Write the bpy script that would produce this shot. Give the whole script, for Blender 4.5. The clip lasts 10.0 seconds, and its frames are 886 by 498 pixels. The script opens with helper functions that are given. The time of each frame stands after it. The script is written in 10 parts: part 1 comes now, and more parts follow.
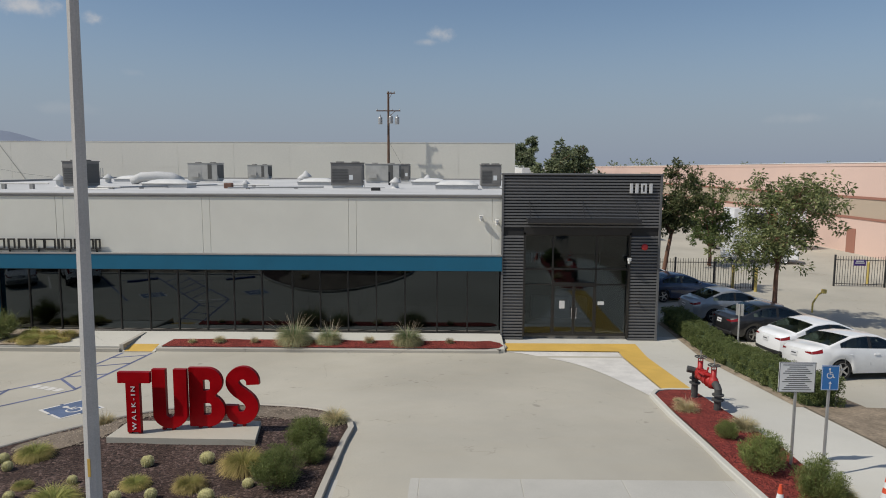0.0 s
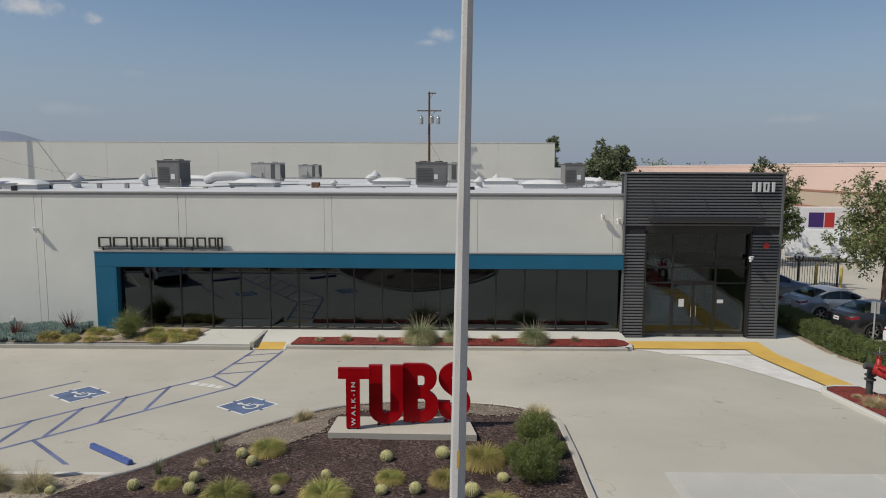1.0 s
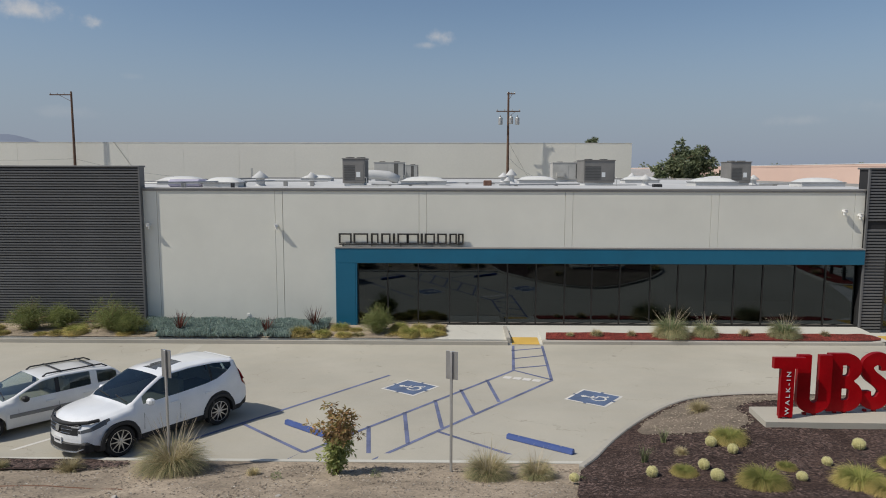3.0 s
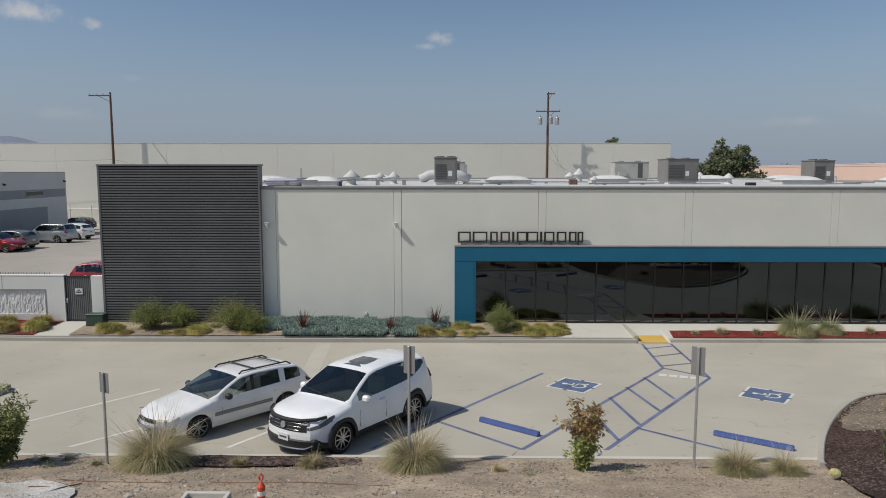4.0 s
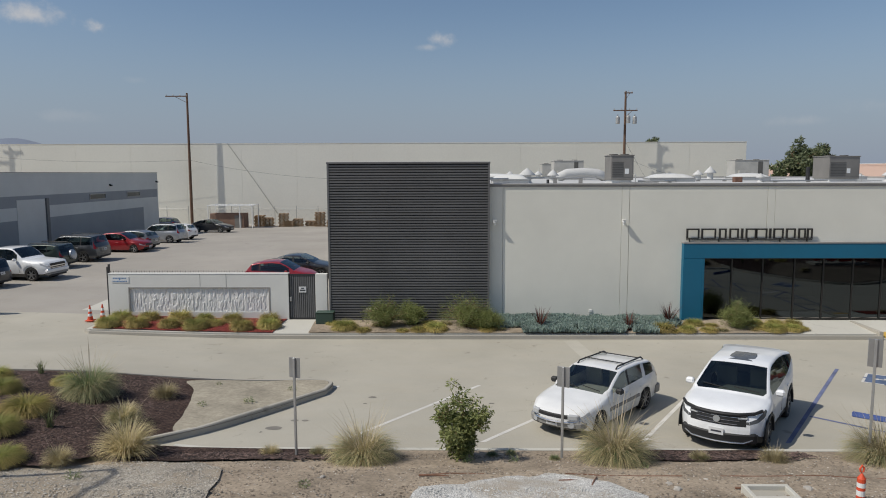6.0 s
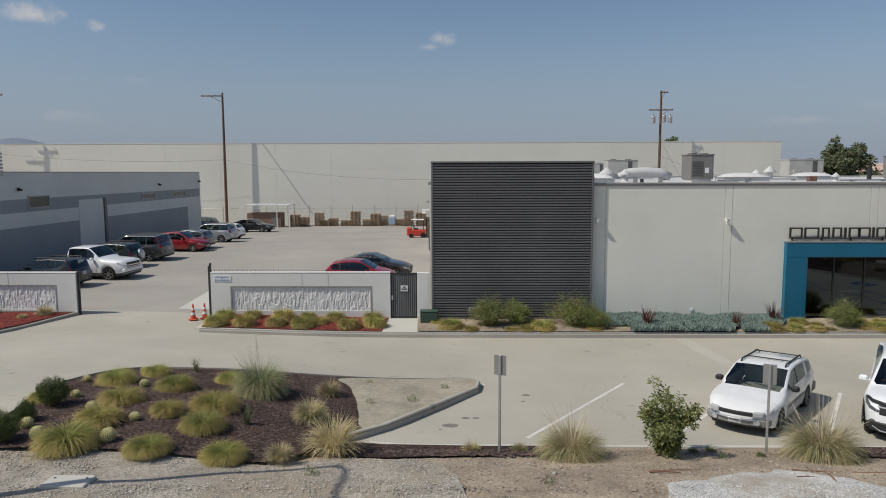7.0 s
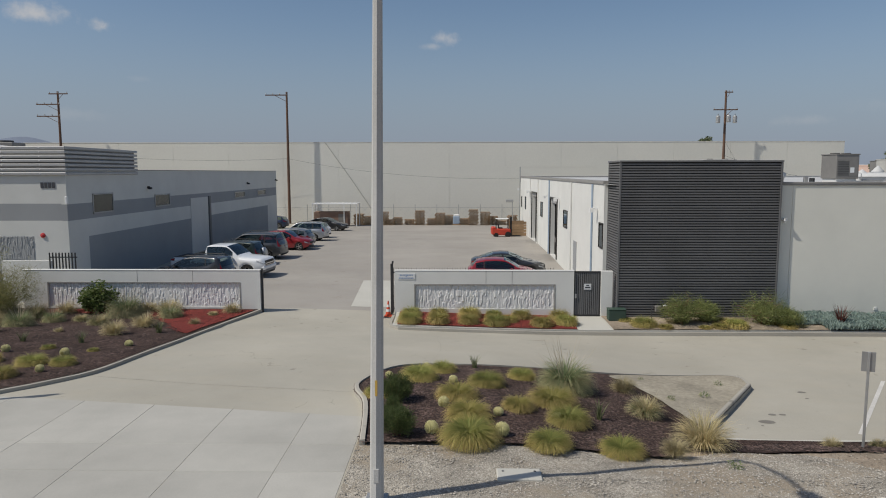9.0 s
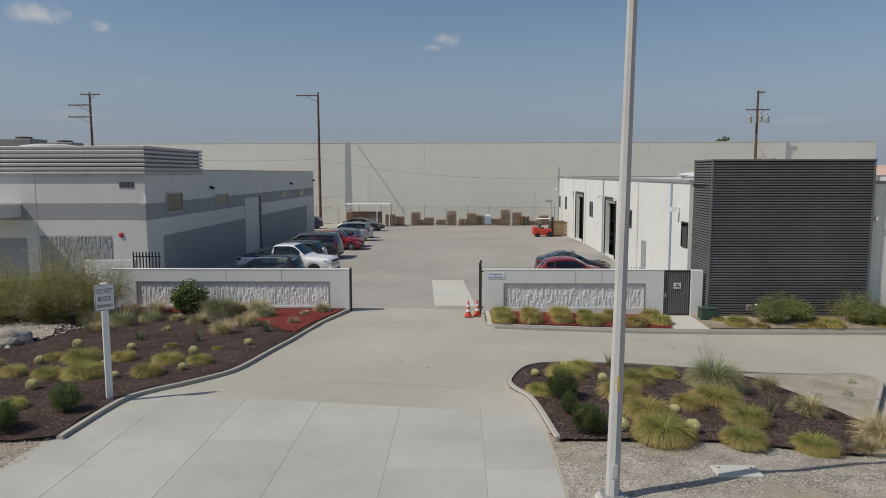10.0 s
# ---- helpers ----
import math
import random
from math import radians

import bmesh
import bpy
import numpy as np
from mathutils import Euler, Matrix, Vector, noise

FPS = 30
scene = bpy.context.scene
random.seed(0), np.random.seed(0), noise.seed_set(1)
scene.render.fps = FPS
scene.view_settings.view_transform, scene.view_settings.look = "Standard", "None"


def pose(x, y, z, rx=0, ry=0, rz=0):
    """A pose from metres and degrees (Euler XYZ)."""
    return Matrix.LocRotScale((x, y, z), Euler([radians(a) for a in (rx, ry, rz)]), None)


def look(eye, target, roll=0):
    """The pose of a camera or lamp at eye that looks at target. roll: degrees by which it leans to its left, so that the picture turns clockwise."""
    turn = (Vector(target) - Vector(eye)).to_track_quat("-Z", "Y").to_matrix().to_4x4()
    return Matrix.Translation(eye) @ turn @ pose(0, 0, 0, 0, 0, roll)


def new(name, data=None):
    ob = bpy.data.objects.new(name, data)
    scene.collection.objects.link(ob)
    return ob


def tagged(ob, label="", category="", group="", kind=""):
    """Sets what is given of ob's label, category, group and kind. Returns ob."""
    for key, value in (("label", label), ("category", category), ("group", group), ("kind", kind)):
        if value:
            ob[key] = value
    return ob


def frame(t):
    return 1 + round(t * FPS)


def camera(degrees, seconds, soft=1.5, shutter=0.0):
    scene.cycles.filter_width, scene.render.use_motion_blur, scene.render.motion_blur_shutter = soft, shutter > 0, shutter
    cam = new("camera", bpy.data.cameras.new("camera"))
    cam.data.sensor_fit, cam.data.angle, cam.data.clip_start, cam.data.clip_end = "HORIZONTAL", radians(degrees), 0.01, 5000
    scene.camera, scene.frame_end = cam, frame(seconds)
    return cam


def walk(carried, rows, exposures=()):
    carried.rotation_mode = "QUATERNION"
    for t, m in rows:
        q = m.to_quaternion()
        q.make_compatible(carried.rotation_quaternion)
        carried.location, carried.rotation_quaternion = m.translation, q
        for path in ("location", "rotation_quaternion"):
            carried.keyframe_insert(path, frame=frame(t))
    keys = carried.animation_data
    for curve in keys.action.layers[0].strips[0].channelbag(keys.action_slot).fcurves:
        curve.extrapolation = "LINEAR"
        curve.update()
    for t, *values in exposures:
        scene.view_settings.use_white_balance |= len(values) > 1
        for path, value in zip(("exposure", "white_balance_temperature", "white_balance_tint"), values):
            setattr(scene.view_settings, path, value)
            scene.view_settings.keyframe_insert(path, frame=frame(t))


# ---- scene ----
cam = camera(65.2, 10.0, soft=1.0)
# seconds, eye x y z, yaw, pitch, roll
ROWS = [
    (0.0, 21.252, -30.342, 7.422, 0.763, -6.652, 0.251),
    (0.5, 18.628, -30.452, 7.393, 0.837, -6.652, 0.230),
    (1.0, 15.955, -30.581, 7.339, 0.854, -6.628, 0.220),
    (1.5, 13.265, -30.697, 7.269, 0.837, -6.586, 0.210),
    (2.0, 10.574, -30.787, 7.190, 0.808, -6.534, 0.194),
    (2.5, 7.887, -30.846, 7.108, 0.778, -6.478, 0.166),
    (3.0, 5.207, -30.878, 7.029, 0.758, -6.422, 0.128),
    (3.5, 2.538, -30.894, 6.956, 0.754, -6.372, 0.079),
    (4.0, -0.109, -30.903, 6.892, 0.766, -6.329, 0.024),
    (4.5, -2.721, -30.917, 6.839, 0.795, -6.297, -0.032),
    (5.0, -5.283, -30.943, 6.798, 0.837, -6.275, -0.086),
    (5.5, -7.778, -30.988, 6.769, 0.889, -6.265, -0.131),
    (6.0, -10.193, -31.053, 6.751, 0.947, -6.266, -0.163),
    (6.5, -12.519, -31.136, 6.743, 1.006, -6.275, -0.180),
    (7.0, -14.757, -31.231, 6.741, 1.062, -6.290, -0.180),
    (7.5, -16.913, -31.331, 6.743, 1.112, -6.308, -0.163),
    (8.0, -19.005, -31.427, 6.745, 1.157, -6.325, -0.134),
    (8.5, -21.054, -31.510, 6.742, 1.197, -6.334, -0.100),
    (9.0, -23.084, -31.576, 6.729, 1.239, -6.330, -0.074),
    (9.5, -25.110, -31.627, 6.700, 1.292, -6.305, -0.070),
    (10.0, -27.129, -31.675, 6.649, 1.370, -6.251, -0.112),
]
walk(cam, [(t, pose(x, y, z, 90 + pitch, 0, yaw) @ pose(0, 0, 0, 0, 0, roll)) for t, x, y, z, yaw, pitch, roll in ROWS], exposures=((0.0, 0.0), (6.0, 0.0), (8.0, -0.05), (10.0, -0.10)))

# ---- sky, sun ----
SUN_ELEV, SUN_AZ = 51.0, 200.5          # height, and the direction to the sun counted from +x towards +y
sun_from = Vector((math.cos(radians(SUN_AZ)) * math.cos(radians(SUN_ELEV)), math.sin(radians(SUN_AZ)) * math.cos(radians(SUN_ELEV)), math.sin(radians(SUN_ELEV))))
sun = new("sun", bpy.data.lights.new("sun", "SUN"))
sun.data.energy, sun.data.angle, sun.data.color = 3.32, radians(0.6), (1.0, 0.945, 0.845)
sun.matrix_world = look(sun_from * 60, (0, 0, 0))

world = bpy.data.worlds.new("world")
scene.world = world
world.use_nodes = True
wt = world.node_tree
wt.nodes.clear()


def wnode(kind, **props):
    n = wt.nodes.new(kind)
    for k, v in props.items():
        if k.startswith("in_"):
            n.inputs[int(k[3:])].default_value = v
        elif k == "operation":
            n.operation = v
        elif k == "blend_type":
            n.blend_type = v
    return n


sky = wt.nodes.new("ShaderNodeTexSky")
sky.sky_type = "NISHITA"
sky.sun_disc = False
sky.sun_elevation = radians(SUN_ELEV)
sky.sun_rotation = radians(90 - SUN_AZ)
sky.altitude, sky.air_density, sky.dust_density, sky.ozone_density = 100, 1.0, 1.2, 2.0
coord = wt.nodes.new("ShaderNodeTexCoord")
puff = wnode("ShaderNodeTexNoise")
puff.inputs["Scale"].default_value, puff.inputs["Detail"].default_value, puff.inputs["Roughness"].default_value = 26, 7, 0.62
wt.links.new(coord.outputs["Generated"], puff.inputs["Vector"])
total = None
# small clouds: azimuth (degrees right of +y), height, half-widths across and up, strength
for az, el, sx, sz, amount in ((-30.9, 10.9, 0.040, 0.015, 0.8), (-26.8, 10.4, 0.018, 0.011, 0.9), (-1.3, 10.6, 0.020, 0.011, 0.7), (-2.1, 10.0, 0.020, 0.006, 0.4),
                               (26.0, 3.7, 0.040, 0.008, 0.16), (-29.0, 4.2, 0.06, 0.009, 0.12), (31.0, 4.6, 0.07, 0.015, 0.10), (-24.5, 6.9, 0.018, 0.006, 0.10)):
    a, e = radians(az), radians(el)
    c = Vector((math.sin(a) * math.cos(e), math.cos(a) * math.cos(e), math.sin(e)))
    sub = wnode("ShaderNodeVectorMath", operation="SUBTRACT")
    sub.inputs[1].default_value = c
    wt.links.new(coord.outputs["Generated"], sub.inputs[0])
    div = wnode("ShaderNodeVectorMath", operation="DIVIDE")
    div.inputs[1].default_value = (sx, sx, sz)
    wt.links.new(sub.outputs[0], div.inputs[0])
    ln = wnode("ShaderNodeVectorMath", operation="LENGTH")
    wt.links.new(div.outputs[0], ln.inputs[0])
    # edge broken up by the noise
    add = wnode("ShaderNodeMath", operation="MULTIPLY_ADD", in_1=-2.6, in_2=1.85)
    wt.links.new(puff.outputs[0], add.inputs[0])
    m1 = wnode("ShaderNodeMath", operation="ADD")
    wt.links.new(add.outputs[0], m1.inputs[0])
    wt.links.new(ln.outputs["Value"], m1.inputs[1])
    ramp = wt.nodes.new("ShaderNodeMapRange")
    ramp.interpolation_type = "SMOOTHSTEP"
    for k, v in ((1, 1.6), (2, 0.45), (3, 0.0), (4, amount)):
        ramp.inputs[k].default_value = v
    wt.links.new(m1.outputs[0], ramp.inputs[0])
    if total is None:
        total = ramp.outputs[0]
    else:
        mx = wnode("ShaderNodeMath", operation="MAXIMUM")
        wt.links.new(total, mx.inputs[0])
        wt.links.new(ramp.outputs[0], mx.inputs[1])
        total = mx.outputs[0]
mixc = wt.nodes.new("ShaderNodeMix")
mixc.data_type = "RGBA"
mixc.inputs[7].default_value = (6.4, 6.3, 6.3, 1)
wt.links.new(total, mixc.inputs[0])
# bluish haze low in the sky
sepd = wt.nodes.new("ShaderNodeSeparateXYZ")
wt.links.new(coord.outputs["Generated"], sepd.inputs[0])
low = wt.nodes.new("ShaderNodeMapRange")
low.interpolation_type = "SMOOTHSTEP"
for k, v in ((1, 0.0), (2, 0.24), (3, 0.85), (4, 0.0)):
    low.inputs[k].default_value = v
wt.links.new(sepd.outputs[2], low.inputs[0])
haze = wt.nodes.new("ShaderNodeMix")
haze.data_type = "RGBA"
haze.inputs[7].default_value = (3.15, 3.68, 4.7, 1)
wt.links.new(low.outputs[0], haze.inputs[0])
wt.links.new(sky.outputs[0], haze.inputs[6])
tint = wt.nodes.new("ShaderNodeMix")
tint.data_type, tint.blend_type = "RGBA", "MULTIPLY"
tint.inputs[0].default_value = 1.0
tint.inputs[7].default_value = (0.97, 0.985, 1.0, 1)
wt.links.new(haze.outputs[2], tint.inputs[6])
wt.links.new(tint.outputs[2], mixc.inputs[6])
bg = wt.nodes.new("ShaderNodeBackground")
bg.inputs["Strength"].default_value = 0.085
wt.links.new(mixc.outputs[2], bg.inputs["Color"])
wout = wt.nodes.new("ShaderNodeOutputWorld")
wt.links.new(bg.outputs[0], wout.inputs["Surface"])

# ---- materials ----
def shader(name):
    m = bpy.data.materials.new(name)
    m.use_nodes = True
    return m, m.node_tree, m.node_tree.nodes["Principled BSDF"]


def tex(nt, kind, vec, **inputs):
    n = nt.nodes.new(kind)
    if vec is not None:
        nt.links.new(vec, n.inputs["Vector"])
    for k, v in inputs.items():
        n.inputs[k].default_value = v
    return n


def where(nt, local, stretch=None):
    """World place, or the thing's own coordinates; stretched if asked."""
    if local:
        out = nt.nodes.new("ShaderNodeTexCoord").outputs["Object"]
    else:
        out = nt.nodes.new("ShaderNodeNewGeometry").outputs["Position"]
    if stretch:
        mp = nt.nodes.new("ShaderNodeMapping")
        mp.inputs["Scale"].default_value = stretch
        nt.links.new(out, mp.inputs["Vector"])
        out = mp.outputs[0]
    return out


def mapr(nt, val, a, b, c, d, smooth=False):
    n = nt.nodes.new("ShaderNodeMapRange")
    if smooth:
        n.interpolation_type = "SMOOTHSTEP"
    for k, v in ((1, a), (2, b), (3, c), (4, d)):
        n.inputs[k].default_value = v
    nt.links.new(val, n.inputs[0])
    return n.outputs[0]


def blend(nt, fac, a, b, mode="MIX"):
    n = nt.nodes.new("ShaderNodeMix")
    n.data_type, n.blend_type = "RGBA", mode
    for sock, v in ((n.inputs[0], fac), (n.inputs[6], a), (n.inputs[7], b)):
        if isinstance(v, (int, float)):
            sock.default_value = v
        elif isinstance(v, tuple):
            sock.default_value = (*v, 1.0)
        else:
            nt.links.new(v, sock)
    return n.outputs[2]


def relief(nt, bsdf, height, strength, distance=0.01):
    b = nt.nodes.new("ShaderNodeBump")
    b.inputs["Strength"].default_value, b.inputs["Distance"].default_value = strength, distance
    nt.links.new(height, b.inputs["Height"])
    nt.links.new(b.outputs[0], bsdf.inputs["Normal"])


def scaled(c, k):
    return tuple(min(1.0, v * k) for v in c)


def surf(name, col, rough=0.8, var=0.12, big=0.4, fine=25.0, bump=0.2, grain=0.08, metal=0.0, local=False, stretch=None, rnd=0.0, island=0.0, spec=0.5):
    """A general surface: tone drifting at two scales, fine relief, and a random shift by object or by island."""
    m, nt, bsdf = shader(name)
    vec = where(nt, local, stretch)
    n1 = tex(nt, "ShaderNodeTexNoise", vec, Scale=big, Detail=5.0, Roughness=0.6)
    n2 = tex(nt, "ShaderNodeTexNoise", vec, Scale=fine, Detail=4.0, Roughness=0.65)
    c = blend(nt, mapr(nt, n1.outputs[0], 0.3, 0.7, 0, 1), scaled(col, 1 - var), scaled(col, 1 + var))
    g = mapr(nt, n2.outputs[0], 0.25, 0.75, 1 - grain, 1 + grain)
    c = blend(nt, 1.0, c, g, "MULTIPLY")
    if rnd:
        o = nt.nodes.new("ShaderNodeObjectInfo")
        c = blend(nt, 1.0, c, mapr(nt, o.outputs["Random"], 0, 1, 1 - rnd, 1 + rnd), "MULTIPLY")
    if island:
        o = nt.nodes.new("ShaderNodeNewGeometry")
        c = blend(nt, 1.0, c, mapr(nt, o.outputs["Random Per Island"], 0, 1, 1 - island, 1 + island), "MULTIPLY")
    nt.links.new(c, bsdf.inputs["Base Color"])
    nt.links.new(mapr(nt, n2.outputs[0], 0.2, 0.8, max(0.02, rough - 0.08), min(1.0, rough + 0.08)), bsdf.inputs["Roughness"])
    bsdf.inputs["Metallic"].default_value = metal
    bsdf.inputs["Specular IOR Level"].default_value = spec
    if bump:
        relief(nt, bsdf, n2.outputs[0], bump)
    return m


def concrete(name, col, stain=0.28, tan=0.25):
    """Broom-finished concrete: broad weathering, drip stains, small dark spots and hairline cracks."""
    m, nt, bsdf = shader(name)
    vec = where(nt, False)
    n1 = tex(nt, "ShaderNodeTexNoise", vec, Scale=0.16, Detail=6.0, Roughness=0.62)
    n2 = tex(nt, "ShaderNodeTexNoise", where(nt, False, (0.5, 1.6, 1.0)), Scale=0.9, Detail=6.0, Roughness=0.7)
    n3 = tex(nt, "ShaderNodeTexNoise", vec, Scale=45.0, Detail=3.0, Roughness=0.7)
    n4 = tex(nt, "ShaderNodeTexNoise", vec, Scale=1.7, Detail=2.0)
    c = blend(nt, mapr(nt, n1.outputs[0], 0.32, 0.68, 0, 1), scaled(col, 1 - stain * 0.5), scaled(col, 1 + stain * 0.35))
    warm = (col[0] * 1.02, col[1] * 0.95, col[2] * 0.84)
    c = blend(nt, mapr(nt, n2.outputs[0], 0.45, 0.75, 0, tan), c, warm)
    spots = mapr(nt, n4.outputs[0], 0.70, 0.78, 1.0, 0.72, True)
    c = blend(nt, 1.0, c, spots, "MULTIPLY")
    c = blend(nt, 1.0, c, mapr(nt, n3.outputs[0], 0.2, 0.8, 0.9, 1.1), "MULTIPLY")
    crack = tex(nt, "ShaderNodeTexVoronoi", vec, Scale=0.22)
    crack.feature = "DISTANCE_TO_EDGE"
    warp = tex(nt, "ShaderNodeTexNoise", vec, Scale=1.4, Detail=5.0)
    wv = nt.nodes.new("ShaderNodeVectorMath")
    wv.operation = "MULTIPLY_ADD"
    wv.inputs[1].default_value = (1.6, 1.6, 0.0)
    nt.links.new(warp.outputs["Color"], wv.inputs[0])
    nt.links.new(vec, wv.inputs[2])
    nt.links.new(wv.outputs[0], crack.inputs["Vector"])
    line = mapr(nt, crack.outputs["Distance"], 0.0, 0.004, 0.0, 1.0)
    some = mapr(nt, n2.outputs[0], 0.50, 0.58, 0.0, 1.0)
    inv = nt.nodes.new("ShaderNodeMath")
    inv.operation = "MAXIMUM"
    nt.links.new(line, inv.inputs[0])
    sub = nt.nodes.new("ShaderNodeMath")
    sub.operation = "SUBTRACT"
    sub.inputs[0].default_value = 1.0
    nt.links.new(some, sub.inputs[1])
    nt.links.new(sub.outputs[0], inv.inputs[1])
    c = blend(nt, 1.0, c, mapr(nt, inv.outputs[0], 0, 1, 0.72, 1.0), "MULTIPLY")
    nt.links.new(c, bsdf.inputs["Base Color"])
    bsdf.inputs["Roughness"].default_value = 0.88
    bsdf.inputs["Specular IOR Level"].default_value = 0.3
    relief(nt, bsdf, n3.outputs[0], 0.25, 0.006)
    return m


def chips(name, dark, light, scale=28.0, bump=0.9, stretch=(1, 1, 1), patch=0.3, earth=None):
    """Loose ground cover: bark chips or gravel."""
    m, nt, bsdf = shader(name)
    vec = where(nt, False, stretch)
    v = tex(nt, "ShaderNodeTexVoronoi", vec, Scale=scale)
    v2 = tex(nt, "ShaderNodeTexVoronoi", vec, Scale=scale * 2.7)
    n = tex(nt, "ShaderNodeTexNoise", where(nt, False), Scale=0.9, Detail=5.0)
    sep = nt.nodes.new("ShaderNodeSeparateColor")
    nt.links.new(v.outputs["Color"], sep.inputs[0])
    c = blend(nt, sep.outputs[0], dark, light)
    sep2 = nt.nodes.new("ShaderNodeSeparateColor")
    nt.links.new(v2.outputs["Color"], sep2.inputs[0])
    c = blend(nt, 1.0, c, mapr(nt, sep2.outputs[1], 0, 1, 0.6, 1.3), "MULTIPLY")
    c = blend(nt, 1.0, c, mapr(nt, n.outputs[0], 0.3, 0.7, 1 - patch, 1 + patch), "MULTIPLY")
    if earth:
        e = tex(nt, "ShaderNodeTexNoise", where(nt, False), Scale=0.55, Detail=6.0, Roughness=0.65)
        c = blend(nt, mapr(nt, e.outputs[0], 0.44, 0.62, 0.0, 0.85, True), c, earth)
    nt.links.new(c, bsdf.inputs["Base Color"])
    bsdf.inputs["Roughness"].default_value = 0.95
    bsdf.inputs["Specular IOR Level"].default_value = 0.2
    relief(nt, bsdf, v.outputs["Distance"], bump, 0.02)
    return m


def leafy(name, col, col2, shift=0.3, rough=0.55, through_light=0.35):
    """Leaves and blades: two tones mixed from blade to blade, a little light passing through."""
    m, nt, bsdf = shader(name)
    geo = nt.nodes.new("ShaderNodeNewGeometry")
    c = blend(nt, geo.outputs["Random Per Island"], col, col2)
    o = nt.nodes.new("ShaderNodeObjectInfo")
    c = blend(nt, 1.0, c, mapr(nt, o.outputs["Random"], 0, 1, 1 - shift, 1 + shift), "MULTIPLY")
    n = tex(nt, "ShaderNodeTexNoise", where(nt, True), Scale=3.0, Detail=2.0)
    c = blend(nt, 1.0, c, mapr(nt, n.outputs[0], 0.3, 0.7, 0.75, 1.25), "MULTIPLY")
    nt.links.new(c, bsdf.inputs["Base Color"])
    bsdf.inputs["Roughness"].default_value = rough
    bsdf.inputs["Specular IOR Level"].default_value = 0.35
    tr = nt.nodes.new("ShaderNodeBsdfTranslucent")
    nt.links.new(c, tr.inputs["Color"])
    ms = nt.nodes.new("ShaderNodeMixShader")
    ms.inputs[0].default_value = through_light
    nt.links.new(bsdf.outputs[0], ms.inputs[1])
    nt.links.new(tr.outputs[0], ms.inputs[2])
    nt.links.new(ms.outputs[0], nt.nodes["Material Output"].inputs["Surface"])
    return m


def grassy(name, green, tan, shift=0.2, lo=0.22, hi=0.5):
    """Clump grass: green at the heart, drier and tan towards the hanging tips, mixed from blade to blade."""
    m, nt, bsdf = shader(name)
    geo = nt.nodes.new("ShaderNodeNewGeometry")
    flat = nt.nodes.new("ShaderNodeMapping")
    flat.inputs["Scale"].default_value = (1, 1, 0)
    nt.links.new(where(nt, True), flat.inputs["Vector"])
    ln = nt.nodes.new("ShaderNodeVectorMath")
    ln.operation = "LENGTH"
    nt.links.new(flat.outputs[0], ln.inputs[0])
    dry = mapr(nt, ln.outputs["Value"], lo, hi, 0.0, 0.75, True)
    each = mapr(nt, geo.outputs["Random Per Island"], 0, 1, -0.25, 0.45)
    add = nt.nodes.new("ShaderNodeMath")
    add.operation, add.use_clamp = "ADD", True
    nt.links.new(dry, add.inputs[0])
    nt.links.new(each, add.inputs[1])
    c = blend(nt, add.outputs[0], green, tan)
    o = nt.nodes.new("ShaderNodeObjectInfo")
    c = blend(nt, 1.0, c, mapr(nt, o.outputs["Random"], 0, 1, 1 - shift, 1 + shift), "MULTIPLY")
    nt.links.new(c, bsdf.inputs["Base Color"])
    bsdf.inputs["Roughness"].default_value = 0.6
    bsdf.inputs["Specular IOR Level"].default_value = 0.25
    tr = nt.nodes.new("ShaderNodeBsdfTranslucent")
    nt.links.new(c, tr.inputs["Color"])
    ms = nt.nodes.new("ShaderNodeMixShader")
    ms.inputs[0].default_value = 0.3
    nt.links.new(bsdf.outputs[0], ms.inputs[1])
    nt.links.new(tr.outputs[0], ms.inputs[2])
    nt.links.new(ms.outputs[0], nt.nodes["Material Output"].inputs["Surface"])
    return m


def pane(name, tint, rough=0.02, ior=1.62):
    """Tinted glass: see-through by its tint, with a clear reflection that grows at a slant."""
    m, nt, bsdf = shader(name)
    nt.nodes.remove(bsdf)
    tr = nt.nodes.new("ShaderNodeBsdfTransparent")
    tr.inputs["Color"].default_value = (*tint, 1)
    gl = nt.nodes.new("ShaderNodeBsdfGlossy")
    gl.inputs["Roughness"].default_value = rough
    gl.inputs["Color"].default_value = (0.78, 0.91, 1.0, 1)
    n = tex(nt, "ShaderNodeTexNoise", where(nt, False), Scale=0.7, Detail=2.0)
    b = nt.nodes.new("ShaderNodeBump")
    b.inputs["Strength"].default_value, b.inputs["Distance"].default_value = 0.05, 0.02
    nt.links.new(n.outputs[0], b.inputs["Height"])
    nt.links.new(b.outputs[0], gl.inputs["Normal"])
    fr = nt.nodes.new("ShaderNodeFresnel")
    fr.inputs["IOR"].default_value = ior
    ms = nt.nodes.new("ShaderNodeMixShader")
    nt.links.new(fr.outputs[0], ms.inputs[0])
    nt.links.new(tr.outputs[0], ms.inputs[1])
    nt.links.new(gl.outputs[0], ms.inputs[2])
    nt.links.new(ms.outputs[0], nt.nodes["Material Output"].inputs["Surface"])
    return m


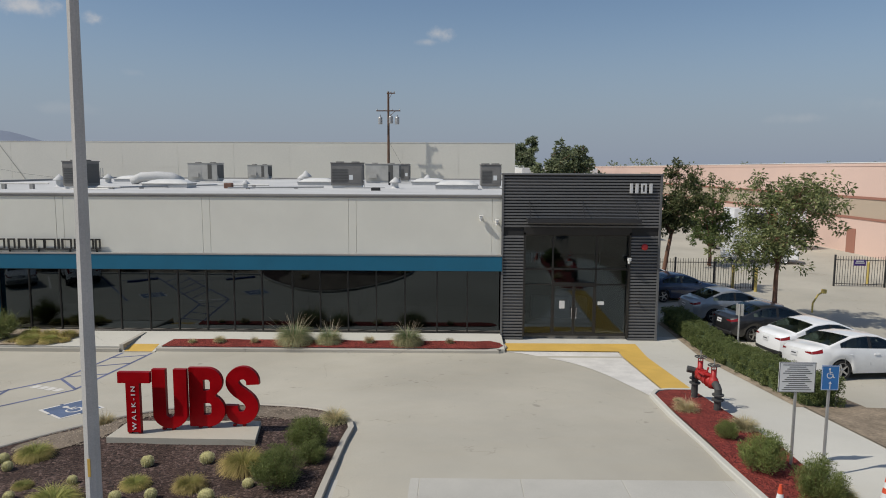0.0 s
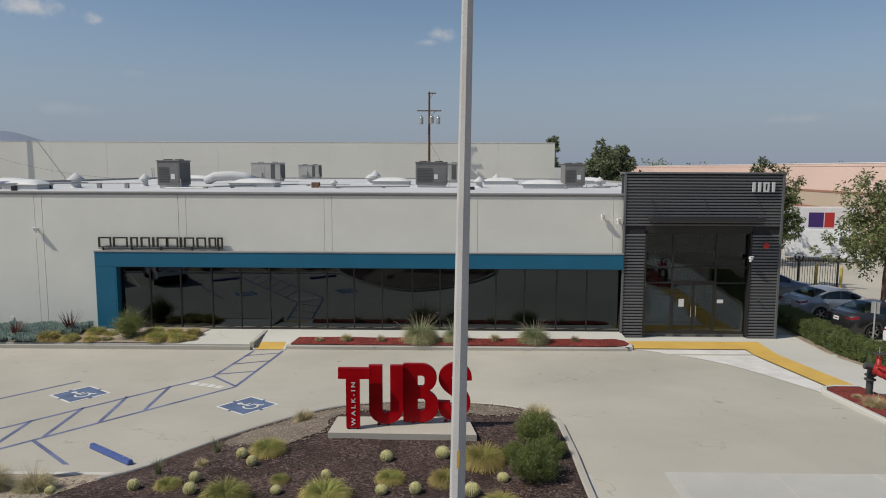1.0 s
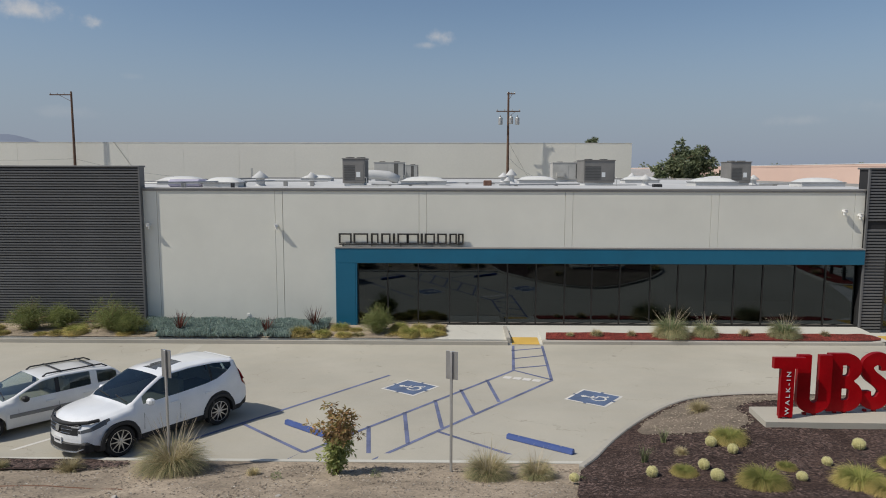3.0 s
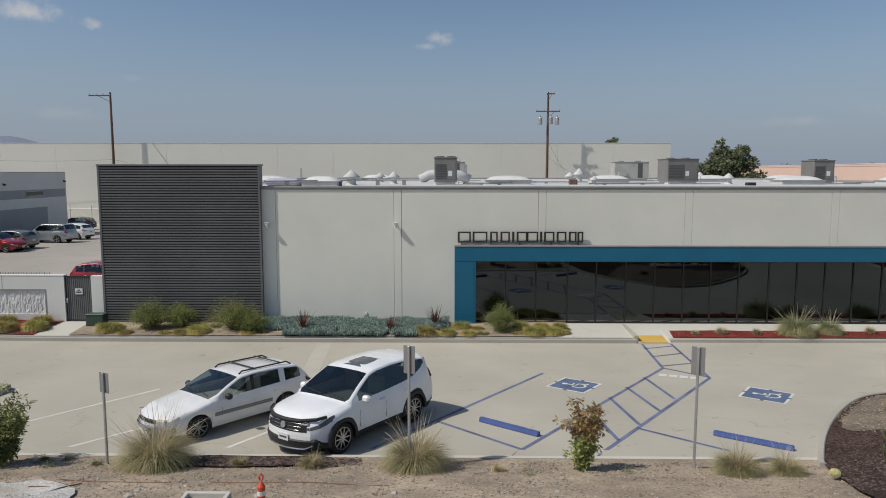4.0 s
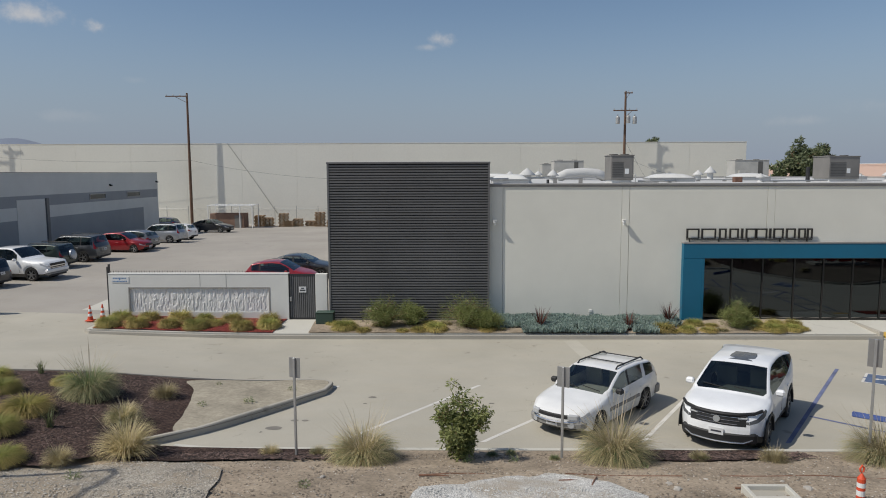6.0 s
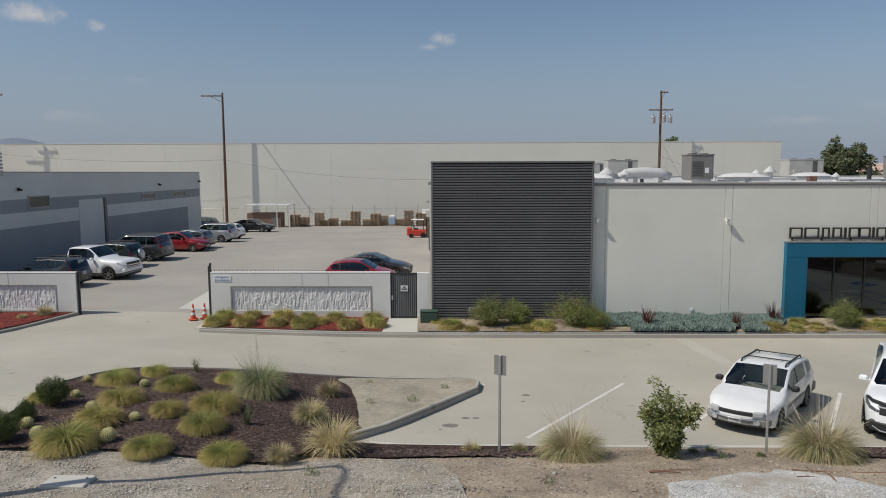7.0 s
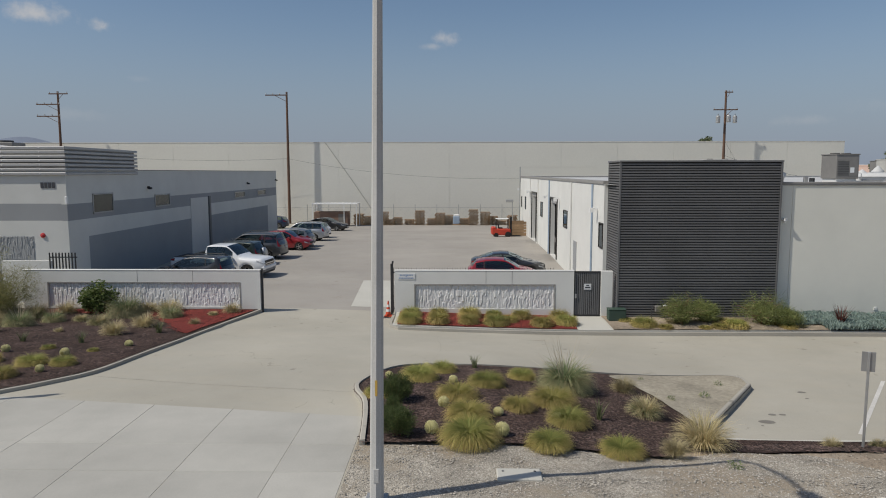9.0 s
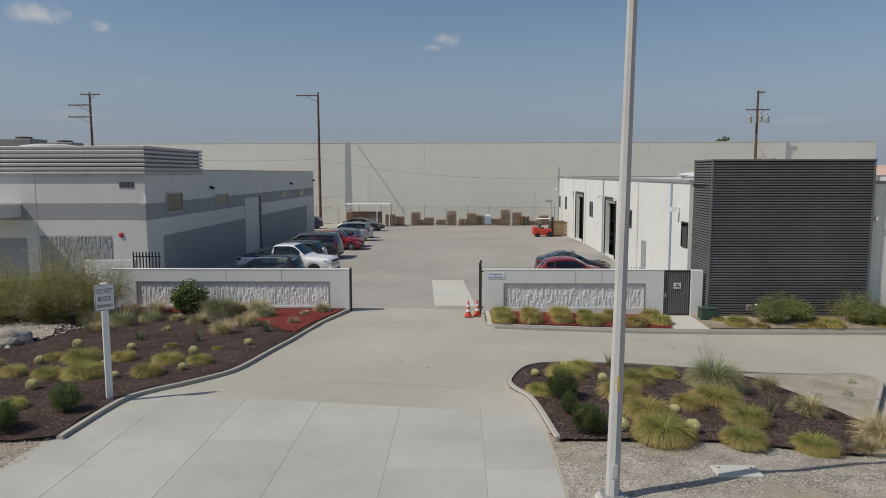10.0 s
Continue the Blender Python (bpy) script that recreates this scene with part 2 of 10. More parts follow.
def carpaint(name, col, metal=0.0):
    m, nt, bsdf = shader(name)
    vec = where(nt, True)
    n = tex(nt, "ShaderNodeTexNoise", vec, Scale=2.2, Detail=6.0)
    d = tex(nt, "ShaderNodeTexNoise", vec, Scale=60.0, Detail=2.0)
    c = blend(nt, mapr(nt, n.outputs[0], 0.35, 0.7, 0, 1), scaled(col, 0.94), scaled(col, 1.04))
    c = blend(nt, 1.0, c, mapr(nt, d.outputs[0], 0.3, 0.7, 0.97, 1.03), "MULTIPLY")
    nt.links.new(c, bsdf.inputs["Base Color"])
    nt.links.new(mapr(nt, n.outputs[0], 0.3, 0.7, 0.28, 0.42), bsdf.inputs["Roughness"])
    bsdf.inputs["Metallic"].default_value = metal
    bsdf.inputs["Coat Weight"].default_value = 0.8
    bsdf.inputs["Coat Roughness"].default_value = 0.06
    return m


CONC = concrete("lot_concrete", (0.43, 0.404, 0.34))
CONC_L = concrete("pale_concrete", (0.535, 0.52, 0.465), 0.18, 0.12)
CONC_K = concrete("kerb_concrete", (0.41, 0.385, 0.335), 0.3, 0.2)
YARD = concrete("yard_concrete", (0.36, 0.335, 0.30))
SOIL = surf("dry_soil", (0.32, 0.262, 0.198), 0.95, 0.34, 0.8, 12.0, 1.0, 0.36, spec=0.2)
GRAVEL = chips("gravel", (0.285, 0.255, 0.21), (0.47, 0.43, 0.365), 30.0, 0.7, (1, 1, 1), 0.3, (0.33, 0.275, 0.205))
WGRAVEL = chips("white_gravel", (0.44, 0.43, 0.41), (0.66, 0.65, 0.62), 26.0, 0.7, (1, 1, 1), 0.2, (0.37, 0.32, 0.255))
MULCH = chips("bark_mulch", (0.017, 0.011, 0.010), (0.114, 0.075, 0.062), 20.0, 1.0, (1.0, 2.2, 1.0))
REDMULCH = chips("red_mulch", (0.045, 0.010, 0.009), (0.36, 0.072, 0.056), 24.0, 0.9, (2.2, 1.0, 1.0), 0.2)
WALLP = surf("facade_paint", (0.735, 0.722, 0.645), 0.85, 0.05, 0.35, 40.0, 0.12, 0.03)
WALLW = surf("white_wall_paint", (0.70, 0.698, 0.662), 0.85, 0.05, 0.5, 30.0, 0.15, 0.04)
FARWALL = surf("warehouse_paint", (0.725, 0.708, 0.635), 0.9, 0.05, 0.05, 4.0, 0.0, 0.03)
CAP = surf("parapet_metal", (0.29, 0.28, 0.265), 0.55, 0.1, 1.0, 30.0, 0.05, 0.05)
ROOFM = surf("roof_membrane", (0.53, 0.53, 0.52), 0.8, 0.12, 0.25, 12.0, 0.1, 0.06)
BLUE = surf("blue_panel", (0.004, 0.122, 0.215), 0.45, 0.08, 0.6, 50.0, 0.05, 0.04)
SLATM = surf("dark_cladding", (0.136, 0.136, 0.137), 0.5, 0.12, 0.5, 40.0, 0.1, 0.08, rnd=0.08)
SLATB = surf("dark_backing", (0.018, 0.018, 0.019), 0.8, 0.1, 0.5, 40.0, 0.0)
FRAME = surf("bronze_frame", (0.035, 0.033, 0.031), 0.4, 0.1, 1.0, 40.0, 0.0, 0.05, metal=0.4)
GLASS = pane("tinted_glass", (0.17, 0.175, 0.18), 0.02, 1.75)
GLASSC = pane("clear_glass", (0.50, 0.53, 0.53), 0.03, 1.62)
CARGLASS = pane("car_glass", (0.46, 0.52, 0.50), 0.01, 1.6)
CARGLASS2 = pane("clear_car_glass", (0.84, 0.90, 0.86), 0.01, 1.65)
INSIDE = surf("interior_dark", (0.20, 0.19, 0.18), 0.9, 0.15, 0.6, 8.0, 0.0)
INFLOOR = surf("interior_floor", (0.20, 0.19, 0.18), 0.5, 0.15, 0.6, 8.0, 0.0)
LETTER = surf("dark_letter_metal", (0.045, 0.043, 0.04), 0.4, 0.1, 2.0, 40.0, 0.05, 0.05, metal=0.5)
NUMB = surf("number_metal", (0.60, 0.60, 0.60), 0.4, 0.06, 2.0, 40.0, 0.0)
RED = surf("red_enamel", (0.37, 0.002, 0.006), 0.36, 0.22, 1.6, 30.0, 0.04, 0.07, spec=0.14)
REDSIDE = surf("red_return", (0.24, 0.003, 0.007), 0.5, 0.14, 1.6, 45.0, 0.06, 0.08, spec=0.25)
WHITE = surf("white_paint", (0.78, 0.78, 0.76), 0.6, 0.06, 1.5, 40.0, 0.05, 0.05)
YELLOW = surf("yellow_paint", (0.60, 0.385, 0.085), 0.75, 0.10, 0.9, 60.0, 0.2, 0.10)
BLUELINE = surf("blue_line_paint", (0.13, 0.15, 0.255), 0.85, 0.35, 1.2, 40.0, 0.1, 0.22)
BLUEPAD = surf("blue_pad_paint", (0.095, 0.135, 0.225), 0.8, 0.3, 1.6, 40.0, 0.1, 0.12)
WHITELINE = surf("worn_white_line", (0.62, 0.60, 0.56), 0.85, 0.12, 1.4, 40.0, 0.1, 0.14)
BLUESTOP = surf("blue_stop_paint", (0.06, 0.10, 0.28), 0.6, 0.14, 2.0, 30.0, 0.25, 0.1)
GALV = surf("galvanised_steel", (0.43, 0.43, 0.42), 0.5, 0.12, 3.0, 40.0, 0.05, 0.08, metal=0.6)
POLEM = surf("pole_concrete", (0.50, 0.495, 0.475), 0.85, 0.10, 1.0, 40.0, 0.15, 0.12, spec=0.2)
WOOD = surf("pole_wood", (0.13, 0.075, 0.05), 0.9, 0.2, 0.6, 10.0, 0.3, 0.15)
PALLET = surf("pallet_wood", (0.35, 0.235, 0.135), 0.9, 0.2, 1.0, 14.0, 0.2, 0.15, rnd=0.25)
ACGREY = surf("unit_casing", (0.40, 0.39, 0.36), 0.6, 0.12, 1.2, 30.0, 0.1, 0.06)
ACDARK = surf("unit_coil", (0.095, 0.092, 0.085), 0.7, 0.15, 1.2, 40.0, 0.4, 0.1)
ACTAN = surf("unit_tan", (0.18, 0.172, 0.16), 0.6, 0.12, 1.2, 30.0, 0.1, 0.06)
BLACK = surf("black_plastic", (0.018, 0.018, 0.019), 0.6, 0.1, 3.0, 50.0, 0.1, 0.08, local=True)
RUBBER = surf("tyre_rubber", (0.016, 0.016, 0.016), 0.85, 0.15, 3.0, 60.0, 0.2, 0.1, local=True)
ALLOY = surf("alloy", (0.55, 0.55, 0.55), 0.3, 0.05, 3.0, 50.0, 0.0, 0.04, metal=0.9, local=True)
CHROME = surf("chrome", (0.7, 0.7, 0.7), 0.12, 0.03, 3.0, 50.0, 0.0, 0.02, metal=1.0, local=True)
CLADGREY = surf("grey_cladding", (0.24, 0.235, 0.225), 0.6, 0.08, 3.0, 50.0, 0.05, 0.05, local=True)
LAMPRED = surf("tail_lamp", (0.22, 0.010, 0.012), 0.2, 0.1, 5.0, 50.0, 0.0, 0.05, local=True)
LAMPCLR = surf("head_lamp", (0.42, 0.43, 0.44), 0.12, 0.12, 5.0, 50.0, 0.0, 0.05, local=True)
PLATE = surf("plate_white", (0.66, 0.66, 0.66), 0.5, 0.04, 5.0, 50.0, 0.0, 0.02, local=True)
INK = surf("print_dark", (0.05, 0.05, 0.06), 0.6, 0.05, 5.0, 50.0, 0.0, 0.02)
INKBLUE = surf("print_blue", (0.03, 0.16, 0.42), 0.5, 0.05, 5.0, 50.0, 0.0, 0.02)
INKPURPLE = surf("print_purple", (0.05, 0.02, 0.16), 0.5, 0.05, 5.0, 50.0, 0.0, 0.02)
INKRED = surf("print_red", (0.50, 0.03, 0.03), 0.5, 0.05, 5.0, 50.0, 0.0, 0.02)
SIGNW = surf("sign_white", (0.70, 0.71, 0.70), 0.45, 0.04, 2.0, 40.0, 0.0, 0.02)
SIGNBACK = surf("sign_back_aluminium", (0.36, 0.36, 0.355), 0.45, 0.1, 2.0, 40.0, 0.0, 0.05, metal=0.6)
ORANGE = surf("cone_orange", (0.62, 0.075, 0.025), 0.6, 0.08, 4.0, 40.0, 0.05, 0.06)
IRON = surf("iron_paint", (0.028, 0.028, 0.030), 0.5, 0.1, 2.0, 40.0, 0.0, 0.06)
VALVERED = surf("valve_red", (0.38, 0.02, 0.018), 0.5, 0.22, 6.0, 50.0, 0.15, 0.12)
VALVEIRON = surf("valve_iron", (0.055, 0.056, 0.055), 0.7, 0.2, 6.0, 50.0, 0.2, 0.12)
LBLIGHT = surf("light_grey_wall", (0.63, 0.63, 0.595), 0.88, 0.05, 0.4, 25.0, 0.1, 0.04)
LBMID = surf("mid_grey_wall", (0.315, 0.325, 0.33), 0.88, 0.05, 0.4, 25.0, 0.1, 0.04)
LBDARK = surf("slate_grey_wall", (0.30, 0.315, 0.322), 0.88, 0.06, 0.4, 25.0, 0.1, 0.05)
LBSLAT = surf("louvre_metal", (0.40, 0.40, 0.40), 0.5, 0.08, 0.8, 30.0, 0.05, 0.06, metal=0.3)
PINK = surf("salmon_wall", (0.68, 0.495, 0.415), 0.9, 0.04, 0.1, 6.0, 0.0, 0.03)
PINKTAN = surf("tan_band", (0.46, 0.37, 0.28), 0.9, 0.04, 0.1, 6.0, 0.0, 0.03)
PINKBROWN = surf("brown_band", (0.33, 0.155, 0.11), 0.9, 0.04, 0.1, 6.0, 0.0, 0.03)
HILL = surf("far_hill", (0.16, 0.19, 0.25), 1.0, 0.1, 0.003, 0.02, 0.0, 0.05)
ROCK = surf("boulder_rock", (0.34, 0.30, 0.26), 0.9, 0.2, 0.8, 8.0, 0.8, 0.15)
STONE = surf("loose_stone", (0.36, 0.33, 0.285), 0.9, 0.2, 2.0, 20.0, 0.4, 0.12, island=0.45)
CHIP = surf("bark_chip", (0.086, 0.057, 0.048), 0.95, 0.2, 3.0, 30.0, 0.3, 0.15, island=0.9)
BARK = surf("tree_bark", (0.20, 0.105, 0.07), 0.95, 0.2, 2.0, 14.0, 0.6, 0.2, local=True)
GRASS_G = grassy("grass_green", (0.235, 0.262, 0.07), (0.55, 0.46, 0.17))
GRASS_Y = grassy("grass_yellow", (0.28, 0.27, 0.075), (0.60, 0.45, 0.19))
GRASS_P = leafy("grass_pale", (0.34, 0.295, 0.15), (0.60, 0.51, 0.31))
GRASS_F = grassy("fountain_grass", (0.165, 0.225, 0.10), (0.50, 0.46, 0.26), 0.15, 0.2, 0.6)
PLUME = leafy("grass_plume", (0.45, 0.37, 0.26), (0.62, 0.54, 0.40))
LEAF_D = leafy("leaf_dark", (0.07, 0.11, 0.036), (0.18, 0.225, 0.075))
LEAF_R = leafy("leaf_rosemary", (0.11, 0.15, 0.042), (0.29, 0.33, 0.105))
LEAF_B = leafy("leaf_bush", (0.075, 0.12, 0.03), (0.21, 0.25, 0.08))
LEAF_T = leafy("leaf_tree", (0.066, 0.098, 0.034), (0.27, 0.285, 0.12))
LEAF_O = leafy("leaf_bronze", (0.21, 0.20, 0.07), (0.46, 0.28, 0.14))
LEAF_S = leafy("leaf_succulent", (0.27, 0.37, 0.33), (0.50, 0.59, 0.53))
LEAF_F = leafy("leaf_feathery", (0.25, 0.255, 0.09), (0.50, 0.46, 0.19))
LEAF_H = leafy("leaf_hedge", (0.085, 0.12, 0.035), (0.21, 0.24, 0.085))
# paler concrete tone for sunlight reflected onto the lot
SUNBAND = surf("reflected_sun_band", (0.44, 0.415, 0.352), 0.88, 0.1, 0.5, 40.0, 0.1, 0.1)
CLOD = surf("earth_clod", (0.245, 0.20, 0.152), 0.95, 0.25, 3.0, 25.0, 0.4, 0.15, island=0.4)
SANDY = surf("sandy_soil", (0.355, 0.318, 0.25), 0.95, 0.22, 0.9, 9.0, 1.0, 0.25, spec=0.2)
DARKSOIL = surf("stony_soil", (0.255, 0.205, 0.15), 0.95, 0.3, 1.2, 9.0, 1.0, 0.36, spec=0.2)
RIMSOIL = surf("rim_soil", (0.175, 0.142, 0.11), 0.95, 0.35, 1.3, 14.0, 1.0, 0.3, spec=0.2)
CABIN = surf("car_cabin", (0.20, 0.195, 0.18), 0.8, 0.1, 3.0, 40.0, 0.1, 0.06, local=True)
SEATM = surf("car_seat_cloth", (0.36, 0.355, 0.33), 0.9, 0.1, 3.0, 40.0, 0.1, 0.06, local=True)
LEAF_FAR = leafy("leaf_far", (0.13, 0.165, 0.085), (0.29, 0.32, 0.18))
LEAF_N = leafy("leaf_needle", (0.135, 0.17, 0.055), (0.29, 0.31, 0.115))
LEAF_Y = leafy("leaf_olive", (0.17, 0.215, 0.065), (0.46, 0.48, 0.19))
PHORM = leafy("phormium_red", (0.075, 0.024, 0.022), (0.20, 0.075, 0.055))
SPIKY = leafy("spear_leaf", (0.11, 0.135, 0.06), (0.24, 0.26, 0.13))
CACTUS = surf("cactus_skin", (0.48, 0.44, 0.20), 0.7, 0.15, 6.0, 60.0, 0.4, 0.2, local=True)
SPINE = surf("cactus_spine", (0.72, 0.68, 0.38), 0.7, 0.1, 6.0, 60.0, 0.0, local=True)

# ---- building helpers ----
def part(name, bm, material, parent=None, label="", smooth=False):
    """Links a bmesh as one mesh object, under a thing or a part where one is given."""
    me = bpy.data.meshes.new(name)
    bm.to_mesh(me)
    bm.free()
    if material:
        me.materials.append(material)
    if smooth:
        me.shade_smooth()
    ob = new(name, me)
    ob.parent = parent
    return tagged(ob, label)


def again(name, mesh, parent, m):
    """One more object on a mesh that exists."""
    ob = new(name, mesh)
    ob.parent = parent
    ob.matrix_local = m
    return ob


def thing(name, label, category, m=None, group="", kind=""):
    ob = new(name)
    ob.empty_display_size = 0.2
    if m is not None:
        ob.matrix_world = m
    return tagged(ob, label, category, group, kind)


def solid(name, bm, material, label, category, group="", kind="", m=None, smooth=False):
    """A thing that is one single mesh."""
    ob = part(name, bm, material, None, "", smooth)
    if m is not None:
        ob.matrix_world = m
    return tagged(ob, label, category, group, kind)


def box(bm, x0, y0, z0, x1, y1, z1, bevel=0.0):
    vs = [bm.verts.new(p) for p in ((x0, y0, z0), (x1, y0, z0), (x1, y1, z0), (x0, y1, z0), (x0, y0, z1), (x1, y0, z1), (x1, y1, z1), (x0, y1, z1))]
    fs = [bm.faces.new([vs[i] for i in f]) for f in ((3, 2, 1, 0), (4, 5, 6, 7), (0, 1, 5, 4), (1, 2, 6, 5), (2, 3, 7, 6), (3, 0, 4, 7))]
    if bevel:
        es = list({e for f in fs for e in f.edges})
        bmesh.ops.bevel(bm, geom=es, offset=bevel, segments=1, profile=0.5, affect="EDGES")
    return bm


def boxes(*rows, bevel=0.0):
    bm = bmesh.new()
    for r in rows:
        box(bm, *r, bevel=bevel)
    return bm


def prism(poly, z0, z1, bm=None):
    """A flat outline in x, y raised from z0 to z1."""
    bm = bm or bmesh.new()
    lo = [bm.verts.new((x, y, z0)) for x, y in poly]
    hi = [bm.verts.new((x, y, z1)) for x, y in poly]
    n = len(poly)
    bm.faces.new(hi)
    bm.faces.new(lo[::-1])
    for i in range(n):
        bm.faces.new((lo[i], lo[(i + 1) % n], hi[(i + 1) % n], hi[i]))
    bmesh.ops.recalc_face_normals(bm, faces=bm.faces)
    return bm


def tube(pts, radii, sides=8, bm=None, caps=True):
    bm = bm or bmesh.new()
    pts = [Vector(p) for p in pts]
    if isinstance(radii, (int, float)):
        radii = [radii] * len(pts)
    rings = []
    side = None
    for i, p in enumerate(pts):
        d = (pts[min(i + 1, len(pts) - 1)] - pts[max(i - 1, 0)]).normalized()
        if side is None:
            side = d.cross(Vector((0, 0, 1))) if abs(d.z) < 0.9 else d.cross(Vector((1, 0, 0)))
        side = (side - d * side.dot(d)).normalized()
        up = d.cross(side)
        rings.append([bm.verts.new(p + (side * math.cos(a) + up * math.sin(a)) * radii[i]) for a in (2 * math.pi * k / sides for k in range(sides))])
    for a, b in zip(rings, rings[1:]):
        for k in range(sides):
            bm.faces.new((a[k], a[(k + 1) % sides], b[(k + 1) % sides], b[k]))
    if caps:
        bm.faces.new(rings[0][::-1])
        bm.faces.new(rings[-1])
    return bm


def lathe(profile, sides=16, bm=None, centre=(0, 0, 0), axis="z", caps=True):
    """Rows of (radius, height) turned round an axis."""
    bm = bm or bmesh.new()
    rings = []
    for r, h in profile:
        ring = []
        for k in range(sides):
            a = 2 * math.pi * k / sides
            u, v = r * math.cos(a), r * math.sin(a)
            p = (u, v, h) if axis == "z" else ((u, h, v) if axis == "y" else (h, u, v))
            ring.append(bm.verts.new(Vector(p) + Vector(centre)))
        rings.append(ring)
    for a, b in zip(rings, rings[1:]):
        for k in range(sides):
            bm.faces.new((a[k], a[(k + 1) % sides], b[(k + 1) % sides], b[k]))
    if caps:
        bm.faces.new(rings[0][::-1])
        bm.faces.new(rings[-1])
    bmesh.ops.recalc_face_normals(bm, faces=bm.faces)
    return bm


def raw(name, verts, faces, material, smooth=False):
    me = bpy.data.meshes.new(name)
    me.from_pydata(verts, [], faces)
    me.materials.append(material)
    if smooth:
        me.shade_smooth()
    return me


def step(a, b, x):
    t = min(1.0, max(0.0, (x - a) / (b - a)))
    return t * t * (3 - 2 * t)


def lerp(rows, x):
    """Straight lines between (x, value) rows."""
    if x <= rows[0][0]:
        return rows[0][1]
    for (a, u), (b, v) in zip(rows, rows[1:]):
        if x <= b:
            return u + (v - u) * (x - a) / (b - a)
    return rows[-1][1]


def swell(x):
    """How much higher the ground lies along the second drive."""
    return 0.42 * step(-17, -35, x)


def level(x, y):
    """Height of the paved ground: low along the building, rising towards the street, steeper on the two driveways; the yard behind has a low crown."""
    lot = -0.17 + 0.03 * max(0.0, -3 - y)
    drive = min(1.0, -0.15 + 0.0958 * max(0.0, -3 - y))
    w = max(step(13, 20, x), step(-15, -23, x))
    z = lot + w * (drive - lot)
    if y < -15.3:
        bank = min(1.0, 0.22 + 0.2 * (-15.3 - y))
        z = max(z, bank)
    z += swell(x) * lerp(((-15, 0.0), (-13, 0.38), (-9, 0.76), (-5, 1.0), (0, 1.0), (12, 0.0)), y)
    if y > 0 and -60 < x < -15.5:
        z += lerp(((0, 0.05), (3, 0.08), (10, 0.3), (20, 0.6), (30, 0.6), (40, 0.35), (62, -0.2)), y) * step(-75, -44, x)
    return z


def inside(poly, x, y):
    hit = False
    n = len(poly)
    for i in range(n):
        (x0, y0), (x1, y1) = poly[i], poly[(i + 1) % n]
        if (y0 > y) != (y1 > y) and x < (x1 - x0) * (y - y0) / (y1 - y0) + x0:
            hit = not hit
    return hit


def edge_distance(poly, x, y):
    best = 1e9
    n = len(poly)
    for i in range(n):
        (x0, y0), (x1, y1) = poly[i], poly[(i + 1) % n]
        dx, dy = x1 - x0, y1 - y0
        t = min(1.0, max(0.0, ((x - x0) * dx + (y - y0) * dy) / (dx * dx + dy * dy + 1e-9)))
        best = min(best, math.hypot(x - x0 - t * dx, y - y0 - t * dy))
    return best


def sheet(poly, height, cell=0.6, bm=None):
    """A surface over an outline, cut into cells, laid at height(x, y)."""
    bm = bm or bmesh.new()
    f = bm.faces.new([bm.verts.new((x, y, 0)) for x, y in poly])
    xs, ys = [p[0] for p in poly], [p[1] for p in poly]
    for axis, lo, hi in ((0, min(xs), max(xs)), (1, min(ys), max(ys))):
        n = int((hi - lo) / cell)
        for k in range(1, n + 1):
            c = lo + (hi - lo) * k / (n + 1)
            co = (c, 0, 0) if axis == 0 else (0, c, 0)
            no = (1, 0, 0) if axis == 0 else (0, 1, 0)
            bmesh.ops.bisect_plane(bm, geom=list(bm.verts) + list(bm.edges) + list(bm.faces), plane_co=co, plane_no=no)
    for v in bm.verts:
        v.co.z = height(v.co.x, v.co.y)
    bmesh.ops.recalc_face_normals(bm, faces=bm.faces)
    if sum(f.normal.z for f in bm.faces) < 0:
        bmesh.ops.reverse_faces(bm, faces=bm.faces)
    return bm


def smooth_line(pts, n=6, closed=False):
    """Catmull-Rom through points."""
    out = []
    k = len(pts)
    rng = range(k if closed else k - 1)
    for i in rng:
        p = [pts[(i + j) % k] if closed else pts[min(max(i + j, 0), k - 1)] for j in (-1, 0, 1, 2)]
        for s in range(n):
            t = s / n
            out.append(tuple(0.5 * (2 * p[1][c] + (p[2][c] - p[0][c]) * t + (2 * p[0][c] - 5 * p[1][c] + 4 * p[2][c] - p[3][c]) * t * t
                                    + (3 * p[1][c] - p[0][c] - 3 * p[2][c] + p[3][c]) * t ** 3) for c in (0, 1)))
    if not closed:
        out.append(pts[-1])
    return out


def kerb(line, width=0.15, rise=0.15, base=None, closed=False):
    """A kerb stone along a line: the line is its road side, the body lies to the left of the walk along it."""
    base = base or level
    bm = bmesh.new()
    n = len(line)
    rows = []
    for i, (x, y) in enumerate(line):
        a = line[(i - 1) % n] if closed or i else line[0]
        b = line[(i + 1) % n] if closed or i < n - 1 else line[-1]
        d = Vector((b[0] - a[0], b[1] - a[1]))
        d.normalize()
        nx, ny = -d.y, d.x
        z = base(x, y)
        rows.append([bm.verts.new(p) for p in ((x, y, z - 0.2), (x + nx * 0.015, y + ny * 0.015, z + rise - 0.025), (x + nx * 0.04, y + ny * 0.04, z + rise),
                                                (x + nx * width, y + ny * width, z + rise), (x + nx * width, y + ny * width, z - 0.2))])
    for i in range(n if closed else n - 1):
        a, b = rows[i], rows[(i + 1) % n]
        for k in range(4):
            bm.faces.new((a[k], b[k], b[k + 1], a[k + 1]))
    if not closed:
        bm.faces.new(rows[0])
        bm.faces.new(rows[-1][::-1])
    bmesh.ops.recalc_face_normals(bm, faces=bm.faces)
    return bm


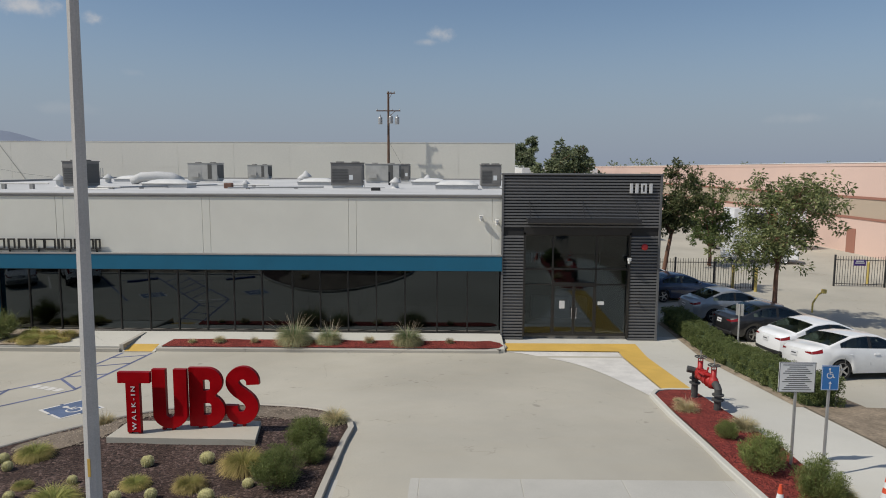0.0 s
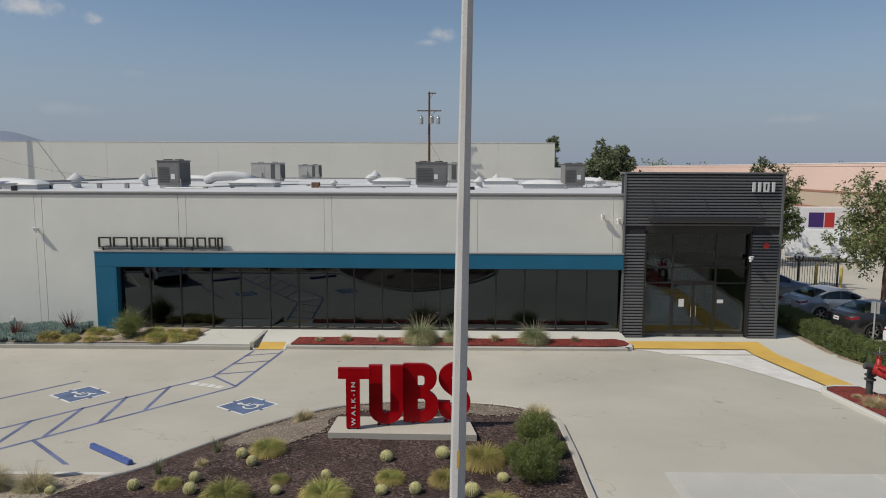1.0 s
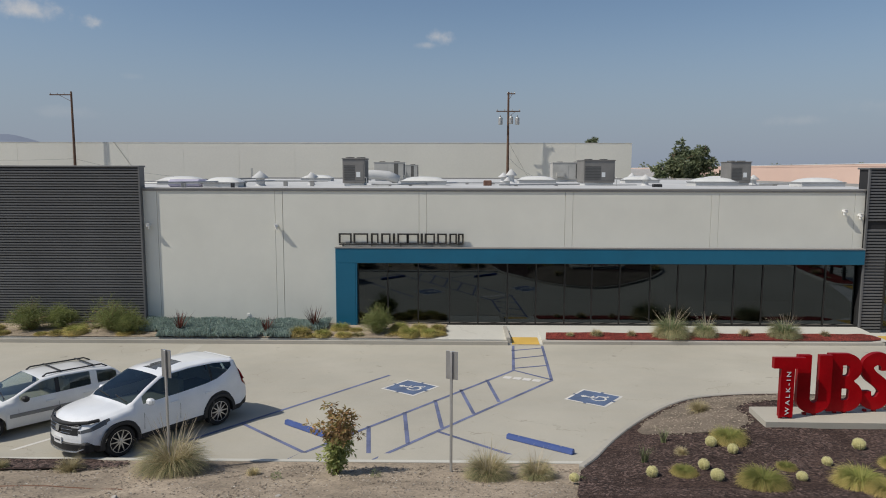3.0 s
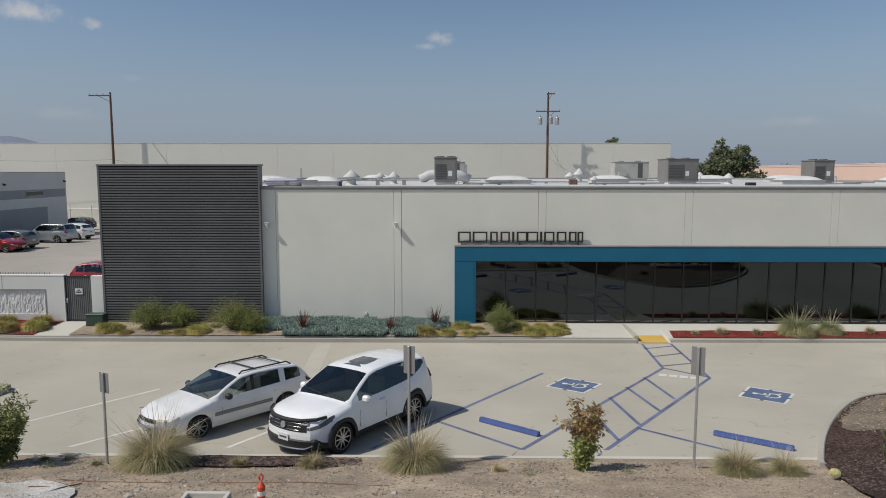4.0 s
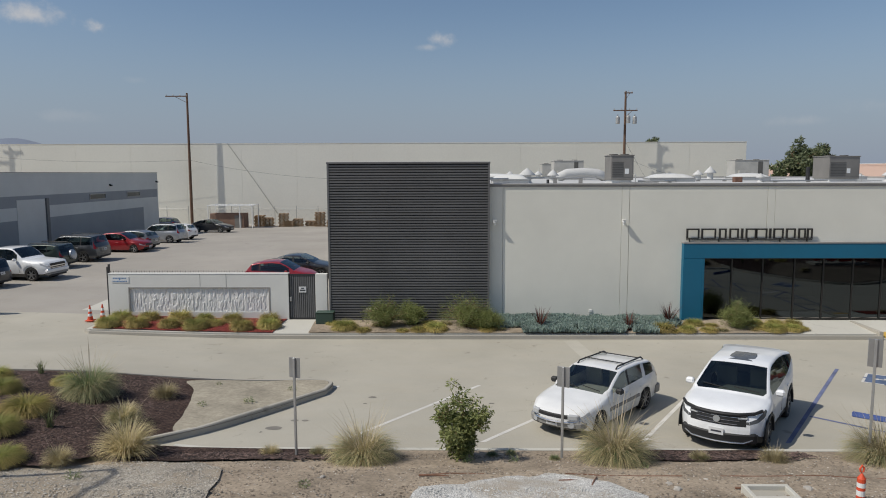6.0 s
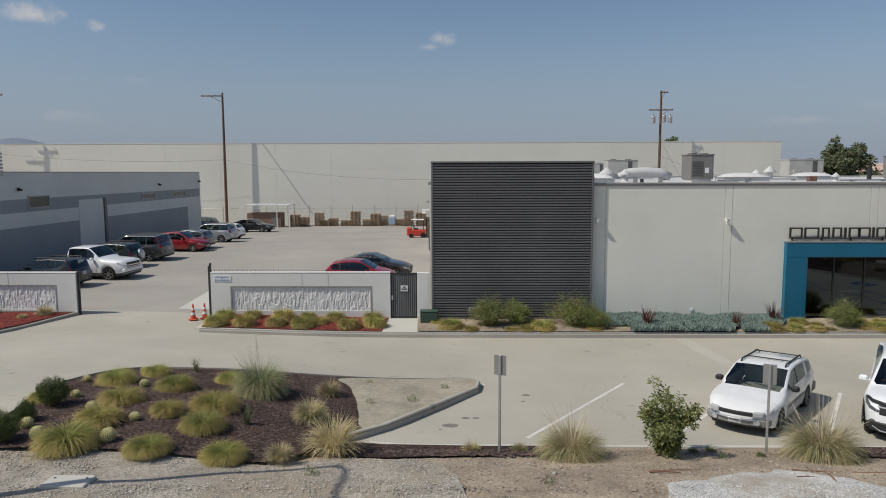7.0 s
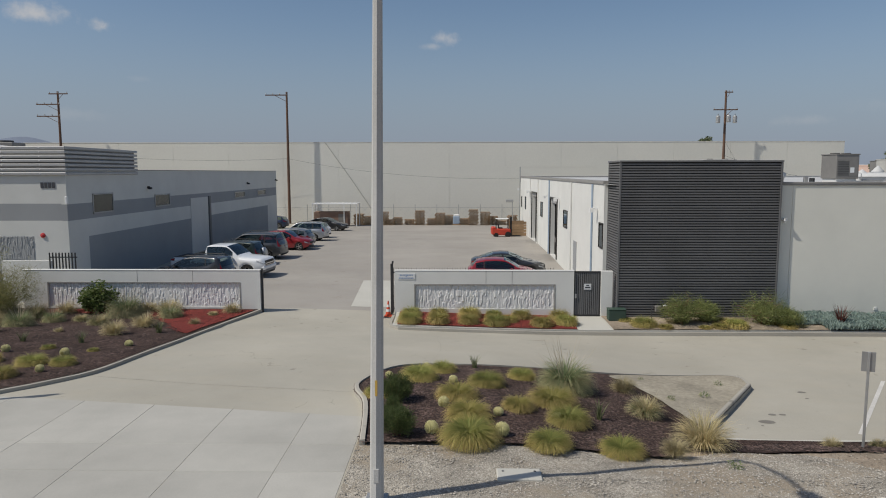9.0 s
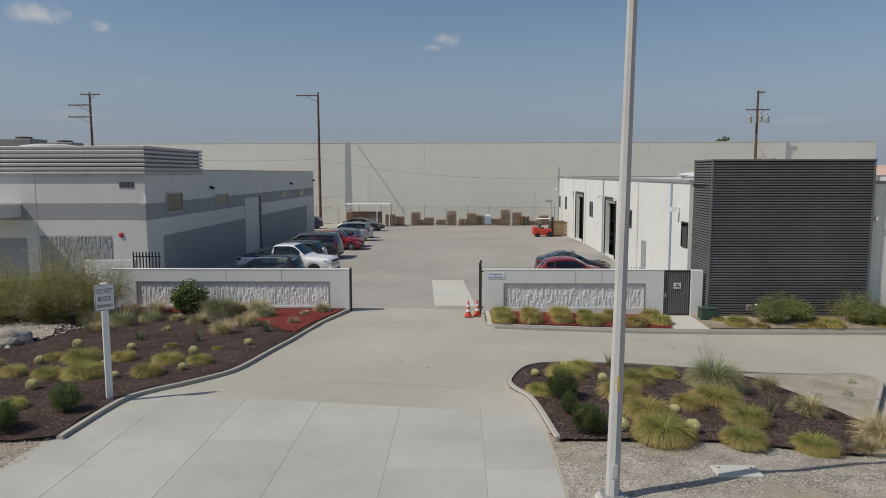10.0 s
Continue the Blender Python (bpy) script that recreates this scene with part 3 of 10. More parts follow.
def stripe(a, b, width=0.1, lift=0.006, step_len=0.7):
    bm = bmesh.new()
    ax, ay = a
    bx, by = b
    n = max(1, int(math.hypot(bx - ax, by - ay) / step_len))
    d = Vector((bx - ax, by - ay)).normalized()
    nx, ny = -d.y * width / 2, d.x * width / 2
    prev = None
    for i in range(n + 1):
        x, y = ax + (bx - ax) * i / n, ay + (by - ay) * i / n
        cur = [bm.verts.new((x + s * nx, y + s * ny, level(x + s * nx, y + s * ny) + lift)) for s in (-1, 1)]
        if prev:
            bm.faces.new((prev[0], cur[0], cur[1], prev[1]))
        prev = cur
    bmesh.ops.recalc_face_normals(bm, faces=bm.faces)
    return bm


def words(text, height, depth, bold=0.0, spacing=1.0):
    """Raised lettering as a mesh: reads along +x, faces -y, stands on z = 0, starts at x = 0."""
    cu = bpy.data.curves.new("lettering", "FONT")
    cu.body, cu.size, cu.extrude, cu.offset, cu.space_character = text, 1.0, depth / 2, bold, spacing
    ob = bpy.data.objects.new("lettering", cu)
    scene.collection.objects.link(ob)
    me = bpy.data.meshes.new_from_object(ob.evaluated_get(bpy.context.evaluated_depsgraph_get()))
    bpy.data.objects.remove(ob)
    bpy.data.curves.remove(cu)
    co = np.array([v.co[:] for v in me.vertices])
    k = height / 0.729
    lo = co[:, 0].min()
    for v in me.vertices:
        v.co = Vector(((v.co.x - lo) * k, -v.co.z, v.co.y * k))
    me.update()
    return me

# ---- ground, paving ----
def letter_parts(me, parent, m, material):
    """Parts a lettering mesh into its single letters, each an object under its parent."""
    near = {k: set() for k in range(len(me.vertices))}
    for e in me.edges:
        a, b = e.vertices
        near[a].add(b)
        near[b].add(a)
    left = set(range(len(me.vertices)))
    while left:
        isle, todo = set(), [min(left)]
        while todo:
            k = todo.pop()
            if k not in isle:
                isle.add(k)
                todo.extend(near[k] - isle)
        left -= isle
        order = {k: i for i, k in enumerate(sorted(isle))}
        one = bpy.data.meshes.new("letter")
        one.from_pydata([me.vertices[k].co[:] for k in sorted(isle)], [], [[order[k] for k in p.vertices] for p in me.polygons if p.vertices[0] in isle])
        one.materials.append(material)
        again("letter", one, parent, m)
    bpy.data.meshes.remove(me)


def axis_steps(lo, hi, fine_lo, fine_hi, fine):
    out = [lo, lo * 0.5 + fine_lo * 0.5, fine_lo - 60, fine_lo - 15]
    n = int((fine_hi - fine_lo) / fine)
    out += [fine_lo + (fine_hi - fine_lo) * k / n for k in range(n + 1)]
    return out + [fine_hi + 15, fine_hi + 60, hi * 0.5 + fine_hi * 0.5, hi]


gx, gy = axis_steps(-2600, 2600, -80, 80, 2.0), axis_steps(-2600, 2600, -24, 70, 2.0)
verts = [(x, y, (level(x, y) if -90 < x < 90 and -30 < y < 90 else -0.2) - 0.25) for y in gy for x in gx]
w = len(gx)
faces = [(j * w + i, j * w + i + 1, (j + 1) * w + i + 1, (j + 1) * w + i) for j in range(len(gy) - 1) for i in range(w - 1)]
tagged(new("ground", raw("ground", verts, faces, SOIL)), "dry brown earth all round the site", "ground", kind="structure")

lot_y = [-24.0, -22.0, -20.0, -18.5, -17.5, -16.7, -16.0] + [-15.35 + 0.85 * k for k in range(19)] + [1.0 + 1.5 * k for k in range(44)]
lot_x = [-75 + 1.0 * k for k in range(134)]
verts = [(x, y, level(x, y)) for y in lot_y for x in lot_x]
w = len(lot_x)
faces = [(j * w + i, j * w + i + 1, (j + 1) * w + i + 1, (j + 1) * w + i) for j in range(len(lot_y) - 1) for i in range(w - 1) if lot_y[j] > -15.4 or -39 <= lot_x[i] < -25 or 18 <= lot_x[i] < 29]
in_yard = lambda q: lot_y[q[0] // w] > 0.9 and -44 < lot_x[q[0] % w] < -15.5
yard_faces, faces = [q for q in faces if in_yard(q)], [q for q in faces if not in_yard(q)]
yard = bmesh.new()
used = {}
for q in yard_faces:
    yard.faces.new([used.setdefault(i, yard.verts.new(verts[i])) if i not in used else used[i] for i in q])
tagged(part("pavement", yard, YARD, smooth=True), "worn grey concrete of the loading yard", "pavement", kind="structure")
tagged(new("pavement", raw("pavement", verts, faces, CONC, True)), "weathered tan-grey concrete parking lot and drive aisle", "pavement", kind="structure")

def ragged(poly, amount=0.16):
    """Roughens an outline."""
    return [(x + amount * noise.noise((x * 1.7, y * 1.7, 1)), y + amount * noise.noise((x * 1.9, y * 1.6, 6))) for x, y in poly]


# strip of bare earth along the street, with gravel towards the drive
def rough_earth(x, y):
    return level(x, y) + 0.02 + 0.05 * noise.noise((x * 0.7, y * 0.7, 0)) + 0.02 * noise.noise((x * 3, y * 3, 5))


def kerb_top_blend(x, y):
    k = step(-15.5, -16.1, y)
    return (level(x, -15.5) + 0.05) * (1 - k) + rough_earth(x, y) * k


tagged(part("ground", sheet([(-17.5, -15.5), (9.5, -15.5), (9.5, -24), (-25.2, -24), (-25.2, -16.3), (-19.0, -16.3)], kerb_top_blend, 0.4), SOIL, smooth=True),
       "strip of bare dry earth with clods between the lot and the street", "ground", kind="structure")
gravel_poly = [(-25.2, -16.2), (-19.2, -16.3), (-18.6, -17.3), (-17.6, -16.9), (-16.6, -16.75), (-15.6, -16.9), (-15.0, -17.4), (-14.75, -18.3), (-14.6, -19.4), (-14.2, -21), (-13.9, -24), (-25.2, -24)]
tagged(part("ground", sheet(gravel_poly, lambda x, y: rough_earth(x, y) + 0.035, 0.5), GRAVEL, smooth=True), "grey crushed gravel mixed with dry earth", "gravel", kind="structure")
tagged(part("ground", sheet(ragged(smooth_line([(-11.0, -19.4), (-10.2, -18.6), (-9.2, -18.1), (-8.0, -17.95), (-7.3, -18.55), (-6.85, -19.3), (-6.7, -21), (-6.8, -24), (-11.6, -24)], 6, True), 0.35), lambda x, y: rough_earth(x, y) + 0.05, 0.5), WGRAVEL, smooth=True),
       "patch of white crushed gravel on the earth strip", "gravel", kind="structure")
# kerb between lot and earth strip
tagged(part("kerb", kerb([(x * 0.8, -15.33) for x in range(12, -22, -1)], 0.17, 0.10), CONC_L), "low concrete kerb at the edge of the lot", "kerb", kind="structure")

# pavement strip along the front of the building
def walk_z(x, y):
    z = 0.10 + 0.9 * swell(x)
    return z if y > -0.2 else z - 0.052 * (-0.2 - y)


def raised(poly, top, drop=0.5):
    """A slab over an outline with sides, its top laid at top(x, y)."""
    bm = sheet(poly, top, 1.0)
    rim = [e for e in bm.edges if e.is_boundary]
    ext = bmesh.ops.extrude_edge_only(bm, edges=rim)
    for v in ext["geom"]:
        if isinstance(v, bmesh.types.BMVert):
            v.co.z -= drop
    bmesh.ops.recalc_face_normals(bm, faces=bm.faces)
    return bm


tagged(part("pavement", raised([(-25.9, -2.32), (7.55, -2.32), (7.7, -1.0), (9.0, -1.0), (9.0, -2.32), (23.45, -2.32), (23.45, 0.6), (-25.9, 0.6)], walk_z), CONC_L), "pale concrete pavement strip along the facade", "pavement", kind="structure")
tagged(part("kerb", kerb([(7.55, -2.5)] + [(7 - 1.0 * k, -2.5) for k in range(32)] + [(-25.6, -2.45), (-25.85, -2.2), (-25.95, -1.6), (-25.95, 0.2)][::1], 0.17, 0.15, lambda x, y: -0.17 + 0.9 * swell(x)), CONC_K), "concrete kerb along the planted front strip", "kerb", kind="structure")
tagged(part("kerb", kerb(smooth_line([(9.0, -2.5), (16, -2.5), (22.6, -2.5), (23.3, -2.3), (23.6, -1.8), (23.5, -1.2)], 5), 0.17, 0.15, lambda x, y: -0.17), CONC_K), "concrete kerb round the end of the red bed", "kerb", kind="structure")
# kerb ramp with its yellow pad
bm = bmesh.new()
v = [bm.verts.new(p) for p in ((7.55, -2.62, -0.15), (9.0, -2.62, -0.15), (9.0, -1.0, 0.062), (7.75, -1.0, 0.062))]
bm.faces.new(v)
tagged(part("pavement", bm, CONC_L), "pale concrete kerb ramp", "ramp", kind="structure")
bm = bmesh.new()
v = [bm.verts.new(p) for p in ((7.72, -2.60, -0.142), (8.88, -2.60, -0.142), (8.86, -1.78, -0.035), (7.75, -1.78, -0.035))]
bm.faces.new(v)
tagged(part("trim", bm, YELLOW), "yellow warning pad on the kerb ramp", "warning pad", kind="structure")
tagged(part("kerb", boxes((7.50, -2.5, -0.17, 7.66, -0.3, 0.12)), CONC_K), "dark-edged kerb upstand beside the ramp", "kerb", kind="structure")

# entry side: pale walk, yellow band, pale sweep of concrete
lay = lambda d: (lambda x, y: level(x, y) + d)
tagged(part("pavement", sheet([(23.62, 0.5), (31.5, 0.5), (31.35, -15.3), (31.0, -19.0), (28.95, -19.0), (28.95, -9.0), (28.2, -2.2), (23.62, -2.2)], lay(0.02), 1.0), CONC_L), "pale concrete walk beside the hedge and at the entrance", "pavement", kind="structure")
sweep = smooth_line([(23.62, -2.25), (24.6, -2.75), (25.8, -4.1), (26.6, -6.0), (27.1, -8.2), (27.4, -9.75)], 5)
tagged(part("pavement", sheet([(28.15, -2.2), (23.62, -2.2)] + sweep + [(27.95, -9.1)], lay(0.012), 0.8), WHITELINE), "whitened sweep of concrete beside the yellow band", "pavement", kind="structure")
tagged(part("trim", sheet([(23.55, -0.95), (29.2, -0.9), (28.92, -8.9), (27.96, -9.08), (28.18, -2.2), (23.55, -2.17)], lay(0.05), 0.4), YELLOW), "worn yellow painted warning band at the entrance", "painted band", kind="structure")

# driveway aprons in slabs
CONC_S = surf("apron_concrete", (0.435, 0.42, 0.378), 0.88, 0.10, 0.5, 40.0, 0.2, 0.08, rnd=0.05, spec=0.3)
def slab4(pts, top):
    """A slab over four corners, with narrow joints and worn arrises."""
    cx, cy = sum(p[0] for p in pts) / 4, sum(p[1] for p in pts) / 4
    bm = bmesh.new()
    shrink = lambda p, k: (p[0] + (cx - p[0]) * k, p[1] + (cy - p[1]) * k)
    lo = [bm.verts.new((*shrink(p, 0.004), top(*p) - 0.12)) for p in pts]
    md = [bm.verts.new((*shrink(p, 0.004), top(*p) - 0.006)) for p in pts]
    hi = [bm.verts.new((*shrink(p, 0.010), top(*p))) for p in pts]
    bm.faces.new(hi)
    for i in range(4):
        j = (i + 1) % 4
        bm.faces.new((md[i], md[j], hi[j], hi[i]))
        bm.faces.new((lo[i], lo[j], md[j], md[i]))
    return bm


left_line = lambda x: -14.47 - 0.142 * (x + 34.82)
for side, xs in (("left", (-35.83, -34.5, -32.5, -30.6, -28.55, -26.62, -25.25)), ("right", (18.75, 20.6, 22.7, 24.8, 26.9, 28.9))):
    apron = thing("driveway", "pale concrete driveway apron in jointed slabs", "driveway", kind="structure")
    for x0, x1 in zip(xs, xs[1:]):
        edges = [(left_line(x0), left_line(x1)), (-17.55, -17.5), (-18.9, -18.85), (-21.0, -21.0), (-23.5, -23.5)] if side == "left" else [(-16.55, -16.55), (-18.4, -18.4), (-20.6, -20.6), (-23.0, -23.0)]
        for (a0, a1), (b0, b1) in zip(edges, edges[1:]):
            if side == "left" and x1 < -36 and a1 > -18.8:
                continue
            part("slab", slab4([(x0, b0), (x1, b1), (x1, a1), (x0, a0)], lay(0.006)), CONC_S, apron)
tagged(part("ground", sheet([(-60, -17.5), (-35.7, -17.5), (-35.7, -24), (-60, -24)], lambda x, y: level(x, y) - 0.01 + 0.05 * step(-35.8, -36.6, x) * (1 + 0.5 * noise.noise((x, y, 3))), 0.4), GRAVEL, smooth=True), "grey gravel beside the driveway apron", "gravel", kind="structure")
# tooled joint across the mouth of the second drive, and a paler slab inside the gate
CRACK = surf("crack_fill", (0.25, 0.225, 0.185), 0.95, 0.2, 2.0, 30.0, 0.2, 0.2)


def crack(pts, width, label, seed=0):
    """A wandering crack or joint along a line."""
    line = smooth_line(pts, 10)
    bm = bmesh.new()
    prev = None
    for i, (x, y) in enumerate(line):
        x += 0.05 * noise.noise((x * 2.1, y * 2.1, seed))
        y += 0.05 * noise.noise((x * 2.3, y * 1.9, seed + 5))
        wv = width * (0.6 + 0.7 * abs(noise.noise((x * 3, y * 3, 2))))
        cur = [bm.verts.new((x, y - wv / 2, level(x, y - wv / 2) + 0.007)), bm.verts.new((x + wv * 0.4, y + wv / 2, level(x + wv * 0.4, y + wv / 2) + 0.007))]
        if prev:
            bm.faces.new((prev[0], cur[0], cur[1], prev[1]))
        prev = cur
    bmesh.ops.recalc_face_normals(bm, faces=bm.faces)
    return tagged(part("crack", bm, CRACK), label, "crack", kind="structure")


crack([(-34.3, -12.25), (-33.0, -12.6), (-30.3, -13.19), (-26.9, -13.63), (-25.9, -13.8)], 0.014, "dark joint across the driveway concrete")
crack([(-31.2, -14.9), (-30.4, -13.3), (-29.4, -12.0), (-28.2, -10.4), (-27.9, -8.6)], 0.013, "wandering crack in the driveway concrete", 3)
crack([(-24.0, -9.9), (-23.7, -7.0), (-23.9, -4.2), (-23.6, -2.7)], 0.018, "thin crack across the drive aisle", 7)
crack([(-5.5, -10.2), (-4.4, -8.1), (-4.7, -5.3), (-4.2, -2.7)], 0.014, "thin crack across the drive aisle", 9)
crack([(15.6, -9.7), (16.8, -7.1), (16.4, -4.4), (16.9, -2.7)], 0.014, "thin crack across the drive aisle", 11)
tagged(part("pavement", sheet([(-28.35, 1.9), (-26.3, 1.9), (-26.9, 9.9), (-28.8, 9.9)], lay(0.008), 0.8), CONC_L), "newer pale concrete slab inside the gate", "pavement", kind="structure")

# ---- planted beds ----
def bed(name_label, poly, height, material, cell=0.5):
    return tagged(part("planting_bed", sheet(poly, height, cell), material, smooth=True), name_label, "planting bed", kind="structure")


TUB = smooth_line([(8.05, -16.3), (9.35, -13.95), (10.85, -11.9), (12.35, -10.45), (13.85, -9.95), (15.5, -10.2), (17.3, -11.2), (18.3, -12.4), (18.62, -13.4)], 5) + [(18.6, -15.6), (18.58, -18.3), (18.58, -23), (7.6, -23), (7.6, -18.3)]


def tub_z(x, y):
    d = min(edge_distance(TUB[:46], x, y) if len(TUB) > 46 else edge_distance(TUB, x, y), 3.0)
    rim = level(x, y) + 0.1
    top = 0.78 + 0.03 * noise.noise((x, y, 3))
    k = step(0.0, 2.4, d)
    z = rim * (1 - k) + max(top, rim) * k
    return max(z, min(rough_earth(x, y), 0.9)) if y < -16.3 else z


bed("raised island bed of dark bark mulch with dry earth at the rim", TUB, tub_z, MULCH, 0.45)
dry = smooth_line([(10.1, -13.2), (11.2, -11.75), (12.4, -10.65), (13.9, -10.15), (15.4, -10.4), (17.0, -11.2), (17.9, -12.1), (16.9, -12.4), (15.0, -12.2), (13.0, -12.6), (12.7, -13.8), (12.0, -14.7), (11.2, -14.7), (10.5, -14.0)], 6, True)
bed("dry bare earth along the rim of the island bed", ragged(dry), lambda x, y: tub_z(x, y) + 0.02, RIMSOIL, 0.45)
tagged(part("kerb", kerb([(8.2, -16.1)] + TUB[1:41] + [(18.6, -14.4), (18.6, -15.7), (18.58, -17.0), (18.58, -18.3)], 0.16, 0.13), CONC_K), "curved concrete kerb round the island bed", "kerb", kind="structure")

ISL = smooth_line([(-25.15, -17.7), (-25.4, -15.3), (-25.8, -14.0), (-25.8, -13.1), (-25.25, -11.4), (-24.3, -10.6), (-22.3, -10.45), (-19.1, -10.1), (-16, -9.65), (-14.6, -9.5), (-14.02, -9.85), (-14.07, -10.7)], 5) + [(-16.5, -14.35), (-17.5, -15.6), (-18.6, -17.5)]
isl_z = lambda x, y: level(x, y) + 0.14 + 0.03 * noise.noise((x, y, 8))
bed("planted island bed of dark bark mulch", [p for p in ISL], isl_z, MULCH, 0.5)
bed("dry earth end of the planted island", ragged(smooth_line([(-17.9, -11.3), (-18.3, -10.35), (-16, -9.78), (-14.6, -9.62), (-14.15, -9.95), (-14.2, -10.75), (-15.4, -12.55), (-16.4, -14.05), (-17.1, -14.75), (-17.45, -12.9)], 6, True), 0.05), lambda x, y: isl_z(x, y) + 0.03, SANDY, 0.3)
tagged(part("kerb", kerb(ISL[:-1][::-1], 0.13, 0.19), CONC_K), "concrete kerb round the planted island", "kerb", kind="structure")
bed("strip of bark mulch along the lot kerb", smooth_line([(-17.4, -16.6), (-17.0, -15.55), (-14, -15.55), (-12.6, -15.55), (-12.2, -16.0), (-14, -16.5)], 3, True), lambda x, y: kerb_top_blend(x, y) + 0.05, MULCH, 0.4)

bed("strip of dark bark mulch at the lot kerb beside the parked cars", smooth_line([(-6.1, -15.55), (-4.5, -15.52), (-2.9, -15.55), (-3.1, -16.1), (-4.4, -16.5), (-5.7, -16.3)], 4, True), lambda x, y: kerb_top_blend(x, y) + 0.04, MULCH, 0.4)
LEFT = [(-32.35, 0.1), (-33.15, -2.7)] + smooth_line([(-33.31, -7.22), (-33.51, -9.71), (-33.77, -12.19), (-34.51, -13.48), (-35.26, -14.34), (-35.65, -15.3), (-35.75, -17.6)], 4) + [(-36.6, -17.9), (-38.0, -18.0), (-56, -18.4), (-56, 0.1)]
left_z = lambda x, y: level(x, y) + 0.11 + 0.12 * step(-35.5, -42, x) * step(-2, -7, y) + 0.04 * noise.noise((x, y, 12))
bed("large planting bed of dark bark mulch beside the driveway", LEFT, left_z, MULCH, 0.6)
bed("red-dyed bark mulch in front of the boundary wall", [(-32.55, -0.3), (-33.3, -2.8), (-33.42, -5.9), (-33.9, -5.5), (-34.3, -4.7), (-34.8, -4.1), (-35.1, -3.2), (-35.8, -2.7), (-36.3, -1.8), (-37.2, -1.7), (-38.1, -1.2), (-39.3, -1.3), (-40.4, -0.9), (-42.5, -0.9), (-42.5, 0.0), (-32.55, 0.0)], lambda x, y: left_z(x, y) + 0.03, REDMULCH, 0.5)
tagged(part("kerb", kerb(LEFT[:27], 0.15, 0.10), CONC_K), "concrete kerb beside the driveway", "kerb", kind="structure")
bed("stony dry ground under the shrubs", smooth_line([(-42.5, -6.2), (-44, -4.4), (-50, -4.0), (-50, -10.5), (-45, -10.0), (-41.8, -8.4)], 3, True), lambda x, y: left_z(x, y) + 0.04, GRAVEL, 0.6)

front_z = lambda d: (lambda x, y: walk_z(x, y) + d + 0.03 * noise.noise((x * 1.3, y * 1.3, 2)))
bed("red-dyed bark mulch under the grasses at the gate wall", [(-25.7, -2.2), (-17.95, -2.28), (-17.85, -0.02), (-25.75, -0.02)], front_z(0.04), REDMULCH, 0.4)
bed("dry earth bed at the foot of the facade", [(-16.4, -2.3), (4.3, -2.3), (5.0, -0.35), (5.0, -0.02), (-16.5, -0.02)], front_z(0.04), SOIL, 0.4)
bed("narrow bed of red-dyed bark mulch along the window front", [(9.15, -2.34), (22.7, -2.34), (23.2, -2.2), (23.42, -1.85), (23.3, -1.5), (22.9, -1.3), (9.3, -1.3)], front_z(0.03), REDMULCH, 0.4)
RB = [(27.45, -9.85), (27.75, -9.3), (28.2, -9.1), (28.85, -9.08), (28.85, -19.0), (27.5, -19.0), (27.25, -16.0)]
bed("bed of red-dyed bark mulch round the valve assembly", RB, lay(0.10), REDMULCH, 0.5)
tagged(part("kerb", kerb([(28.85, -8.95), (28.1, -8.95), (27.6, -9.15), (27.3, -9.75), (27.15, -12), (27.1, -16.0), (27.35, -19.0)], 0.16, 0.13), CONC_L), "pale concrete kerb round the valve bed", "kerb", kind="structure")
bed("bare dry earth beyond the walk", [(31.55, 3.6), (32.9, 3.6), (33.2, -10.9), (38, -11.5), (60, -11.0), (60, -20), (31.2, -20), (31.4, -15.3)], lambda x, y: level(x, y) + 0.03 + 0.02 * noise.noise((x, y, 0)), DARKSOIL, 0.6)

bed("narrow strip of dry earth at the foot of the hedge", [(31.2, -10.9), (31.75, -10.9), (31.85, 3.4), (31.4, 3.4)], lay(0.03), SOIL, 0.6)

# painted lines, and one pale band for sunlight thrown onto the lot
for a, b in (((3.05, -7.45), (-2.45, -15.2)), ((7.45, -6.65), (1.15, -15.28)), ((8.6, -8.0), (3.15, -15.32)), ((7.75, -2.75), (7.42, -6.65)), ((8.95, -2.75), (8.6, -8.0)),
             ((2.95, -12.7), (3.25, -15.2)), ((3.85, -11.5), (4.1, -14.0)), ((4.7, -10.3), (4.95, -12.8)), ((5.5, -9.15), (5.85, -11.6)), ((6.4, -7.95), (6.65, -10.45)),
             ((7.55, -4.95), (8.82, -4.4)), ((7.45, -6.4), (8.72, -5.95)), ((7.6, -3.6), (8.9, -3.1)), ((7.45, -6.7), (8.6, -7.9)),
             ((-0.5, -12.6), (1.8, -14.85)), ((4.8, -13.05), (7.1, -15.1))):
    tagged(part("road_marking", stripe(a, b, 0.11), BLUELINE), "worn blue painted parking line", "road marking", kind="structure")
# the last, 0.6 wide, is reflected sunlight painted as a pale band
for a, b, wd in (((-3.1, -10.6), (-5.95, -15.2), 0.11), ((-6.6, -11.2), (-9.75, -14.95), 0.11), ((-9.4, -9.6), (-12.98, -14.6), 0.11), ((-13.85, -9.7), (-17.1, -14.7), 0.11), ((-5.4, -2.85), (-4.93, -9.0), 0.6)):
    tagged(part("road_marking", stripe(a, b, wd, 0.005), WHITELINE if wd < 0.3 else SUNBAND), "worn white parking line; the wide one is reflected sunlight painted on", "road marking", kind="structure")


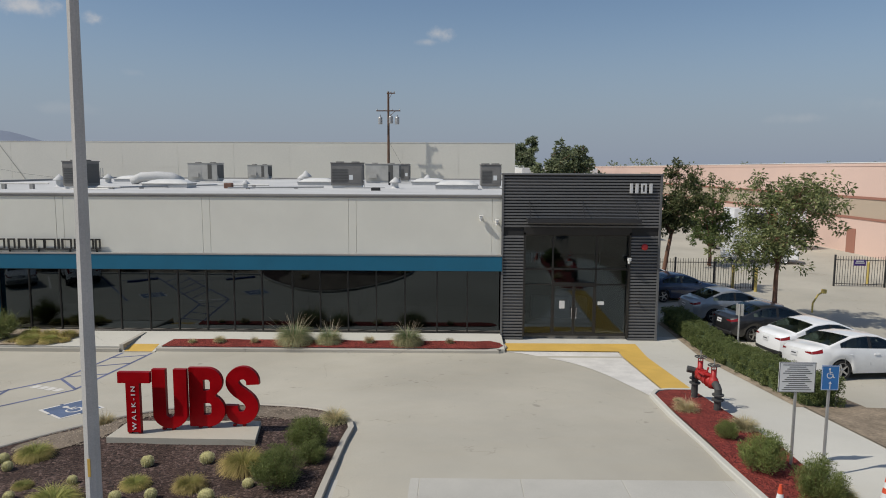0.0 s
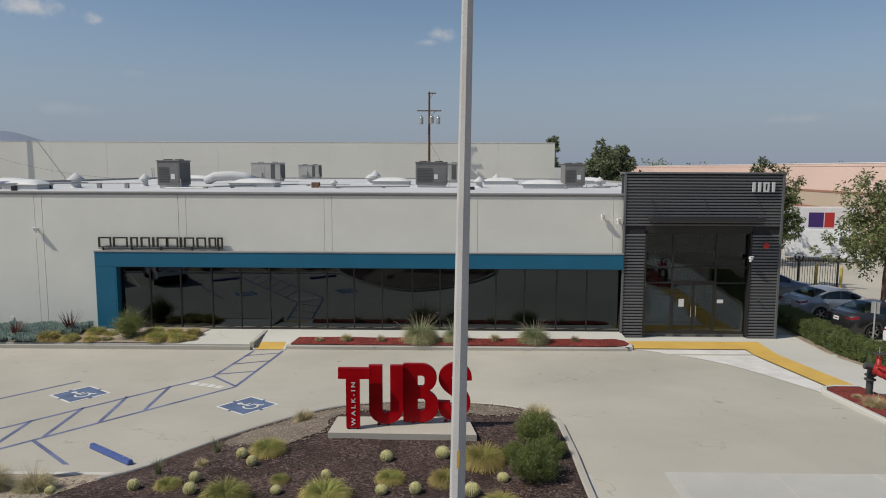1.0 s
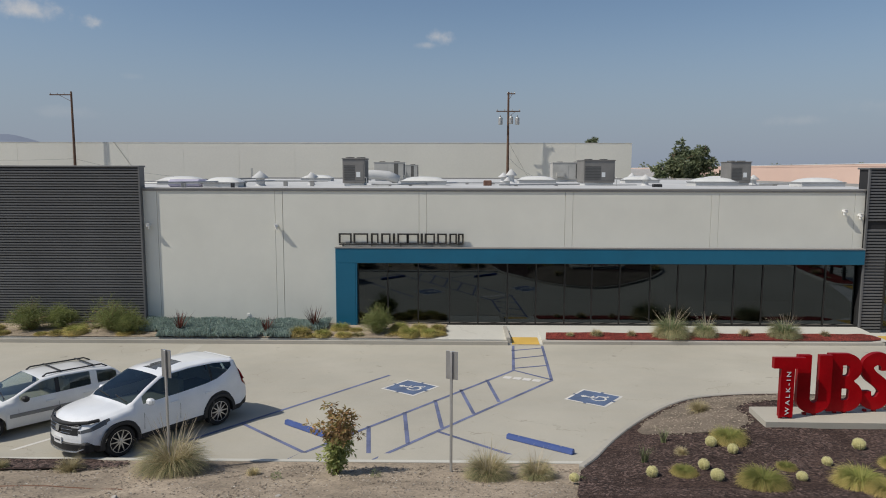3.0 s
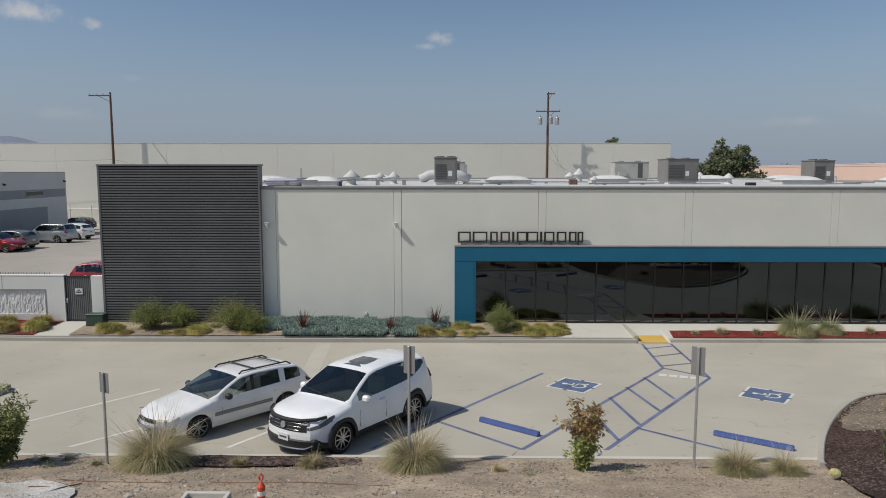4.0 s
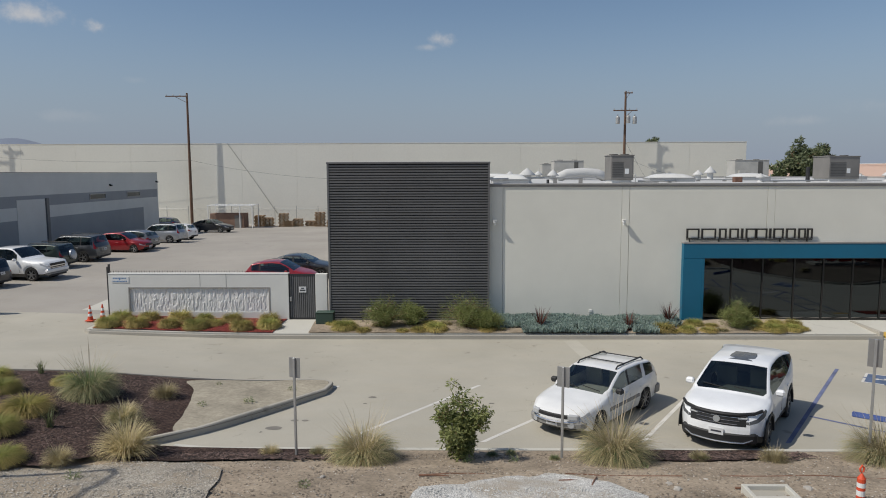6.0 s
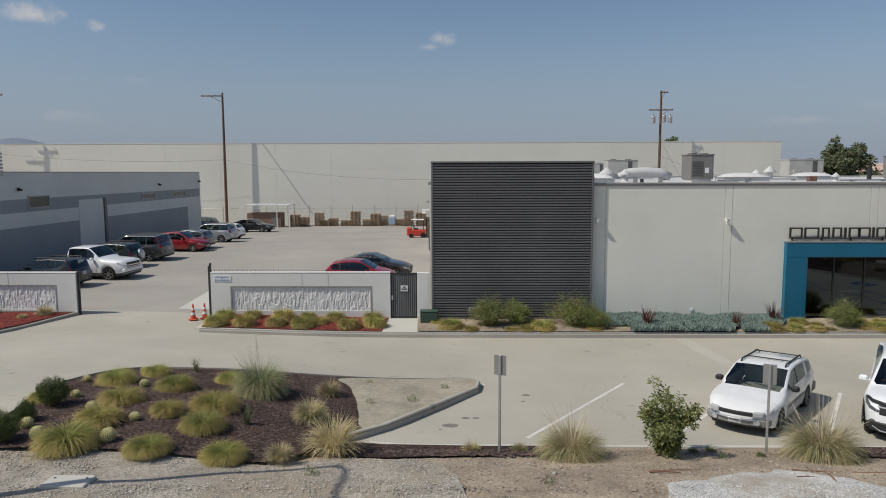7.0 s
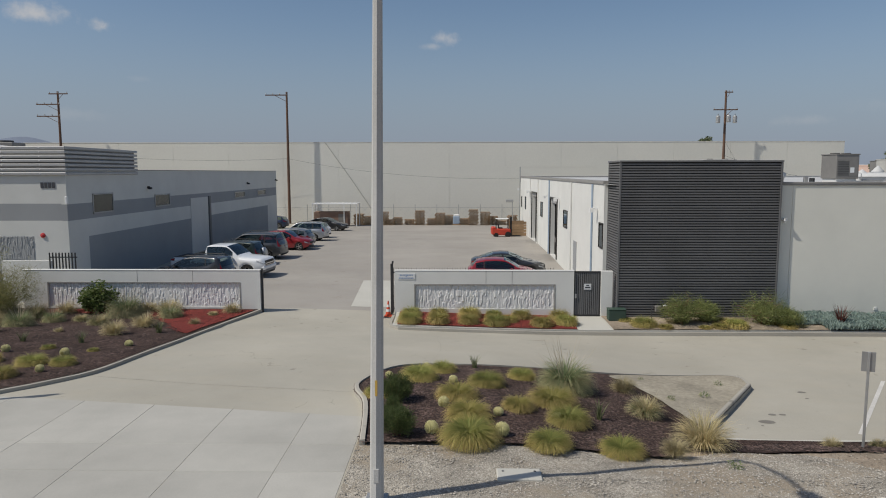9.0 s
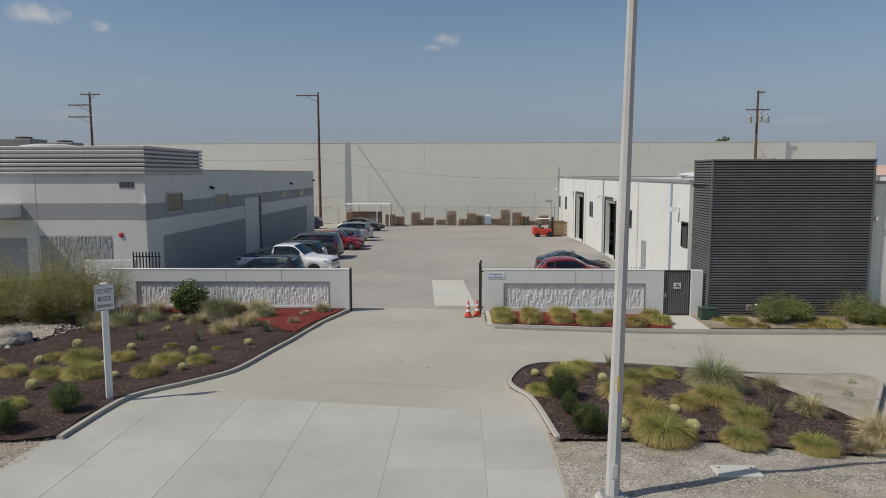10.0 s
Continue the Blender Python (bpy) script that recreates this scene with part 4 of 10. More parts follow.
def chair_mark(bm, m):
    """The wheelchair figure, as strokes in a unit square, turned by m."""
    def stroke(pts, wd):
        prev = None
        for i, p in enumerate(pts):
            a, b = pts[max(i - 1, 0)], pts[min(i + 1, len(pts) - 1)]
            d = Vector((b[0] - a[0], b[1] - a[1])).normalized()
            cur = [m @ Vector((p[0] - s * d.y * wd / 2, p[1] + s * d.x * wd / 2, 0)) for s in (-1, 1)]
            cur = [bm.verts.new(c) for c in cur]
            if prev:
                bm.faces.new((prev[0], cur[0], cur[1], prev[1]))
            prev = cur
    stroke([(0.47 + 0.2 * math.cos(radians(a)), 0.36 + 0.2 * math.sin(radians(a))) for a in range(125, 385, 20)], 0.06)
    stroke([(0.45, 0.72), (0.47, 0.45), (0.66, 0.45), (0.74, 0.2), (0.82, 0.22)], 0.07)
    stroke([(0.47, 0.58), (0.63, 0.58)], 0.06)
    stroke([(0.45 + 0.045 * math.cos(radians(a)), 0.81 + 0.045 * math.sin(radians(a))) for a in range(0, 361, 45)], 0.09)


def drape(bm, lift):
    for v in bm.verts:
        v.co.z = level(v.co.x, v.co.y) + lift
    bmesh.ops.recalc_face_normals(bm, faces=bm.faces)
    for f in bm.faces:
        if f.normal.z < 0:
            f.normal_flip()
    return bm


for cx, cy, turn in ((3.86, -8.95, -36), (9.62, -9.97, -36)):
    pad = thing("road_marking", "blue and white painted wheelchair square on concrete", "road marking", kind="structure")
    m = pose(cx, cy, 0, 0, 0, turn)

    def square(h):
        b = bmesh.new()
        b.faces.new([b.verts.new(m @ Vector(p)) for p in ((-h, -h, 0), (h, -h, 0), (h, h, 0), (-h, h, 0))])
        return b
    part("white_border", drape(square(0.68), 0.006), WHITELINE, pad)
    part("blue_field", drape(square(0.60), 0.010), BLUEPAD, pad)
    bm = bmesh.new()
    chair_mark(bm, m @ pose(0, 0, 0, 0, 0, 90) @ pose(-0.52, -0.56, 0) @ Matrix.Diagonal((1.08, 1.08, 1, 1)))
    part("wheelchair_figure", drape(bm, 0.014), WHITELINE, pad)
    # ticks at the four sides
    for k in range(4):
        b = bmesh.new()
        mk = m @ pose(0, 0, 0, 0, 0, 90 * k)
        b.faces.new([b.verts.new(mk @ Vector(p)) for p in ((-0.05, 0.60, 0), (0.05, 0.60, 0), (0.05, 0.70, 0), (-0.05, 0.70, 0))])
        part("tick", drape(b, 0.012), BLUEPAD, pad)

# faded lettering on the aisle, unreadable
for k in range(4):
    bm = stripe((7.0 + k * 0.32, -7.6 - k * 0.12), (7.25 + k * 0.32, -7.7 - k * 0.12), 0.32, 0.007)
    tagged(part("road_marking", bm, WHITELINE), "faded white lettering bar in the access aisle", "road marking", kind="structure")
# damp and oil stains
STAIN = surf("oil_stain", (0.20, 0.185, 0.16), 0.7, 0.2, 2.0, 40.0, 0.1, 0.1)
for x, y, r in ((-14.92, -13.69, 0.18), (-12.65, -10.92, 0.10), (-14.50, -13.08, 0.09), (-14.22, -13.08, 0.08), (-15.2, -14.0, 0.07), (19.0, -7.0, 0.06), (-9.12, -11.51, 0.07), (-12.8, -11.55, 0.05)):
    bm = bmesh.new()
    ring = [bm.verts.new((x + r * (1 + 0.25 * noise.noise((a, x, y))) * math.cos(a) * 1.2, y + r * 0.8 * (1 + 0.25 * noise.noise((a, y, x))) * math.sin(a), 0)) for a in (2 * math.pi * k / 18 for k in range(18))]
    bm.faces.new(ring)
    tagged(part("stain", drape(bm, 0.005), STAIN), "dark oil stain on the concrete", "stain", kind="structure")

# ---- main office building ----
office = thing("office_building", "low concrete office building with dark clad corner blocks", "building")
JOINTS = (-2.55, 3.90, 10.40, 16.86)
EDGE_L, EDGE_R = -8.7, 23.44


def office_panel(x0, x1, z0, z1):
    part("wall_panel", boxes((x0 + 0.006, 0.0, z0, x1 - 0.006, 0.18, z1), bevel=0.004), WALLP, office)


cuts = [EDGE_L, -8.02]
for j in JOINTS:
    cuts += [j - 0.17, j + 0.17]
cuts += [23.0, EDGE_R]
for a, b in zip(cuts, cuts[1:]):
    if b <= 0.3:
        office_panel(a, b, -0.4, 6.12)
    elif a < 0.0:
        part("wall_panel", boxes((a + 0.012, 0, -0.4, 0.02, 0.18, 6.12)), WALLP, office)
        part("wall_panel", boxes((0.02, 0, 3.3, b - 0.012, 0.18, 6.12)), WALLP, office)
    else:
        office_panel(a, b, 3.3, 6.12)
part("wall", boxes((-8.7, 0.18, -0.4, 0.4, 0.4, 6.1), (0.4, 0.18, 3.0, 23.44, 0.4, 6.1)), WALLP, office)
part("parapet_cap", boxes((-8.75, -0.04, 6.12, 23.44, 0.42, 6.19), (-8.75, -0.06, 6.19, 23.44, 0.44, 6.27), bevel=0.01), CAP, office, "grey metal parapet cap")
part("roof", sheet([(-16.0, 0.42), (30.2, 0.42), (30.2, 46.8), (-16.0, 46.8)], lambda x, y: 6.14 + 0.02 * noise.noise((x * 0.2, y * 0.2, 1)), 3.0), ROOFM, office, "white roof membrane")
part("roof_edge", boxes((30.0, 0.6, 5.6, 30.3, 46.9, 6.3), (-16.1, 46.6, 5.6, 30.3, 46.9, 6.28)), CAP, office)
part("wall", boxes((30.0, 0.6, -0.4, 30.28, 46.9, 5.6), (-16.0, 46.6, -0.4, 30.0, 46.9, 5.6)), WALLP, office)

# blue frame round the window band
frame_ob = part("window_surround", boxes((0.0, -0.28, 2.94, 23.44, 0.0, 3.60), bevel=0.012), BLUE, office, "blue metal window surround")
part("leg", boxes((0.0, -0.276, -0.1, 0.89, -0.002, 2.938), bevel=0.012), BLUE, frame_ob)
part("drip_edge", boxes((-0.02, -0.30, 3.602, 23.44, 0.0, 3.66)), CAP, frame_ob, "pale metal drip edge")
part("return", boxes((0.892, -0.27, 0.06, 0.95, 0.12, 2.936)), BLUE, frame_ob)
MULL = (0.95, 2.30, 3.68, 5.10, 6.39, 7.71, 9.00, 10.29, 11.51, 12.77, 14.13, 15.37, 16.62, 17.88, 19.16, 20.59, 21.94, 23.38)
for i, (a, b) in enumerate(zip(MULL, MULL[1:])):
    win = part("window", boxes((a - 0.03, 0.05, 0.14, a + 0.03, 0.17, 2.93), bevel=0.006), FRAME, office, "tinted floor-to-ceiling window bay")
    p = part("pane", boxes((a + 0.03, 0.10, 0.20, b - 0.03, 0.112, 2.93)), GLASS, win)
    p.visible_shadow = False
part("window_sill", boxes((0.95, -0.02, 0.02, 23.44, 0.17, 0.15), bevel=0.01), FRAME, office)
part("window_head", boxes((0.95, 0.04, 2.88, 23.44, 0.18, 2.94)), FRAME, office)
# rooms behind the glass
part("interior", boxes((0.5, 6.0, 0.0, 23.4, 6.1, 3.2), (0.42, 0.4, 0.0, 0.5, 6.0, 3.2), (0.5, 0.2, 3.0, 30, 6.0, 3.1), (9.0, 3.0, 0.0, 9.1, 6.0, 3.0), (16.6, 3.2, 0.0, 16.7, 6.0, 3.0)), INSIDE, office)
part("interior_floor", boxes((0.5, 0.19, -0.3, 30.2, 6.0, 0.12)), INFLOOR, office)


def slats(parent, x0, x1, z0, z1, y, pitch=0.135, facing=(0, -1)):
    """Horizontal ribs of metal cladding, each its own piece on a shared mesh; length runs along x, or along y when facing sideways."""
    n = int(round((z1 - z0) / pitch))
    pitch = (z1 - z0) / n
    L = x1 - x0
    bm = bmesh.new()
    prof = ((0.0, 0.0), (0.052, pitch * 0.06), (0.054, pitch * 0.56), (0.0, pitch * 0.69))
    if facing[1]:
        rows = [[bm.verts.new((x, -d, h)) for d, h in prof] for x in (0, L)]
    else:
        rows = [[bm.verts.new((facing[0] * d, x, h)) for d, h in prof] for x in (0, L)]
    for k in range(3):
        bm.faces.new((rows[0][k], rows[1][k], rows[1][k + 1], rows[0][k + 1]))
    bm.faces.new(rows[0][::-1])
    bm.faces.new(rows[1])
    bmesh.ops.recalc_face_normals(bm, faces=bm.faces)
    me = None
    for i in range(n):
        m = Matrix.Translation((x0, y, z0 + i * pitch)) if facing[1] else Matrix.Translation((y, x0, z0 + i * pitch))
        if me is None:
            ob = part("slat", bm, SLATM, parent)
            me = ob.data
            ob.matrix_local = m
        else:
            again("slat", me, parent, m)


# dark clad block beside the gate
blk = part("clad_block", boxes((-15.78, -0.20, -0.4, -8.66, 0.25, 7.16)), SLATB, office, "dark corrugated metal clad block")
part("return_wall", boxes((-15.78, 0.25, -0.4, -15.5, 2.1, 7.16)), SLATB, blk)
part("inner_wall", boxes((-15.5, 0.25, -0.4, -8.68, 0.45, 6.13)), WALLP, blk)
slats(blk, -15.78, -8.66, -0.1, 7.15, -0.2, 0.1195)
slats(blk, -0.2, 2.1, -0.1, 7.15, -15.78, 0.1195, facing=(-1, 0))
for b in ((-15.85, -0.27, -0.2, -15.76, -0.19, 7.2), (-8.70, -0.27, -0.2, -8.62, -0.19, 7.2), (-15.85, 2.05, -0.2, -15.78, 2.12, 7.2)):
    part("corner_trim", boxes(b, bevel=0.006), SLATM, blk)
part("coping", boxes((-15.87, -0.29, 7.16, -8.60, 0.30, 7.24), (-15.87, 0.30, 7.16, -15.44, 2.15, 7.24), bevel=0.01), SLATM, blk)
part("side_panel", boxes((-8.66, -0.19, -0.1, -8.64, 0.25, 7.16)), SLATM, blk)

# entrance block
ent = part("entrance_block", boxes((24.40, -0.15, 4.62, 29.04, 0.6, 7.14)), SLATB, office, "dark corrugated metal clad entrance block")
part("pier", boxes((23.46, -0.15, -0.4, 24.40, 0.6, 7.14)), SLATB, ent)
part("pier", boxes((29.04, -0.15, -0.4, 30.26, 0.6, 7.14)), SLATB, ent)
slats(ent, 23.46, 24.40, -0.1, 4.55, -0.15)
slats(ent, 29.04, 30.26, -0.1, 4.55, -0.15)
slats(ent, 23.46, 30.26, 4.88, 7.13, -0.15)
slats(ent, -0.15, 0.6, -0.1, 7.13, 30.26, facing=(1, 0))
for b in ((23.40, -0.23, -0.2, 23.49, -0.14, 7.18), (30.23, -0.23, -0.2, 30.33, -0.14, 7.18)):
    part("corner_trim", boxes(b, bevel=0.006), SLATM, ent)
part("coping", boxes((23.38, -0.25, 7.14, 30.36, 0.66, 7.22), bevel=0.01), SLATM, ent)
part("reveal", boxes((24.38, -0.22, 0.0, 24.47, 0.2, 4.66), (28.98, -0.22, 0.0, 29.06, 0.2, 4.66), (24.38, -0.22, 4.56, 29.06, 0.2, 4.88), bevel=0.006), FRAME, ent)
shop = part("shopfront", boxes((24.47, 0.0, 0.02, 28.98, 0.10, 0.12), (24.47, 0.0, 4.50, 28.98, 0.10, 4.56), (25.66, 0.0, 0.12, 25.74, 0.1, 4.5), (27.57, 0.0, 0.12, 27.65, 0.1, 4.5),
                             (24.47, 0.0, 2.98, 28.98, 0.1, 3.06), (25.74, 0.0, 2.32, 27.57, 0.1, 2.42), (24.47, 0.0, 2.30, 25.66, 0.1, 2.36), (27.65, 0.0, 2.3, 28.98, 0.1, 2.36), bevel=0.006), FRAME, ent, "bronze aluminium shopfront")
for a, b in ((24.47, 25.66), (25.74, 27.57), (27.65, 28.98)):
    for z0, z1 in ((3.06, 4.5), (2.42 if a == 25.74 else 2.36, 2.98)):
        part("pane", boxes((a, 0.04, z0, b, 0.052, z1)), GLASSC, shop).visible_shadow = False
    if a != 25.74:
        part("pane", boxes((a, 0.04, 0.12, b, 0.052, 2.30)), GLASSC, shop).visible_shadow = False
for a, b, hx in ((25.74, 26.65, 26.55), (26.66, 27.57, 26.76)):
    door = part("door", boxes((a, 0.01, 0.03, a + 0.06, 0.07, 2.31), (b - 0.06, 0.01, 0.03, b, 0.07, 2.31), (a + 0.06, 0.01, 0.03, b - 0.06, 0.07, 0.20), (a + 0.06, 0.01, 2.24, b - 0.06, 0.07, 2.31), bevel=0.005), FRAME, shop, "glazed entrance door leaf")
    part("pane", boxes((a + 0.06, 0.035, 0.20, b - 0.06, 0.047, 2.24)), GLASSC, door).visible_shadow = False
    part("handle", tube([(hx, 0.01, 0.78), (hx, -0.06, 0.80), (hx, -0.06, 1.30), (hx, 0.01, 1.32)], 0.018, 6), CHROME, door, "steel pull handle")
part("notice", boxes((26.02, 0.015, 1.25, 26.26, 0.02, 1.60)), SIGNW, shop, "white paper notice")
part("notice", boxes((27.72, 0.02, 1.42, 28.0, 0.03, 1.58)), SIGNW, shop, "white paper notice")
part("interior", boxes((24.45, 5.0, 0, 29.0, 5.1, 4.6), (24.41, 0.2, 0, 24.45, 5.0, 4.6), (29.0, 0.2, 0, 29.03, 5, 4.6)), INSIDE, ent)
for x in (24.95, 25.15, 25.35, 27.9, 28.1):
    part("pendant_light", boxes((x - 0.02, 1.6, 2.85, x + 0.02, 1.64, 3.55), bevel=0.006), WHITE, ent, "slim white pendant light inside the entrance")
part("reception_desk", boxes((25.2, 3.2, 0.12, 27.9, 3.8, 1.15), bevel=0.02), WHITE, ent)
canopy = part("canopy", boxes((24.5, -0.80, 5.16, 29.3, -0.22, 5.22), (24.48, -0.83, 5.12, 29.32, -0.77, 5.30), (24.48, -0.77, 5.12, 24.55, -0.22, 5.28), (29.25, -0.77, 5.12, 29.32, -0.22, 5.28), bevel=0.008), IRON, ent, "dark flat steel canopy")
for x in (24.6, 26.9, 29.2):
    part("tie_rod", tube([(x, -0.74, 5.25), (x, -0.22, 6.02)], 0.016, 6), IRON, canopy)
for k, (dx, wd) in enumerate(((0.0, 0.13), (0.24, 0.13), (0.48, 0.24), (0.84, 0.13))):
    x0, x1 = 28.9 + dx, 28.9 + dx + wd
    bm = boxes((x0, -0.30, 6.38, x1, -0.24, 6.80), bevel=0.01) if wd < 0.2 else boxes((x0, -0.30, 6.38, x0 + 0.075, -0.24, 6.80), (x1 - 0.075, -0.30, 6.38, x1, -0.24, 6.80), (x0 + 0.075, -0.30, 6.73, x1 - 0.075, -0.24, 6.80), (x0 + 0.075, -0.30, 6.38, x1 - 0.075, -0.24, 6.45))
    part("number_bar", bm, NUMB, ent, "pale metal bar in place of a house numeral")
part("alarm_bell", lathe([(0.14, 0.0), (0.14, 0.05), (0.10, 0.09), (0.03, 0.10)], 16, centre=(0, 0, 0), axis="y"), INKRED, ent, "round red fire alarm bell").matrix_local = pose(29.63, -0.26, 4.05, 0, 0, 180)
part("hose_outlet", lathe([(0.05, 0), (0.06, 0.03), (0.045, 0.08)], 10, axis="y"), VALVEIRON, ent).matrix_local = pose(29.45, -0.24, 1.62, 0, 0, 180)

# company sign standing on the blue frame: plain uprights and open frames of the letters' widths
for x0, x1 in ((0.14, 0.72), (0.80, 1.46), (1.58, 1.92), (2.04, 2.46), (2.56, 2.66), (2.76, 3.24), (3.20, 3.72), (3.80, 3.90), (3.98, 4.44), (4.54, 4.97), (5.08, 5.42), (5.46, 5.72)):
    if x1 - x0 < 0.2:
        rows = [(x0, -0.155, 3.80, x1, -0.105, 4.26)]
    else:
        rows = [(x0, -0.155, 3.80, x0 + 0.085, -0.105, 4.26), (x1 - 0.07, -0.155, 3.80, x1, -0.105, 4.26), (x0 + 0.085, -0.155, 4.195, x1 - 0.07, -0.105, 4.26), (x0 + 0.085, -0.155, 3.80, x1 - 0.07, -0.105, 3.845)]
    part("sign_shape", boxes(*rows, bevel=0.004), LETTER, office)
part("letter_rail", boxes((0.14, -0.14, 3.74, 5.72, -0.10, 3.775)), LETTER, office)
for x in (0.3, 1.6, 2.9, 4.3, 5.5):
    part("rail_bracket", boxes((x, -0.12, 3.66, x + 0.02, 0.0, 3.80)), LETTER, office)


def wall_light(x, z, parent, y=0.0, m=WHITE):
    """A small floodlight with its camera-like head on a bracket."""
    bm = lathe([(0.06, 0.0), (0.06, 0.03), (0.03, 0.05), (0.03, 0.14)], 10, axis="y")
    lamp = part("wall_light", bm, m, parent, "small white wall-mounted floodlight")
    lamp.matrix_local = pose(x, y, z, 0, 0, 180)
    part("head", boxes((-0.07, 0.10, -0.06, 0.07, 0.26, 0.07), bevel=0.02), m, lamp)
    part("hood", boxes((-0.08, 0.08, 0.072, 0.08, 0.30, 0.085)), m, lamp)
    part("lower_head", lathe([(0.05, -0.16), (0.055, -0.08), (0.03, -0.05)], 10, centre=(0, 0.13, 0)), m, lamp)


for x, z in ((-2.64, 4.58), (-8.38, 4.58), (22.5, 5.30), (23.2, 5.12)):
    wall_light(x, z, office)
wall_light(28.95, 3.5, office, -0.24)
part("vent", boxes((-4.1, -0.03, 0.44, -3.95, 0.0, 0.58), bevel=0.01), WALLW, office, "small wall vent")

# yard side of the building
side = part("side_wall", boxes((-16.02, 2.1, -0.4, -15.7, 17.8, 6.14)), WALLW, office, "white painted side wall")
for y0, y1, z0, z1 in ((21.3, 30.7, -0.4, 6.14), (34.6, 46.9, -0.4, 6.14), (17.8, 21.3, 4.75, 6.14), (30.7, 34.6, 4.8, 6.14), (17.8, 21.3, -0.4, 0.5), (30.7, 34.6, -0.4, 0.45)):
    part("wall_section", boxes((-16.02, y0, z0, -15.7, y1, z1)), WALLW, side)
part("parapet_cap", boxes((-16.08, 2.12, 6.14, -15.66, 46.95, 6.30), bevel=0.01), CAP, side)
store = part("store_room", boxes((-9.0, 16.6, -0.3, -8.9, 38.0, 6.0), (-15.7, 16.5, -0.3, -9.0, 16.6, 6.0), (-15.7, 38.0, -0.3, -9.0, 38.1, 6.0), (-15.7, 16.6, 5.9, -9.0, 38.0, 6.0), (-15.7, 16.6, 0.3, -9.0, 38.0, 0.4)), INSIDE, side, "dim store room behind the open loading doors")
for y0, y1, z1 in ((17.8, 21.3, 4.75), (30.7, 34.6, 4.8)):
    dr = part("loading_door", boxes((-15.95, y0, z1 - 0.35, -15.75, y1, z1), bevel=0.03), LBSLAT, side, "rolled-up loading door")
    part("door_frame", boxes((-16.10, y0 - 0.12, 0.5, -16.02, y0, z1 + 0.12), (-16.10, y1, 0.5, -16.02, y1 + 0.12, z1 + 0.12), (-16.10, y0, z1, -16.02, y1, z1 + 0.12)), FRAME, dr)
    for k in range(3):
        part("storage_rack", boxes((-13.5, y0 + 0.4, 0.9 + k * 1.2, -12.3, y1 + 1.2, 1.0 + k * 1.2), (-13.5, y0 + 0.4, 0.4, -13.4, y0 + 0.5, 4.2), (-13.5, y1 + 1.1, 0.4, -13.4, y1 + 1.2, 4.2)) if k == 0 else boxes((-13.5, y0 + 0.4, 0.9 + k * 1.2, -12.3, y1 + 1.2, 1.0 + k * 1.2)), GALV, store)
for y0, y1, z0, z1 in ((2.15, 3.1, 3.0, 4.24), (13.2, 14.8, 3.1, 4.24), (26.3, 27.6, 3.0, 4.24), (40.4, 41.4, 2.9, 4.2), (44.9, 45.6, 2.9, 4.1)):
    wn = part("window", boxes((-16.07, y0, z0, -16.02, y1, z0 + 0.06), (-16.07, y0, z1 - 0.06, -16.02, y1, z1), (-16.07, y0, z0, -16.02, y0 + 0.06, z1), (-16.07, y1 - 0.06, z0, -16.02, y1, z1)), FRAME, side)
    part("pane", boxes((-16.045, y0 + 0.06, z0 + 0.06, -16.03, y1 - 0.06, z1 - 0.06)), GLASS, wn)
part("steel_door", boxes((-16.06, 9.6, 0.4, -16.02, 10.6, 2.6), bevel=0.01), LBMID, side, "grey steel side door")
PALEBLUE = surf("pale_blue_pipe", (0.32, 0.40, 0.50), 0.5, 0.1, 1.0, 30.0, 0.0)
for y, mat in ((4.8, PALEBLUE), (11.6, WALLW), (22.0, PALEBLUE), (36.0, WALLW), (29.6, WALLW)):
    part("downpipe", boxes((-16.12, y, 0.4, -16.03, y + 0.09, 6.1), bevel=0.015), mat, side, "square rainwater downpipe")
for y in (3.5, 16.6, 22.4, 35.9, 46.0):
    wl = part("wall_light", boxes((-16.4, y, 4.85, -16.02, y + 0.12, 4.93), (-16.45, y - 0.05, 4.70, -16.25, y + 0.17, 4.92)), WHITE, side)
ladder = part("roof_ladder", boxes((-16.4, 43.6, 0.5, -16.34, 43.66, 7.3), (-16.4, 44.1, 0.5, -16.34, 44.16, 7.3)), GALV, side)
for k in range(20):
    part("rung", boxes((-16.39, 43.66, 0.8 + k * 0.3, -16.35, 44.1, 0.83 + k * 0.3)), GALV, ladder)

# ---- boundary walls and gates ----
RIBM = surf("rough_cast_panel", (0.72, 0.715, 0.70), 0.9, 0.08, 1.5, 22.0, 0.5, 0.08)


def rib(x, z):
    """Depth share of broken upright ribs: each column is cut into lengths that stand out by chance."""
    col = math.floor(x / 0.062)
    cut = math.floor(z * 3.4 + 5.0 * noise.cell((col + 0.5, 3.5, 0.5)))
    return min(1.0, abs(noise.cell((col + 0.5, cut + 0.5, 9.5)))) ** 1.3


